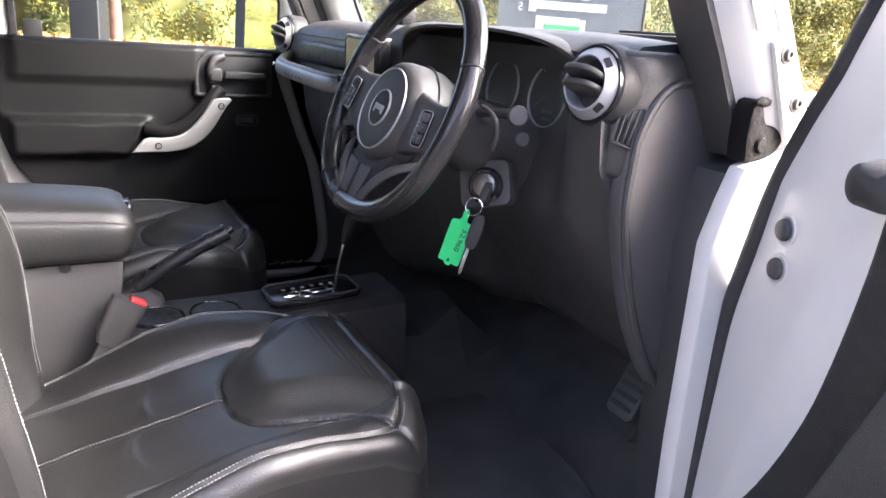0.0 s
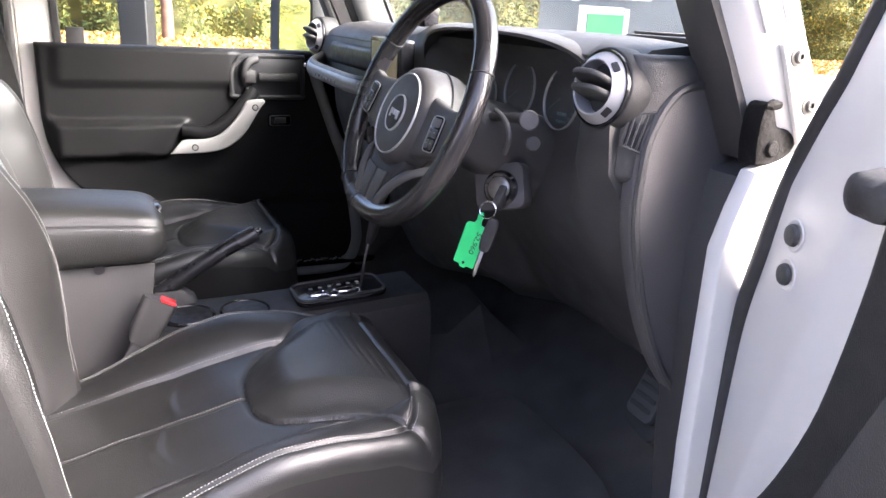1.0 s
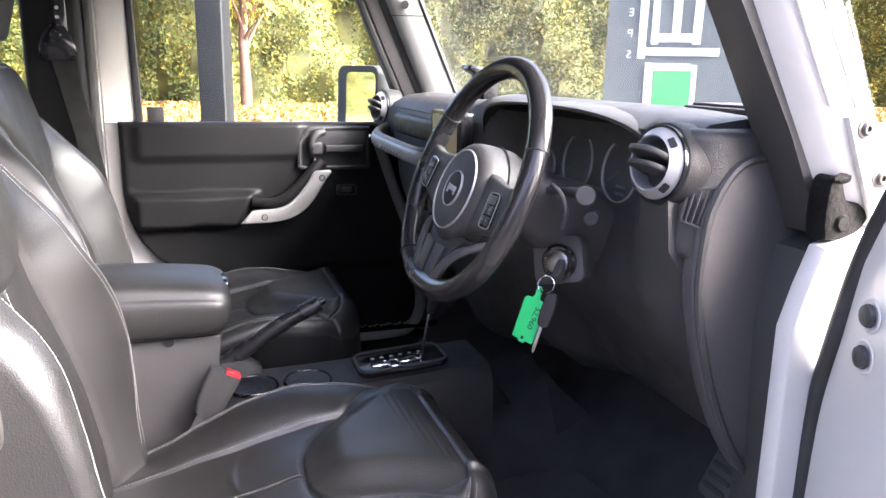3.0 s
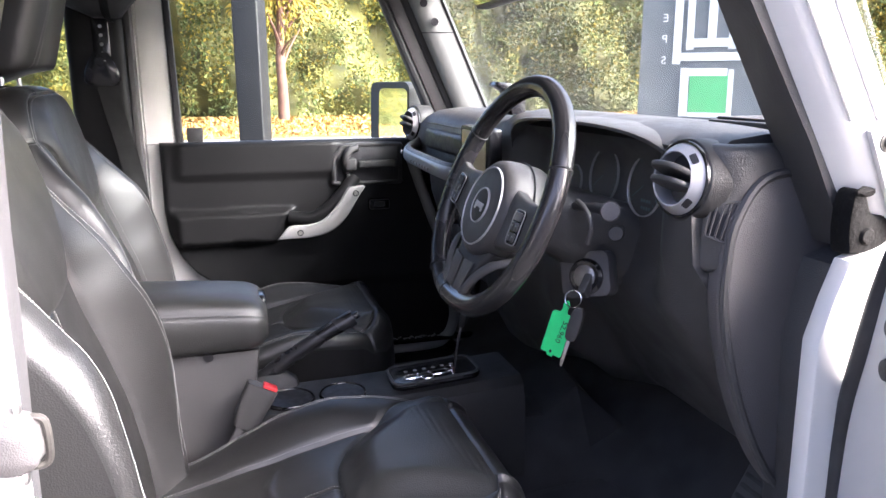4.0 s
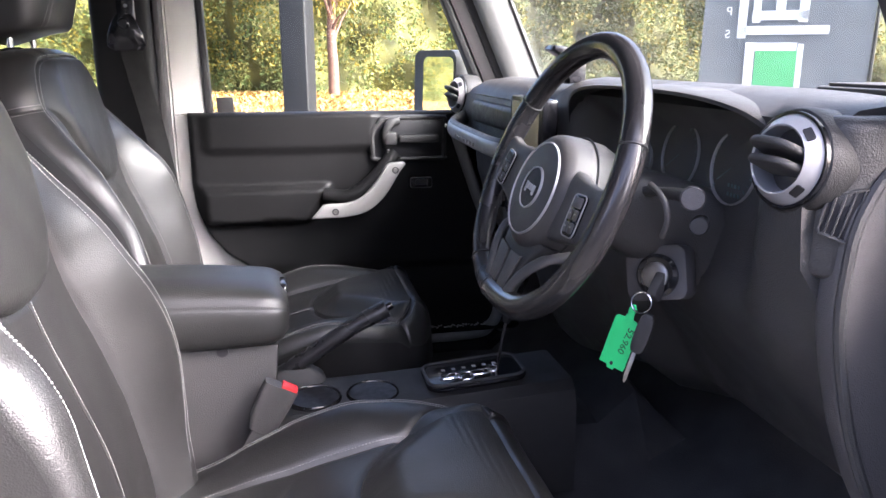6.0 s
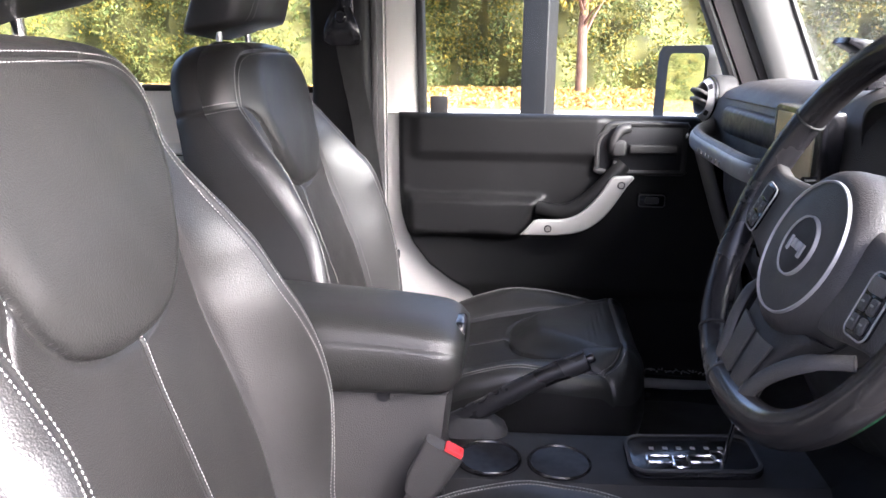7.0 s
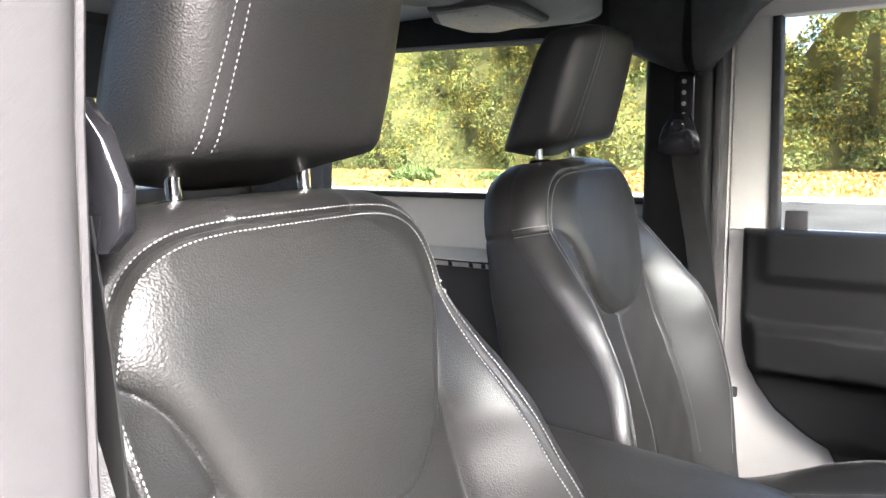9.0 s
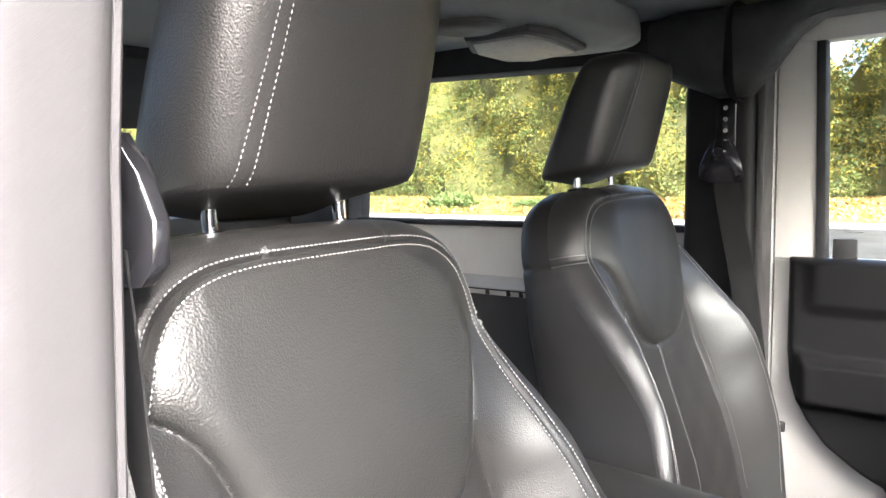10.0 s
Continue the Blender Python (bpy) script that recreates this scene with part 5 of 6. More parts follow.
# joint between the cover and the moulded body behind it
wp(sweep([Vector((0.0838 * math.cos(q), 0.0838 * math.sin(q) - 0.018, -0.028)) for q in [2 * math.pi * k / 60 for k in range(60)]], 0.0012, 6, True), "cover_joint", "dial", "", hub)
for s in (-1, 1):
    sp_ = wp(loft([[(s * x_, yc + b * h_, z_ + a * d_) for a, b in rounded(1, 1, 0.28, 5)] for x_, yc, h_, z_, d_ in ((0.062, -0.018, 0.092, -0.012, 0.030), (0.085, -0.017, 0.086, -0.006, 0.026), (0.11, -0.015, 0.076, -0.004, 0.024), (0.14, -0.012, 0.068, -0.003, 0.022), (0.166, -0.008, 0.072, -0.002, 0.020), (0.176, -0.006, 0.08, -0.001, 0.016))]), "spoke", "plastic", "black side spoke", angle=50)
    pm_ = pose(s * 0.128, -0.017, 0.0075, 0, 0, s * 6)
    b = plate(rounded(0.030, 0.050, 0.007), 0.004, pm_, 0.0015)
    wp(b, "switch_pad", "gloss", "glossy switch pad", sp_)
    wp(sweep([pm_ @ Vector((a, b_, 0.0038)) for a, b_ in rounded(0.0305, 0.0505, 0.007)], 0.0008, 6, True), "switch_frame", "silver_dim", "thin silver frame", sp_)
    q = plate(rounded(0.0225, 0.0125, 0.003), 0.0018, pm_ @ pose(0, 0.0155, 0.004), 0.0008)
    wp(q, "button", "trim" if s > 0 else "plastic_dark", "", sp_)
    for kx in (-0.0062, 0.0062):
        for ky in (-0.0145, 0.0008):
            q = plate(rounded(0.0098, 0.0125, 0.0025), 0.0022, pm_ @ pose(kx, ky, 0.004), 0.0009)
            wp(q, "button", "plastic", "", sp_)
            q = plate(rounded(0.0042, 0.0016, 0.0006, 2), 0.0004, pm_ @ pose(kx, ky + 0.001, 0.0063))
            wp(q, "button_mark", "trim_pale", "", sp_)
# broad lower spoke with a grooved middle and two curved ribs
low = wp(loft([[(a * w_, y_, z_ + b * t_) for a, b in rounded(1, 1, 0.2, 4)] for y_, w_, z_, t_ in ((-0.075, 0.125, -0.016, 0.03), (-0.098, 0.100, -0.008, 0.024), (-0.118, 0.082, -0.004, 0.02), (-0.142, 0.070, -0.003, 0.018), (-0.166, 0.074, -0.003, 0.016))]), "lower_spoke", "plastic_dark", "black lower spoke", angle=50)
for s in (-1, 1):
    wp(sweep(smooth_line([(s * 0.098, -0.068, -0.024), (s * 0.080, -0.088, -0.004), (s * 0.060, -0.115, 0.005), (s * 0.043, -0.142, 0.006), (s * 0.036, -0.162, 0.004)], 26), [0.007] * 6 + [0.0085] * 12 + [0.0095] * 8, 12, flat=0.6, up=(0, 0, 1)), "spoke_rib", "plastic_soft", "curved charcoal rib", low)
    wp(plate([(s * 0.004, -0.104), (s * 0.040, -0.1), (s * 0.030, -0.152), (s * 0.004, -0.154)], 0.003, pose(0, 0, 0.0062), 0.0012), "spoke_panel", "plastic", "", low)
wp(plate(rounded(0.046, 0.012, 0.005, cx=0, cy=-0.1605), 0.007, pose(0, 0, 0.002), 0.003), "spoke_bridge", "gloss_rim", "", low)

# ---- keys in the ignition ----
keys = thing("bunch_of_keys", "key in the ignition with steel ring and bright green tag", "keys", at=(0.51, 0.662, 1.125))
KO = Vector((0.51, 0.662, 1.125))


def kp(bm, name, mat, label="", parent=None):
    bm.transform(Matrix.Translation(-KO))
    return part(name, bm, mat, parent or keys, label)


key = plate(rounded(0.020, 0.050, 0.006), 0.013, im @ pose(0.006, -0.006, 0.008, 0, 90, 0) @ pose(0, 0, -0.0045, 0, 0, -35), 0.003)
kp(key, "key_head", "plastic_soft", "dark grey key head")
rc_ = Vector((0.528, 0.647, 1.106))
rm = facing((0.6, -0.75, 0.25), rc_)
kp(sweep([rm @ Vector((0.0124 * math.cos(q), 0.0124 * math.sin(q), 0)) for q in [2 * math.pi * k / 40 for k in range(40)]], 0.0012, 8, True), "split_ring", "chrome", "steel split ring")
tm = facing((0.62, -0.77, 0.15), (0.5095, 0.6335, 1.052)) @ pose(0, 0, 0, 0, 0, -13) @ Matrix.Diagonal((0.82, 0.97, 1, 1))
tag_o = [(-0.021, -0.037), (-0.008, -0.037), (-0.006, -0.041), (0.004, -0.041), (0.006, -0.037), (0.019, -0.037), (0.021, -0.034), (0.021, 0.026), (0.018, 0.03), (0.008, 0.031), (0.0065, 0.037), (0.0075, 0.045), (0.003, 0.051), (-0.002, 0.05), (-0.005, 0.044), (-0.004, 0.037), (-0.007, 0.031), (-0.017, 0.03), (-0.021, 0.026)]
tg = kp(plate(tag_o, 0.0022, tm, 0.0006), "key_tag", "green", "bright green plastic key tag with figures in black pen")
pen = bpy.data.curves.new("pen_figures", "FONT")
pen.body, pen.size, pen.extrude, pen.align_x, pen.align_y = "52,960", 0.0135, 0.0002, "CENTER", "CENTER"
tmp = bpy.data.objects.new("pen_source", pen)
me = bpy.data.meshes.new_from_object(tmp)
bpy.data.objects.remove(tmp)
me.transform(Matrix.Translation(-KO) @ tm @ pose(0.008, 0.002, 0.0025, 0, 0, -96))
me.materials.clear()
me.materials.append(M["ink"])
new("pen_figures", me).parent = tg
kp(lathe([(0.0001, 0), (0.0026, 0), (0.0026, 0.0006), (0.0001, 0.0006)], tm @ pose(-0.001, -0.033, 0.0021), 14), "tag_hole", "dial", "", tg)
fm = facing((0.72, -0.68, 0.1), (0.545, 0.643, 1.074)) @ pose(0, 0, 0, 0, 0, -14) @ Matrix.Diagonal((0.72, 0.78, 1, 1))
fob = kp(plate(curve2([(-0.006, 0.032), (-0.012, 0.02), (-0.013, -0.01), (-0.010, -0.03), (0.0, -0.034), (0.010, -0.03), (0.013, -0.01), (0.012, 0.02), (0.006, 0.032)], 32), 0.011, fm @ pose(0, 0, -0.0055), 0.003), "fob", "rubber", "black key fob")
kp(plate([(-0.0035, -0.033), (0.0035, -0.033), (0.0035, -0.080), (0.002, -0.087), (-0.0015, -0.085), (-0.0035, -0.075)], 0.0022, fm @ pose(-0.002, 0, -0.001), 0.0004), "key_blade", "steel", "steel key blade", fob)

# ---- centre console ----
con = thing("centre_console", "black centre console with padded armrest, cup holders and shift gate", "console", at=(0.06, 0.3, 0.6))
CO = Vector((0.06, 0.3, 0.6))


def cp(bm, name, mat, label="", parent=None, angle=40):
    bm.transform(Matrix.Translation(-CO))
    return part(name, bm, mat, parent or con, label, True, angle)


lid = []
half = curve2([(0.0, 1.0), (0.4, 0.98), (0.7, 0.87), (0.84, 0.72), (0.895, 0.55), (0.92, 0.43), (0.975, 0.3), (1.0, -0.1), (0.975, -0.65), (0.86, -0.98), (0.5, -1.0), (0.0, -1.0)], 30)
section = half + [(-u_, w_) for u_, w_ in half[-2:0:-1]]
for k in range(30):
    a = k / 29
    y = -0.13 + 0.362 * a
    e = min(1, (1 - a) / 0.12, a / 0.06 + 0.2)
    e = math.sqrt(max(0.02, 1 - (1 - e) ** 2))
    zt, zb = 1.056 - 0.014 * a - 0.012 * a ** 4, 0.938 + 0.004 * a
    zc, hh = (zt + zb) / 2, (zt - zb) / 2
    wd = 0.105 - 0.006 * a
    lid.append([(0.072 + wd * (0.82 + 0.18 * e) * u_, y, zc + hh * w_ * (0.5 + 0.5 * e)) for u_, w_ in section])
ar = cp(loft(lid), "armrest_lid", "leather_pad", "padded black armrest lid", angle=70)
cp(prism(rounded(0.062, 0.034, 0.014, cx=0.075, cy=1.008), 0.19, 0.2325, "y", 0.006, 3), "latch", "gloss", "glossy armrest latch", ar)
cp(prism([(-0.14, 0.60), (0.235, 0.60), (0.235, 0.72), (0.20, 0.80), (0.214, 0.936), (-0.14, 0.936)], 0.0, 0.142, "x", 0.008), "storage_box", "plastic", "black grained storage box")
cp(lathe([(0.001, 0), (0.009, 0), (0.009, 0.006), (0.001, 0.006)], facing((1, 0, 0), (0.142, 0.125, 0.932)), 16), "box_button", "dial")
cp(loft([[(x, y, z) for x, z in ((-0.045, 0.60), (0.150, 0.60), (0.145, zt - 0.05), (0.135, zt - 0.014), (0.115, zt), (-0.015, zt), (-0.035, zt - 0.006), (-0.045, zt - 0.03))] for y, zt in ((0.17, 0.785), (0.24, 0.793), (0.42, 0.797), (0.50, 0.80), (0.66, 0.81), (0.74, 0.815))]), "tunnel_cover", "plastic_dark", "black console tunnel cover", angle=30)
for cy in (0.27, 0.375):
    m = pose(0.062, cy, 0.792)
    cp(lathe([(0.042, 0.0), (0.044, 0.006), (0.046, 0.008), (0.049, 0.004), (0.049, -0.002)], m, 40), "cup_holder_rim", "gloss", "glossy cup holder rim")
    # flat black disc paints the shade of a deep well; no hollow is cut
    cp(lathe([(0.001, 0.0045), (0.0425, 0.0045), (0.0425, 0.0058), (0.001, 0.0058)], m, 36), "well_shade_disc", "dial")
gm = pose(0.048, 0.568, 0.8055, 4, 0, 0)
gate = cp(plate(rounded(0.108, 0.19, 0.026), 0.012, gm, 0.004), "shift_gate", "gloss", "glossy black shift gate with chrome edging")
cp(sweep([gm @ Vector((a, b, 0.013)) for a, b in rounded(0.10, 0.182, 0.023)], 0.0028, 8, True), "gate_surround", "plastic", "", gate)
slot = bmesh.new()
for a, b, w_, h_ in ((0.018, -0.048, 0.018, 0.036), (0.026, -0.018, 0.03, 0.022), (0.018, 0.012, 0.018, 0.04), (0.01, 0.036, 0.026, 0.018)):
    q = sweep([gm @ Vector((a + u_, b + v_, 0.0135)) for u_, v_ in rounded(w_, h_, 0.006)], 0.002, 6, True)
    join(slot, q)
cp(slot, "gate_edging", "chrome", "bright chrome edging of the gate", gate)
let = bmesh.new()
for k in range(6):
    q = gm @ pose(-0.012, -0.055 + 0.02 * k, 0.0135)
    add_box(let, q.translation, (0.007, 0.007, 0.001))
cp(let, "gate_marks", "thread", "", gate)
lv = smooth_line([(0.080, 0.604, 0.813), (0.086, 0.614, 0.90), (0.092, 0.625, 0.95), (0.095, 0.632, 0.985)], 14)
shl = cp(sweep(lv[:9], 0.0034, 12), "shift_lever", "chrome", "slim bright metal shift lever with a black sleeve and knob")
cp(sweep(lv[6:], [0.0055, 0.0085, 0.0095] + [0.011] * (len(lv) - 9), 14), "sleeve", "plastic_dark", "black lever sleeve", shl)
cp(loft([[(lv[-1].x + r_ * math.cos(q), lv[-1].y + r_ * 1.1 * math.sin(q), lv[-1].z - 0.01 + h_) for q in [2 * math.pi * j / 20 for j in range(20)]] for r_, h_ in ((0.008, 0), (0.016, 0.01), (0.021, 0.03), (0.023, 0.055), (0.02, 0.075), (0.008, 0.083))]), "knob", "gloss", "black knob", shl, 60)
# handbrake on the passenger's side of the console
hb = smooth_line([(-0.025, 0.18, 0.79), (-0.025, 0.25, 0.832), (-0.026, 0.34, 0.888), (-0.027, 0.415, 0.926)], 20)
hbl = cp(sweep(hb, [0.014] * 6 + [0.0145] * 10 + [0.0155] * 4, 14, flat=1.15), "handbrake", "leather_rim", "black handbrake lever")
cp(lathe([(0.001, 0), (0.008, 0), (0.008, 0.010), (0.006, 0.013), (0.001, 0.013)], facing((0, 0.86, 0.5), hb[-1]), 16), "release_button", "gloss", "", hbl)
boot = loft([[(-0.025 + a * w_, 0.23 + dy + b * l_, z_) for a, b in rounded(1, 1, 0.3, 4)] for w_, l_, dy, z_ in ((0.06, 0.13, 0, 0.792), (0.052, 0.11, 0.005, 0.806), (0.036, 0.06, 0.008, 0.822))])
cp(boot, "handbrake_gaiter", "rubber", "black handbrake gaiter", hbl)

# belt buckles beside the console
def buckle(at, lean, label):
    t = thing("belt_buckle", label, "belt buckle", "belt buckles", at=at)
    m = pose(0, 0, 0, lean, 0, 0)
    b = loft([[(a * w_, b_ * d_, z_) for a, b_ in rounded(1, 1, 0.25, 4)] for w_, d_, z_ in ((0.022, 0.035, 0.0), (0.026, 0.05, 0.02), (0.027, 0.056, 0.07), (0.026, 0.056, 0.083))])
    b.transform(m)
    bd = part("housing", b, "plastic", t)
    q = bmesh.new()
    add_box(q, (0, 0.012, 0.0855), (0.021, 0.026, 0.007), bevel=0.002)
    q.transform(m)
    part("release_button", q, "red", bd, "red release button")
    q = bmesh.new()
    add_box(q, (0, 0.0, -0.07), (0.008, 0.022, 0.15), bevel=0.002)
    q.transform(m)
    part("stem", q, "plastic", t)
    return t


buckle((0.188, 0.177, 0.81), -28, "black seat belt buckle with a red button between seat and console")
buckle((-0.075, 0.16, 0.83), -20, "black seat belt buckle with a red button beside the passenger seat")

mat_o = prism(curve2([(0.27, 0.42), (0.27, 0.80), (0.30, 0.86), (0.45, 0.875), (0.62, 0.86), (0.655, 0.80), (0.66, 0.55), (0.64, 0.44), (0.27, 0.42)], 60)[:-1], 0.0, 0.012, "z", 0.004)
mat_o.transform(pose(0, 0, 0.575, 4, 0, 0))
tagged(part("floor_mat", mat_o, "carpet"), "black carpet floor mat in the driver's footwell", "floor mat")

# accelerator pedal hanging in the driver's footwell
ac = thing("accelerator_pedal", "dark grey accelerator pedal in the driver's footwell", "pedal", at=(0.60, 0.95, 0.80))
pm = pose(0, 0, 0, 62, 0, 0)
pad_ = plate(rounded(0.062, 0.11, 0.012), 0.014, pm, 0.004)
pdl = part("pedal_pad", pad_, "plastic_soft", ac)
for k in range(5):
    q = plate(rounded(0.048, 0.008, 0.003), 0.003, pm @ pose(0, -0.036 + 0.018 * k, 0.0145), 0.001)
    part("rib", q, "rubber", pdl)
part("pedal_arm", sweep([(0, 0.01, 0.02), (0.0, 0.05, 0.08), (0.0, 0.07, 0.16)], 0.01, 8), "rubber", ac)

# ---- passenger door, shut ----
pdoor = thing("passenger_door", "closed passenger door with black panel, white metal edge and silver grab bar", "car door", at=(-0.74, 0.35, 0.6))
PO = Vector((-0.74, 0.35, 0.6))


def pp(bm, name, mat, label="", parent=None, angle=40, smooth=True):
    bm.transform(Matrix.Translation(-PO))
    return part(name, bm, mat, parent or pdoor, label, smooth, angle)


pp(prism([(-0.035, 0.66), (0.0, 0.61), (0.86, 0.60), (0.84, 1.0), (0.79, 1.245), (-0.035, 1.245)], -0.80, -0.735, "x", 0.006), "door_shell", "white", "white painted door shell")
# window frame: white rear post, black front post and top rail
pp(prism([(-0.035, 1.245), (0.045, 1.245), (0.035, 1.70), (-0.035, 1.70)], -0.785, -0.735, "x", 0.006), "frame_post", "white", "white painted frame post")
pp(prism([(0.045, 1.245), (0.062, 1.245), (0.052, 1.675), (0.035, 1.675)], -0.775, -0.728, "x", 0.004), "glass_seal", "rubber", "black glass seal")
pp(prism([(0.805, 1.245), (0.835, 1.245), (0.648, 1.70), (0.612, 1.70)], -0.785, -0.73, "x", 0.006), "frame_front", "rubber")
pp(prism([(-0.035, 1.675), (0.62, 1.675), (0.61, 1.735), (-0.035, 1.735)], -0.785, -0.73, "x", 0.006), "frame_top", "white")
pn = grid_sheet(0, 1, 0, 1, 1, 1, lambda x, y: 0)
for v in pn.verts:
    u_, w_ = v.co.x, v.co.y
    z = 1.24 + 0.45 * w_
    v.co = Vector((-0.757, 0.05 + u_ * ((0.812 - 0.19 * w_) - 0.05), z))
g = pp(slab(pn, (-0.004, 0, 0)), "window_glass", "glass", smooth=False)
g.visible_shadow = False
# black trim panel with its rounded lower rear corner, in swelling bands
outline = [(0.0, 1.25), (0.0, 1.06), (0.012, 0.985), (0.035, 0.925), (0.075, 0.872), (0.125, 0.835), (0.18, 0.812), (0.26, 0.802), (0.84, 0.74), (0.84, 1.25)]


def panel_x(y, z):
    """How far the trim panel swells from the door."""
    x = -0.712
    x += 0.012 * step(np.array((z - 0.80) / 0.03))
    top = step(np.array((z - 1.135) / 0.03)) * step(np.array((0.50 - y) / 0.03)) * step(np.array((y - 0.02) / 0.04))
    mid = step(np.array((1.064 - z) / 0.022)) * step(np.array((z - 0.948) / 0.022)) * step(np.array((0.375 - y + (1.06 - z) * -0.55) / 0.04)) * step(np.array((y - 0.004) / 0.04))
    x += 0.012 * float(top) + 0.034 * float(mid)
    return float(x)


rows, bm = [], bmesh.new()
ys_ = [0.0 + 0.85 * i / 110 for i in range(111)]
for j in range(111):
    row = []
    a = j / 110
    for y in ys_:
        lowz = float(np.interp(y, [0, 0.004, 0.012, 0.035, 0.075, 0.125, 0.18, 0.26, 0.84], [1.06, 1.01, 0.985, 0.925, 0.872, 0.835, 0.80, 0.62, 0.605]))
        z = lowz + (1.25 - lowz) * a
        edge = min(y / 0.012, (1.25 - z) / 0.012, (z - lowz) / 0.012, 1.0)
        row.append(bm.verts.new((panel_x(y, z) - 0.014 * (1 - max(0, edge)) ** 2, y, z)))
    rows.append(row)
for a, b in zip(rows, rows[1:]):
    for i in range(110):
        bm.faces.new((a[i], a[i + 1], b[i + 1], b[i]))
edge_loop = rows[0] + [r[-1] for r in rows[1:]] + rows[-1][-2::-1] + [r[0] for r in rows[-2:0:-1]]
backs = [bm.verts.new((-0.737, v.co.y, v.co.z)) for v in edge_loop]
for i in range(len(edge_loop)):
    j = (i + 1) % len(edge_loop)
    bm.faces.new((edge_loop[i], edge_loop[j], backs[j], backs[i]))
panel = pp(bm, "trim_panel", "door_plastic", "black moulded door panel with a padded armrest", angle=60)
# silver grab bar
bar_o = [(0.302, 0.973), (0.333, 1.008)] + curve2([(0.345, 1.011), (0.398, 1.013), (0.437, 1.027), (0.475, 1.066), (0.505, 1.112)], 16) + [(0.513, 1.118), (0.552, 1.121), (0.558, 1.114)] + curve2([(0.542, 1.094), (0.505, 1.034), (0.471, 1.0), (0.435, 0.982), (0.388, 0.974)], 16)
gb = pp(prism(bar_o, -0.656, -0.640, "x", 0.005, 3), "grab_bar", "silver_dim", "satin silver grab bar")
gs = smooth_line([(-0.685, 0.34, 1.03), (-0.672, 0.40, 1.025), (-0.668, 0.45, 1.05), (-0.67, 0.50, 1.10), (-0.682, 0.535, 1.14)], 24)
pp(sweep(gs, 0.021, 12, flat=0.9), "grab_support", "door_plastic", "", panel)
for p in ((-0.6405, 0.366, 0.9905), (-0.6405, 0.529, 1.098)):
    pp(lathe([(0.0062, 0.0), (0.0062, 0.0012), (0.0088, 0.0012), (0.0092, 0.0)], facing((1, 0, 0), p), 24), "screw_recess", "dial", "dark ring round the screw", gb)
    pp(lathe([(0.0005, 0.0008), (0.0025, 0.0008), (0.0028, 0.0022), (0.0052, 0.0022), (0.006, 0.0)], facing((1, 0, 0), p), 20), "screw", "steel", "", gb)
# latch handle in its recess
hd = [(0.475, 1.135), (0.475, 1.19), (0.49, 1.215), (0.52, 1.232), (0.665, 1.232), (0.672, 1.22), (0.672, 1.13), (0.66, 1.122), (0.49, 1.122)]
pp(sweep([(-0.693, y, z) for y, z in curve2(hd + [hd[0]], 60)[:-1]], 0.0075, 8, True), "handle_surround", "plastic_dark", "black latch surround", panel)
rcs = prism(hd, -0.715, -0.690, "x", 0.004)
pp(rcs, "latch_recess", "dial", "dark latch recess", panel)
lev = bmesh.new()
add_box(lev, (-0.676, 0.60, 1.178), (0.014, 0.11, 0.022), bevel=0.005, seg=3)
add_box(lev, (-0.678, 0.522, 1.178), (0.02, 0.035, 0.038), bevel=0.008, seg=3)
pp(lev, "latch_lever", "plastic_dark", "black latch lever", panel)
lk = bmesh.new()
add_box(lk, (-0.678, 0.52, 1.142), (0.016, 0.02, 0.016), bevel=0.004)
pp(lk, "lock_button", "plastic", "", panel)
cv = smooth_line([(-0.688, 0.515, 1.155), (-0.68, 0.508, 1.19), (-0.682, 0.522, 1.218), (-0.69, 0.545, 1.226)], 14)
pp(sweep(cv, 0.012, 10), "latch_scoop", "plastic_dark", "", panel)
ms = bmesh.new()
add_box(ms, (-0.694, 0.608, 1.055), (0.012, 0.068, 0.036), bevel=0.006, seg=3)
msb = pp(ms, "switch_plate", "gloss", "black window switch plate", panel)
q = bmesh.new()
add_box(q, (-0.686, 0.608, 1.056), (0.008, 0.032, 0.016), bevel=0.003)
rim = sweep([(-0.688, 0.608 + a_, 1.055 + b_) for a_, b_ in rounded(0.06, 0.028, 0.006)], 0.0016, 6, True)
pp(rim, "switch_rim", "plastic", "", msb)
pp(q, "switch", "plastic", "", panel)
tb = bmesh.new()
add_box(tb, (-0.738, 0.095, 1.268), (0.012, 0.043, 0.042), bevel=0.003)
pp(tb, "window_stop", "rubber", "small black block at the window corner")
for y_, z_, w_ in ((0.088, 1.305, 0.026), (0.106, 1.301, 0.034)):
    gmk = bmesh.new()
    add_box(gmk, (-0.7555, y_, z_), (0.0012, w_, 0.0016))
    pp(gmk, "glass_mark", "rubber")
stp = bmesh.new()
add_box(stp, (-0.722, -0.008, 0.893), (0.012, 0.012, 0.022), bevel=0.003)
pp(stp, "door_buffer", "rubber", "small black buffer")

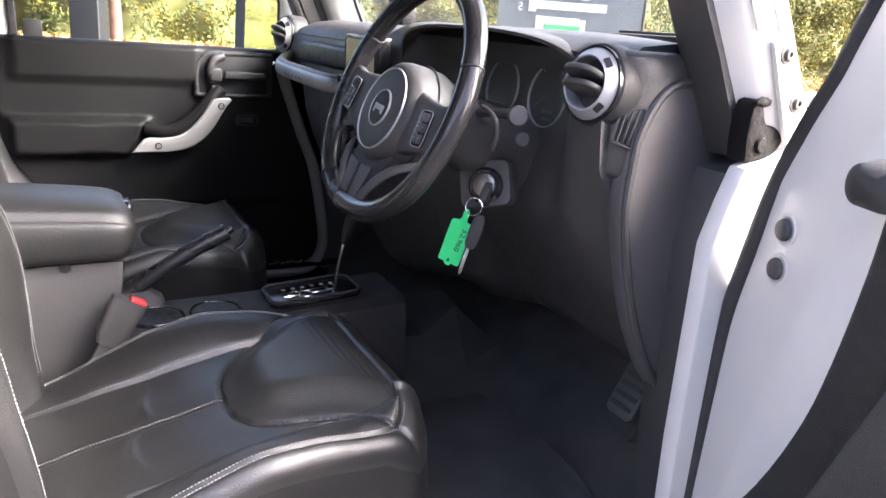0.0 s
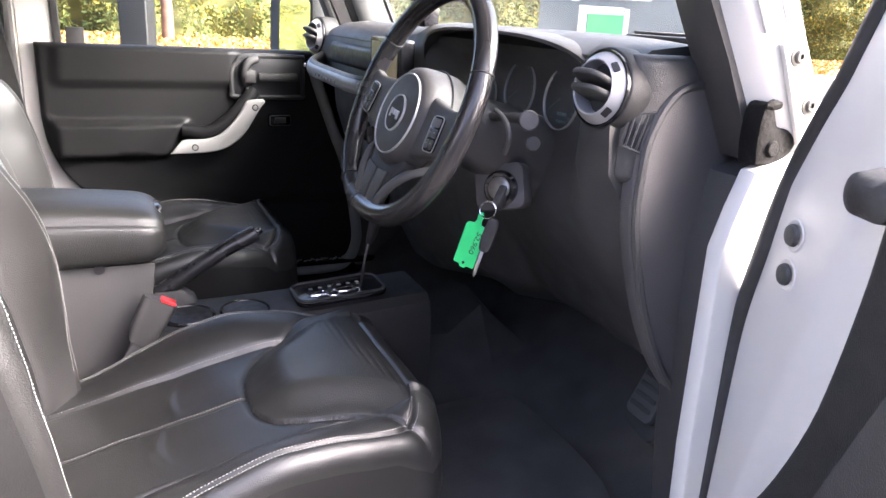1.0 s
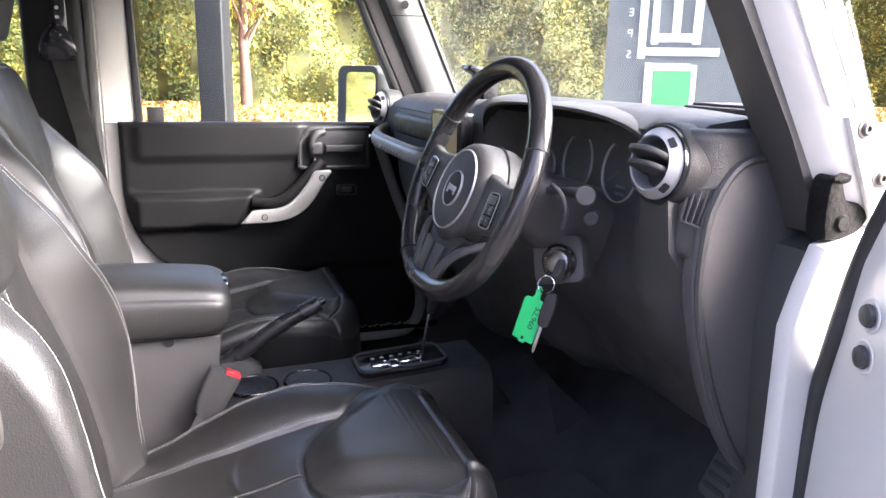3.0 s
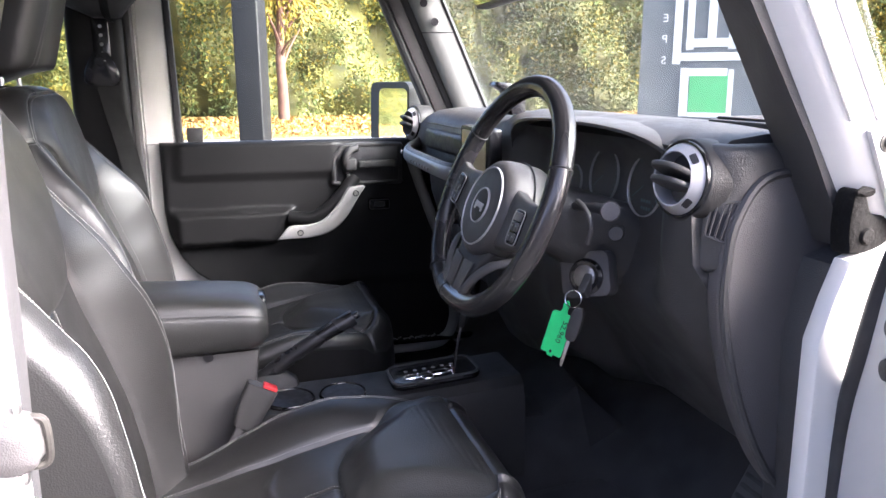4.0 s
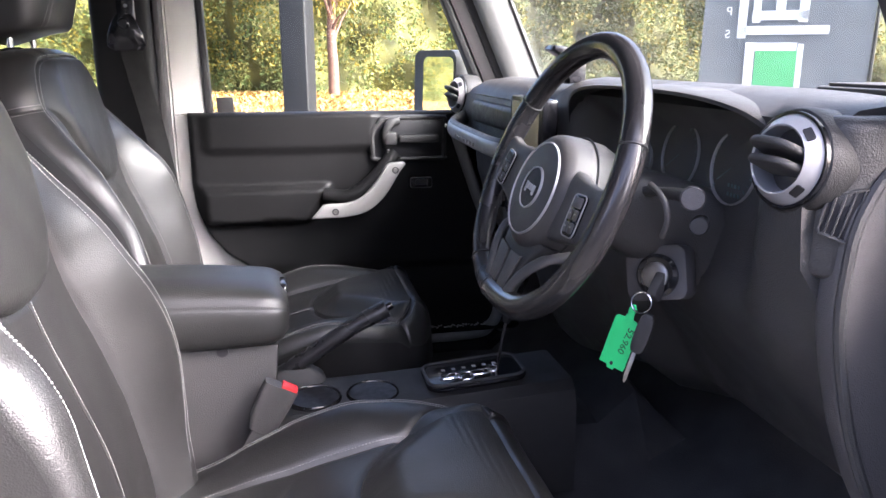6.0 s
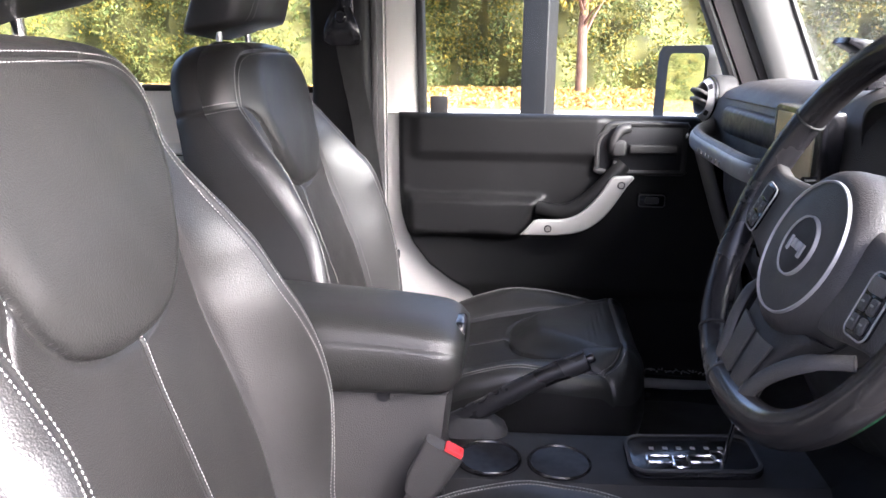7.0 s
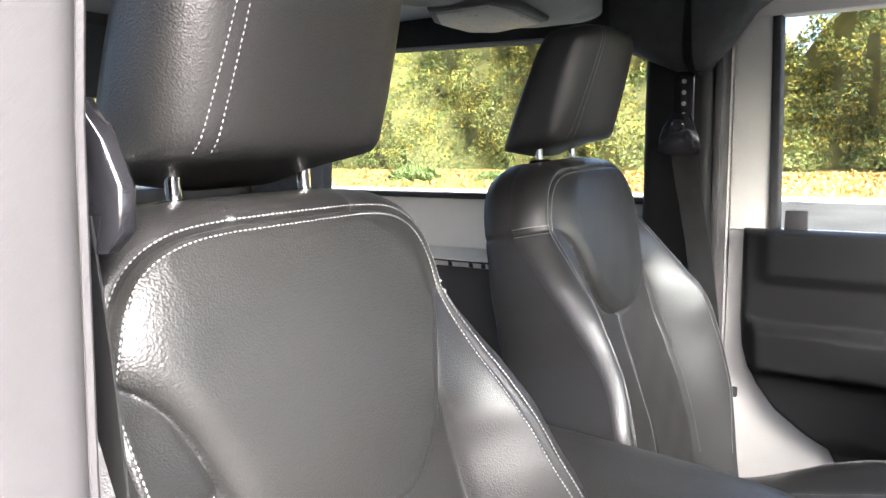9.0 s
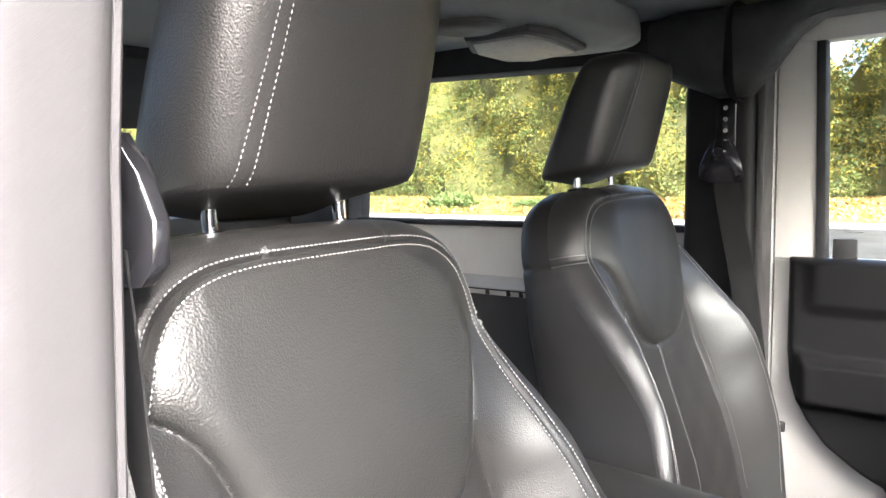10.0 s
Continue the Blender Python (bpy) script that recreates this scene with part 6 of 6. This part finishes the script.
# door mirror outside the passenger window
mir = thing("door_mirror", "black passenger door mirror showing the bright road", "door mirror", at=(-0.83, 0.74, 1.22))
mo = Vector((-0.83, 0.74, 1.22))
mm = facing((0.40, -0.915, 0.03), (-0.938, 0.70, 1.311))
b = loft([[mm @ Vector((a * s_, c * s_, z_)) for a, c in rounded(0.215, 0.203, 0.03, 6)] for z_, s_ in ((0.0, 0.90), (0.004, 1.0), (-0.02, 1.02), (-0.06, 0.92), (-0.085, 0.6))])
b.transform(Matrix.Translation(-mo))
part("housing", b, "plastic", mir, angle=50)
b = plate(rounded(0.155, 0.172, 0.022), 0.002, mm @ pose(0.022, -0.004, 0.0045))
b.transform(Matrix.Translation(-mo))
part("mirror_glass", b, "mirror", mir, "mirror glass")
b = bmesh.new()
add_box(b, (-0.82, 0.755, 1.225), (0.12, 0.05, 0.05), bevel=0.012)
b.transform(Matrix.Translation(-mo))
part("arm", b, "plastic", mir)

# sill plate with a pale patterned strip
spl = thing("sill_plate", "black sill plate with a worn pale patterned strip", "sill plate", at=(-0.708, 0.6, 0.608))
b = bmesh.new()
add_box(b, (0, 0.1, 0.006), (0.07, 0.5, 0.012), bevel=0.003)
part("plate", b, "gloss", spl)
b = bmesh.new()
rng = random.Random(5)
for k in range(34):
    add_box(b, (0.012 + rng.uniform(-0.009, 0.009), -0.02 + 0.0075 * k, 0.0128), (rng.uniform(0.006, 0.016), rng.uniform(0.003, 0.006), 0.0012), pose(0, 0, 0, 0, 0, rng.uniform(-40, 40)))
part("pattern", b, "thread", spl, "pale worn pattern", smooth=False)

# grey lower door-opening trim on the passenger side
opening = smooth_line([(-0.68, 0.70, 1.21), (-0.68, 0.716, 1.158), (-0.68, 0.765, 1.02), (-0.68, 0.805, 0.912), (-0.68, 0.837, 0.735), (-0.685, 0.838, 0.665), (-0.69, 0.815, 0.615), (-0.69, 0.76, 0.594), (-0.69, 0.55, 0.592)], 50)
tagged(part("door_opening_trim", sweep(opening, 0.017, 12, flat=0.8), "trim_pale"), "grey trim strip round the passenger door opening", "trim", kind="structure")

# ---- driver's door, standing open ----
ddoor = thing("driver_door", "open white driver's door with black trim card", "car door", at=(0.87, 0.84, 0.6))
dm = facing((-0.34, -0.94, 0), (0.893, 0.829, 0))      # x runs towards the hinge, z out of the inner face
dm = Matrix(((0.94, 0, -0.34, 0.893), (-0.34, 0, -0.94, 0.829), (0, 1, 0, 0), (0, 0, 0, 1)))
DDO = Vector((0.87, 0.84, 0.6))


def dp(bm, name, mat, label="", parent=None, angle=40):
    bm.transform(Matrix.Translation(-DDO) @ dm)
    return part(name, bm, mat, parent or ddoor, label, True, angle)


# outline in (distance from the hinge bolts, height)
dp(plate([(-0.09, 0.62), (-0.082, 0.85), (-0.076, 1.03), (-0.053, 1.131), (-0.034, 1.215), (0.0, 1.278), (0.030, 1.330), (0.058, 1.392), (0.17, 1.62), (0.20, 1.69), (0.26, 1.69), (0.13, 1.29), (0.9, 1.25), (0.9, 0.64), (0.86, 0.60), (-0.08, 0.60)], 0.05, Matrix.Translation((0, 0, -0.05)), 0.008), "door_shell", "white", "white painted door shell")
dp(plate([(0.262, 1.64), (0.262, 1.69), (0.9, 1.69), (0.9, 1.27), (0.85, 1.27), (0.85, 1.64)], 0.045, Matrix.Translation((0, 0, -0.05)), 0.008), "window_frame", "white")
seal = smooth_line([(-0.09, 0.60, 0.0), (-0.084, 0.85, 0.0), (-0.078, 1.02, 0.0), (-0.056, 1.125, 0.0), (-0.037, 1.21, -0.004), (-0.006, 1.282, -0.006), (0.024, 1.334, -0.006), (0.052, 1.397, -0.006), (0.165, 1.625, -0.006)], 60)
dp(sweep(seal, 0.011, 10), "door_seal", "rubber", "black rubber door seal")
card = curve2([(0.005, 0.77), (0.04, 0.83), (0.09, 0.915), (0.128, 1.003), (0.147, 1.078), (0.16, 1.157), (0.165, 1.206), (0.168, 1.25)], 24)
dp(plate([(-0.03, 0.62)] + card + [(0.88, 1.25), (0.88, 0.62)], 0.03, Matrix.Translation((0, 0, 0.0)), 0.010), "trim_card", "plastic_dark", "black moulded trim card")
dp(plate([(0.12, 0.64), (0.17, 0.92), (0.25, 1.12), (0.86, 1.12), (0.86, 0.64)], 0.035, Matrix.Translation((0, 0, 0.02)), 0.012), "card_pocket", "plastic")
for z in (1.163, 1.118):
    dp(lathe([(0.001, 0.004), (0.006, 0.0045), (0.011, 0.003), (0.0125, 0.0), (0.0125, -0.002)], pose(0.0, z, 0.004), 24), "hinge_bolt", "plastic", "black bolt cap")
    dp(lathe([(0.013, 0.0), (0.017, 0.0012), (0.019, 0.0)], pose(0.0, z, 0.0005), 28), "bolt_recess", "white")
dp(loft([[(0.172 + x_ + a * s_, 1.247 + b * s_, z_) for a, b in rounded(0.075, 0.042, 0.02, 6)] for z_, s_, x_ in ((0.0, 1, 0), (0.03, 1.0, 0.0), (0.055, 0.85, 0.005), (0.062, 0.5, 0.008))]), "mirror_bracket_cover", "rubber", "black rounded cover")

# windscreen bracket and hinge on the driver's side
wb = thing("windscreen_bracket", "white windscreen hinge bracket with two steel bolts", "bracket", at=(0.80, 0.90, 1.25))
wo = Vector((0.80, 0.90, 1.25))
b = prism([(0.841, 1.359), (0.866, 1.378), (0.933, 1.25), (0.922, 1.236), (0.896, 1.246)], 0.812, 0.820, "x", 0.002)
b.transform(Matrix.Translation(-wo))
part("plate", b, "white", wb)
for p in ((0.820, 0.866, 1.347), (0.820, 0.898, 1.293)):
    b = lathe([(0.001, 0.002), (0.003, 0.002), (0.0032, 0.0048), (0.0055, 0.005), (0.0075, 0.003), (0.008, 0.0018), (0.0115, 0.0014), (0.0115, 0.0)], facing((1, 0, 0), p), 20)
    b.transform(Matrix.Translation(-wo))
    part("bolt", b, "bolt_dark", wb, "rusty-tinged steel bolt")
hb2 = thing("door_check_strap", "black moulded door check bracket with torn foam at the pillar foot", "bracket", at=(0.80, 0.86, 1.22))
ho = Vector((0.80, 0.86, 1.22))
b = prism(curve2([(0.842, 1.222), (0.838, 1.25), (0.84, 1.284), (0.848, 1.295), (0.858, 1.288), (0.868, 1.268), (0.89, 1.262), (0.902, 1.246), (0.89, 1.23), (0.87, 1.222), (0.842, 1.222)], 40)[:-1], 0.780, 0.811, "x", 0.006)
b.transform(Matrix.Translation(-ho))
part("moulding", b, "foam", hb2)
b = bmesh.new()
bmesh.ops.create_icosphere(b, subdivisions=3, radius=1.0)
for v in b.verts:
    k = 1 + 0.35 * noise.noise(v.co * 2.3)
    v.co = Vector((v.co.x * 0.004 * k, v.co.y * 0.013 * k, v.co.z * 0.006 * k)) + Vector((0.810, 0.854, 1.292)) - ho
part("torn_foam", b, "foam", hb2, "torn dark foam lump")
b = lathe([(0.001, 0.003), (0.008, 0.003), (0.010, 0.0), (0.010, -0.002)], facing((1, 0, 0), (0.812, 0.862, 1.242)), 18)
b.transform(Matrix.Translation(-ho))
part("bolt", b, "foam", hb2)

# ---- belts, padded bar, sound bar ----
def belt(side, ring_at, pts, label):
    t = thing("seat_belt", label, "seat belt", "front seat belts", at=ring_at)
    R = Vector(ring_at)
    line = smooth_line(pts, 40)
    bm = bmesh.new()
    rows = []
    for k, p in enumerate(line):
        w_ = 0.024
        d = Vector((0.25 * side, 1.0, 0)).normalized()
        rows.append([p - R - d * w_, p - R - d * w_ + Vector((side * -0.0016, 0, 0)), p - R + d * w_ + Vector((side * -0.0016, 0, 0)), p - R + d * w_])
    loft(rows, True, True, bm)
    part("webbing", bm, "webbing", t, "woven belt webbing")
    b = loft([[(side * -x_ + a * 0.02, b_ * w_, z_) for a, b_ in rounded(1, 1, 0.35, 5)] for x_, w_, z_ in ((0.0, 0.07, -0.03), (0.004, 0.088, -0.018), (0.008, 0.08, 0.005), (0.006, 0.06, 0.03), (0.0, 0.036, 0.052))])
    part("guide_ring", b, "gloss", t, "glossy black belt guide", angle=60)
    b = lathe([(0.001, 0), (0.013, 0), (0.013, 0.012), (0.009, 0.016), (0.001, 0.016)], facing((-side, 0, 0), (-side * 0.008, 0, 0.03)), 20)
    part("anchor_bolt", b, "gloss", t)
    return t


belt(-1, (-0.628, -0.112, 1.435), [(-0.63, -0.108, 1.425), (-0.625, -0.09, 1.33), (-0.618, -0.065, 1.21), (-0.612, -0.042, 1.05), (-0.61, -0.03, 0.90), (-0.61, -0.02, 0.70)], "black seat belt hanging down the passenger pillar")
belt(1, (0.662, -0.075, 1.415), [(0.664, -0.07, 1.405), (0.664, -0.06, 1.30), (0.668, -0.05, 1.15), (0.675, -0.04, 0.95), (0.68, -0.03, 0.72)], "dark grey seat belt hanging down the driver's pillar")

pb = thing("pillar_pad", "grey twill padded cover on the driver's centre pillar", "pillar cover", at=(0.70, -0.04, 0.6))
po = Vector((0.70, -0.04, 0.6))
rings = []
for z, y, x in ((0.60, -0.055, 0.735), (1.0, -0.055, 0.733), (1.28, -0.052, 0.728), (1.45, -0.047, 0.722), (1.6, -0.043, 0.71), (1.74, -0.04, 0.69)):
    rings.append([(x + a, y + b, z) for a, b in rounded(0.066, 0.085, 0.02, 5)])
b = loft(rings)
b.transform(Matrix.Translation(-po))
part("cover", b, "fabric", pb, angle=60)
for dx, dy in ((-0.031, 0.034), (0.031, 0.034)):
    q = sweep([Vector((x + dx, y + dy, z)) - po for z, y, x in ((0.60, -0.055, 0.735), (1.0, -0.055, 0.733), (1.28, -0.052, 0.728), (1.45, -0.047, 0.722), (1.6, -0.043, 0.71), (1.73, -0.04, 0.692))], 0.003, 6)
    part("piping", q, "fabric", pb)

# passenger pillar trim with the belt height adjuster
pt = thing("pillar_trim", "black moulded passenger centre pillar trim with belt height adjuster", "pillar trim", at=(-0.66, -0.12, 0.6))
to = Vector((-0.66, -0.12, 0.6))
b = loft([[(x + a, y + c, z) for a, c in rounded(0.07, w_, 0.02, 5)] for z, x, y, w_ in ((0.56, -0.675, -0.12, 0.17), (1.0, -0.675, -0.125, 0.16), (1.3, -0.675, -0.125, 0.14), (1.6, -0.672, -0.125, 0.135), (1.74, -0.665, -0.125, 0.14))])
b.transform(Matrix.Translation(-to))
part("moulding", b, "door_plastic", pt, angle=60)
b = prism(rounded(0.042, 0.17, 0.012, cx=-0.108, cy=1.50), -0.642, -0.634, "x", 0.003)
b.transform(Matrix.Translation(-to))
adj = part("adjuster_track", b, "gloss", pt, "glossy adjuster track")
for k in range(4):
    b = lathe([(0.001, 0), (0.0045, 0), (0.0045, 0.001), (0.001, 0.001)], facing((1, 0, 0), (-0.6338, -0.108, 1.485 + 0.022 * k)), 14)
    b.transform(Matrix.Translation(-to))
    part("adjuster_hole", b, "thread", adj)
b = prism([(-0.055, 0.60), (-0.04, 0.60), (-0.04, 1.72), (-0.055, 1.72)], -0.735, -0.66, "x", 0.004)
b.transform(Matrix.Translation(-to))
part("edge_strip", b, "plastic", pt, "grey edge strip")
# padded bar overhead where the pillar meets the roof
b = loft([[(-0.62 + x_ + a, y_, z_ + c) for a, c in rounded(w_, h_, min(w_, h_) * 0.42, 5)] for y_, x_, z_, w_, h_ in ((-0.24, 0.02, 1.69, 0.08, 0.08), (-0.21, 0.0, 1.675, 0.12, 0.13), (-0.12, -0.005, 1.655, 0.13, 0.17), (-0.06, -0.008, 1.655, 0.125, 0.17), (-0.02, -0.01, 1.68, 0.12, 0.13), (0.02, -0.01, 1.712, 0.115, 0.075), (0.06, -0.01, 1.729, 0.11, 0.05), (0.25, -0.01, 1.733, 0.10, 0.05), (0.62, -0.01, 1.733, 0.10, 0.05))])
rb = thing("roof_bar_pad", "black fabric-padded roof bar with straps over the passenger door", "roof bar", at=(-0.62, 0.0, 1.68))
rbo = Vector((-0.62, 0.0, 1.68))
b.transform(Matrix.Translation(-rbo))
cvr = part("padded_cover", b, "rubber", rb, angle=60)
for y_, w_, h_, z_ in ((-0.085, 0.137, 0.178, 1.655), (0.27, 0.108, 0.056, 1.733), (0.46, 0.108, 0.056, 1.733)):
    q = sweep([Vector((-0.627 + a, y_, z_ + c)) - rbo for a, c in rounded(w_, h_, min(w_, h_) * 0.4, 6)], 0.012, 6, True, 0.25)
    part("strap", q, "webbing", rb, "black webbing strap")
q = sweep(smooth_line([Vector((-0.582 + d_, y_, z_)) - rbo for y_, d_, z_ in ((-0.20, 0.004, 1.66), (-0.12, 0.0, 1.625), (-0.04, 0.0, 1.625), (0.02, -0.004, 1.69), (0.25, -0.008, 1.728), (0.60, -0.008, 1.728))], 40), 0.0022, 6)
part("cover_seam", q, "rubber", cvr)

sb = thing("sound_bar", "black overhead sound bar with grey lamp lens and round speakers", "sound bar", at=(0, -0.35, 1.7))
so = Vector((0, -0.35, 1.7))
b = loft([[(x_, -0.37 + a * d_, 1.712 + c * h_) for a, c in rounded(1, 1, 0.3, 6)] for x_, d_, h_ in ((-0.60, 0.20, 0.06), (-0.5, 0.27, 0.085), (-0.1, 0.26, 0.085), (0.1, 0.26, 0.085), (0.5, 0.27, 0.085), (0.60, 0.20, 0.06))])
b.transform(Matrix.Translation(-so))
part("housing", b, "trim_pale", sb, angle=50)
lm = pose(-0.31, -0.375, 1.668, 0, 0, 0)
fr = prism([(-0.150, -0.06), (-0.10, -0.115), (0.02, -0.105), (0.135, -0.04), (0.140, 0.09), (0.06, 0.10), (-0.10, 0.075)], -0.008, 0.008, "z", 0.006, 3)
fr.transform(Matrix.Translation(-so) @ lm)
part("lamp_frame", fr, "plastic", sb)
b = prism([(-0.132, -0.055), (-0.092, -0.098), (0.018, -0.09), (0.118, -0.035), (0.122, 0.072), (0.05, 0.08), (-0.09, 0.06)], -0.013, 0.006, "z", 0.004)
b.transform(Matrix.Translation(-so) @ lm)
part("lamp_lens", b, "lens", sb, "grey frosted lamp lens")
for x_ in (-0.10, 0.10):
    b = lathe([(0.001, -0.006), (0.05, -0.008), (0.062, -0.004), (0.064, 0.004)], pose(x_, -0.36, 1.668), 32)
    b.transform(Matrix.Translation(-so))
    part("speaker_grille", b, "plastic", sb, "round black speaker grille")
# rear seat bench, seen between the front seats
rs = thing("rear_seat", "black leather rear bench seat behind the front seats", "car seat", at=(0, -0.95, 0.56))
ro = Vector((0, -0.95, 0.56))
b = loft([[(a * 1.0, y_ + c * d_, z_) for a, c in rounded(1, 1, 0.12, 5)] for y_, d_, z_ in ((-1.06, 0.12, 0.72), (-1.09, 0.15, 0.82), (-1.13, 0.14, 1.05), (-1.16, 0.12, 1.22), (-1.17, 0.07, 1.255))])
b.transform(Matrix.Translation(-ro))
part("backrest", b, "leather", rs, angle=60)
b = loft([[(x_, -0.85 + a * 0.46, 0.74 + c * h_) for a, c in rounded(1, 1, 0.2, 5)] for x_, h_ in ((-0.5, 0.10), (-0.46, 0.15), (0.46, 0.15), (0.5, 0.10))])
b.transform(Matrix.Translation(-ro))
part("cushion", b, "leather", rs, angle=60)
b = bmesh.new()
add_box(b, (0, 0.07, 0.055), (0.9, 0.4, 0.11), bevel=0.01)
part("base", b, "carpet", rs)

# interior mirror under the windscreen header, and the latch striker on the driver's pillar
rv = thing("interior_mirror", "black interior mirror hanging from the windscreen", "mirror", at=(0, 0.76, 1.62))
b = loft([[(a * s_, -0.045 + y_, c * s_ - 0.02) for a, c in rounded(0.25, 0.075, 0.03, 6)] for y_, s_ in ((-0.004, 0.94), (0.0, 1.0), (0.02, 0.98), (0.032, 0.7))])
part("shell", b, "plastic", rv, angle=50)
b = prism(rounded(0.232, 0.060, 0.024, cx=0, cy=-0.02), -0.052, -0.0495, "y")
part("mirror_glass", b, "mirror", rv, "mirror glass")
part("stem", sweep([(0, -0.02, -0.01), (0, 0.02, 0.03), (0, 0.05, 0.055)], 0.01, 10), "plastic", rv)
sk_ = thing("door_striker", "grey door striker with worn rubber wedge on the driver's pillar", "door striker", at=(0.80, 0.0, 1.115))
b = bmesh.new()
add_box(b, (0.0, -0.002, 0.0), (0.024, 0.005, 0.055), bevel=0.002)
part("plate", b, "bolt_dark", sk_)
b = bmesh.new()
bmesh.ops.create_icosphere(b, subdivisions=4, radius=1.0)
for v in b.verts:
    k = 1 + 0.10 * noise.noise(v.co * 2.1) + 0.03 * noise.noise(v.co * 6.0)
    q_ = [math.copysign(abs(c_) ** 0.8, c_) for c_ in v.co]
    v.co = Vector((0.006 + q_[0] * 0.016 * k, -0.006 + q_[1] * 0.024 * k, 0.002 + q_[2] * 0.029 * k))
part("rubber_wedge", b, "trim", sk_, "worn grey rubber wedge", angle=60)
part("loop", sweep(smooth_line([(0.004, 0.0, 0.022), (0.004, 0.015, 0.022), (0.004, 0.021, 0.014), (0.004, 0.021, -0.014), (0.004, 0.015, -0.022), (0.004, 0.0, -0.022)], 20), 0.0035, 8), "bolt_dark", sk_)
for z_ in (-0.03, 0.03):
    part("screw", lathe([(0.001, 0.003), (0.006, 0.003), (0.007, 0.0)], facing((0, 1, 0), (0.008, 0.001, z_)), 14), "steel", sk_)
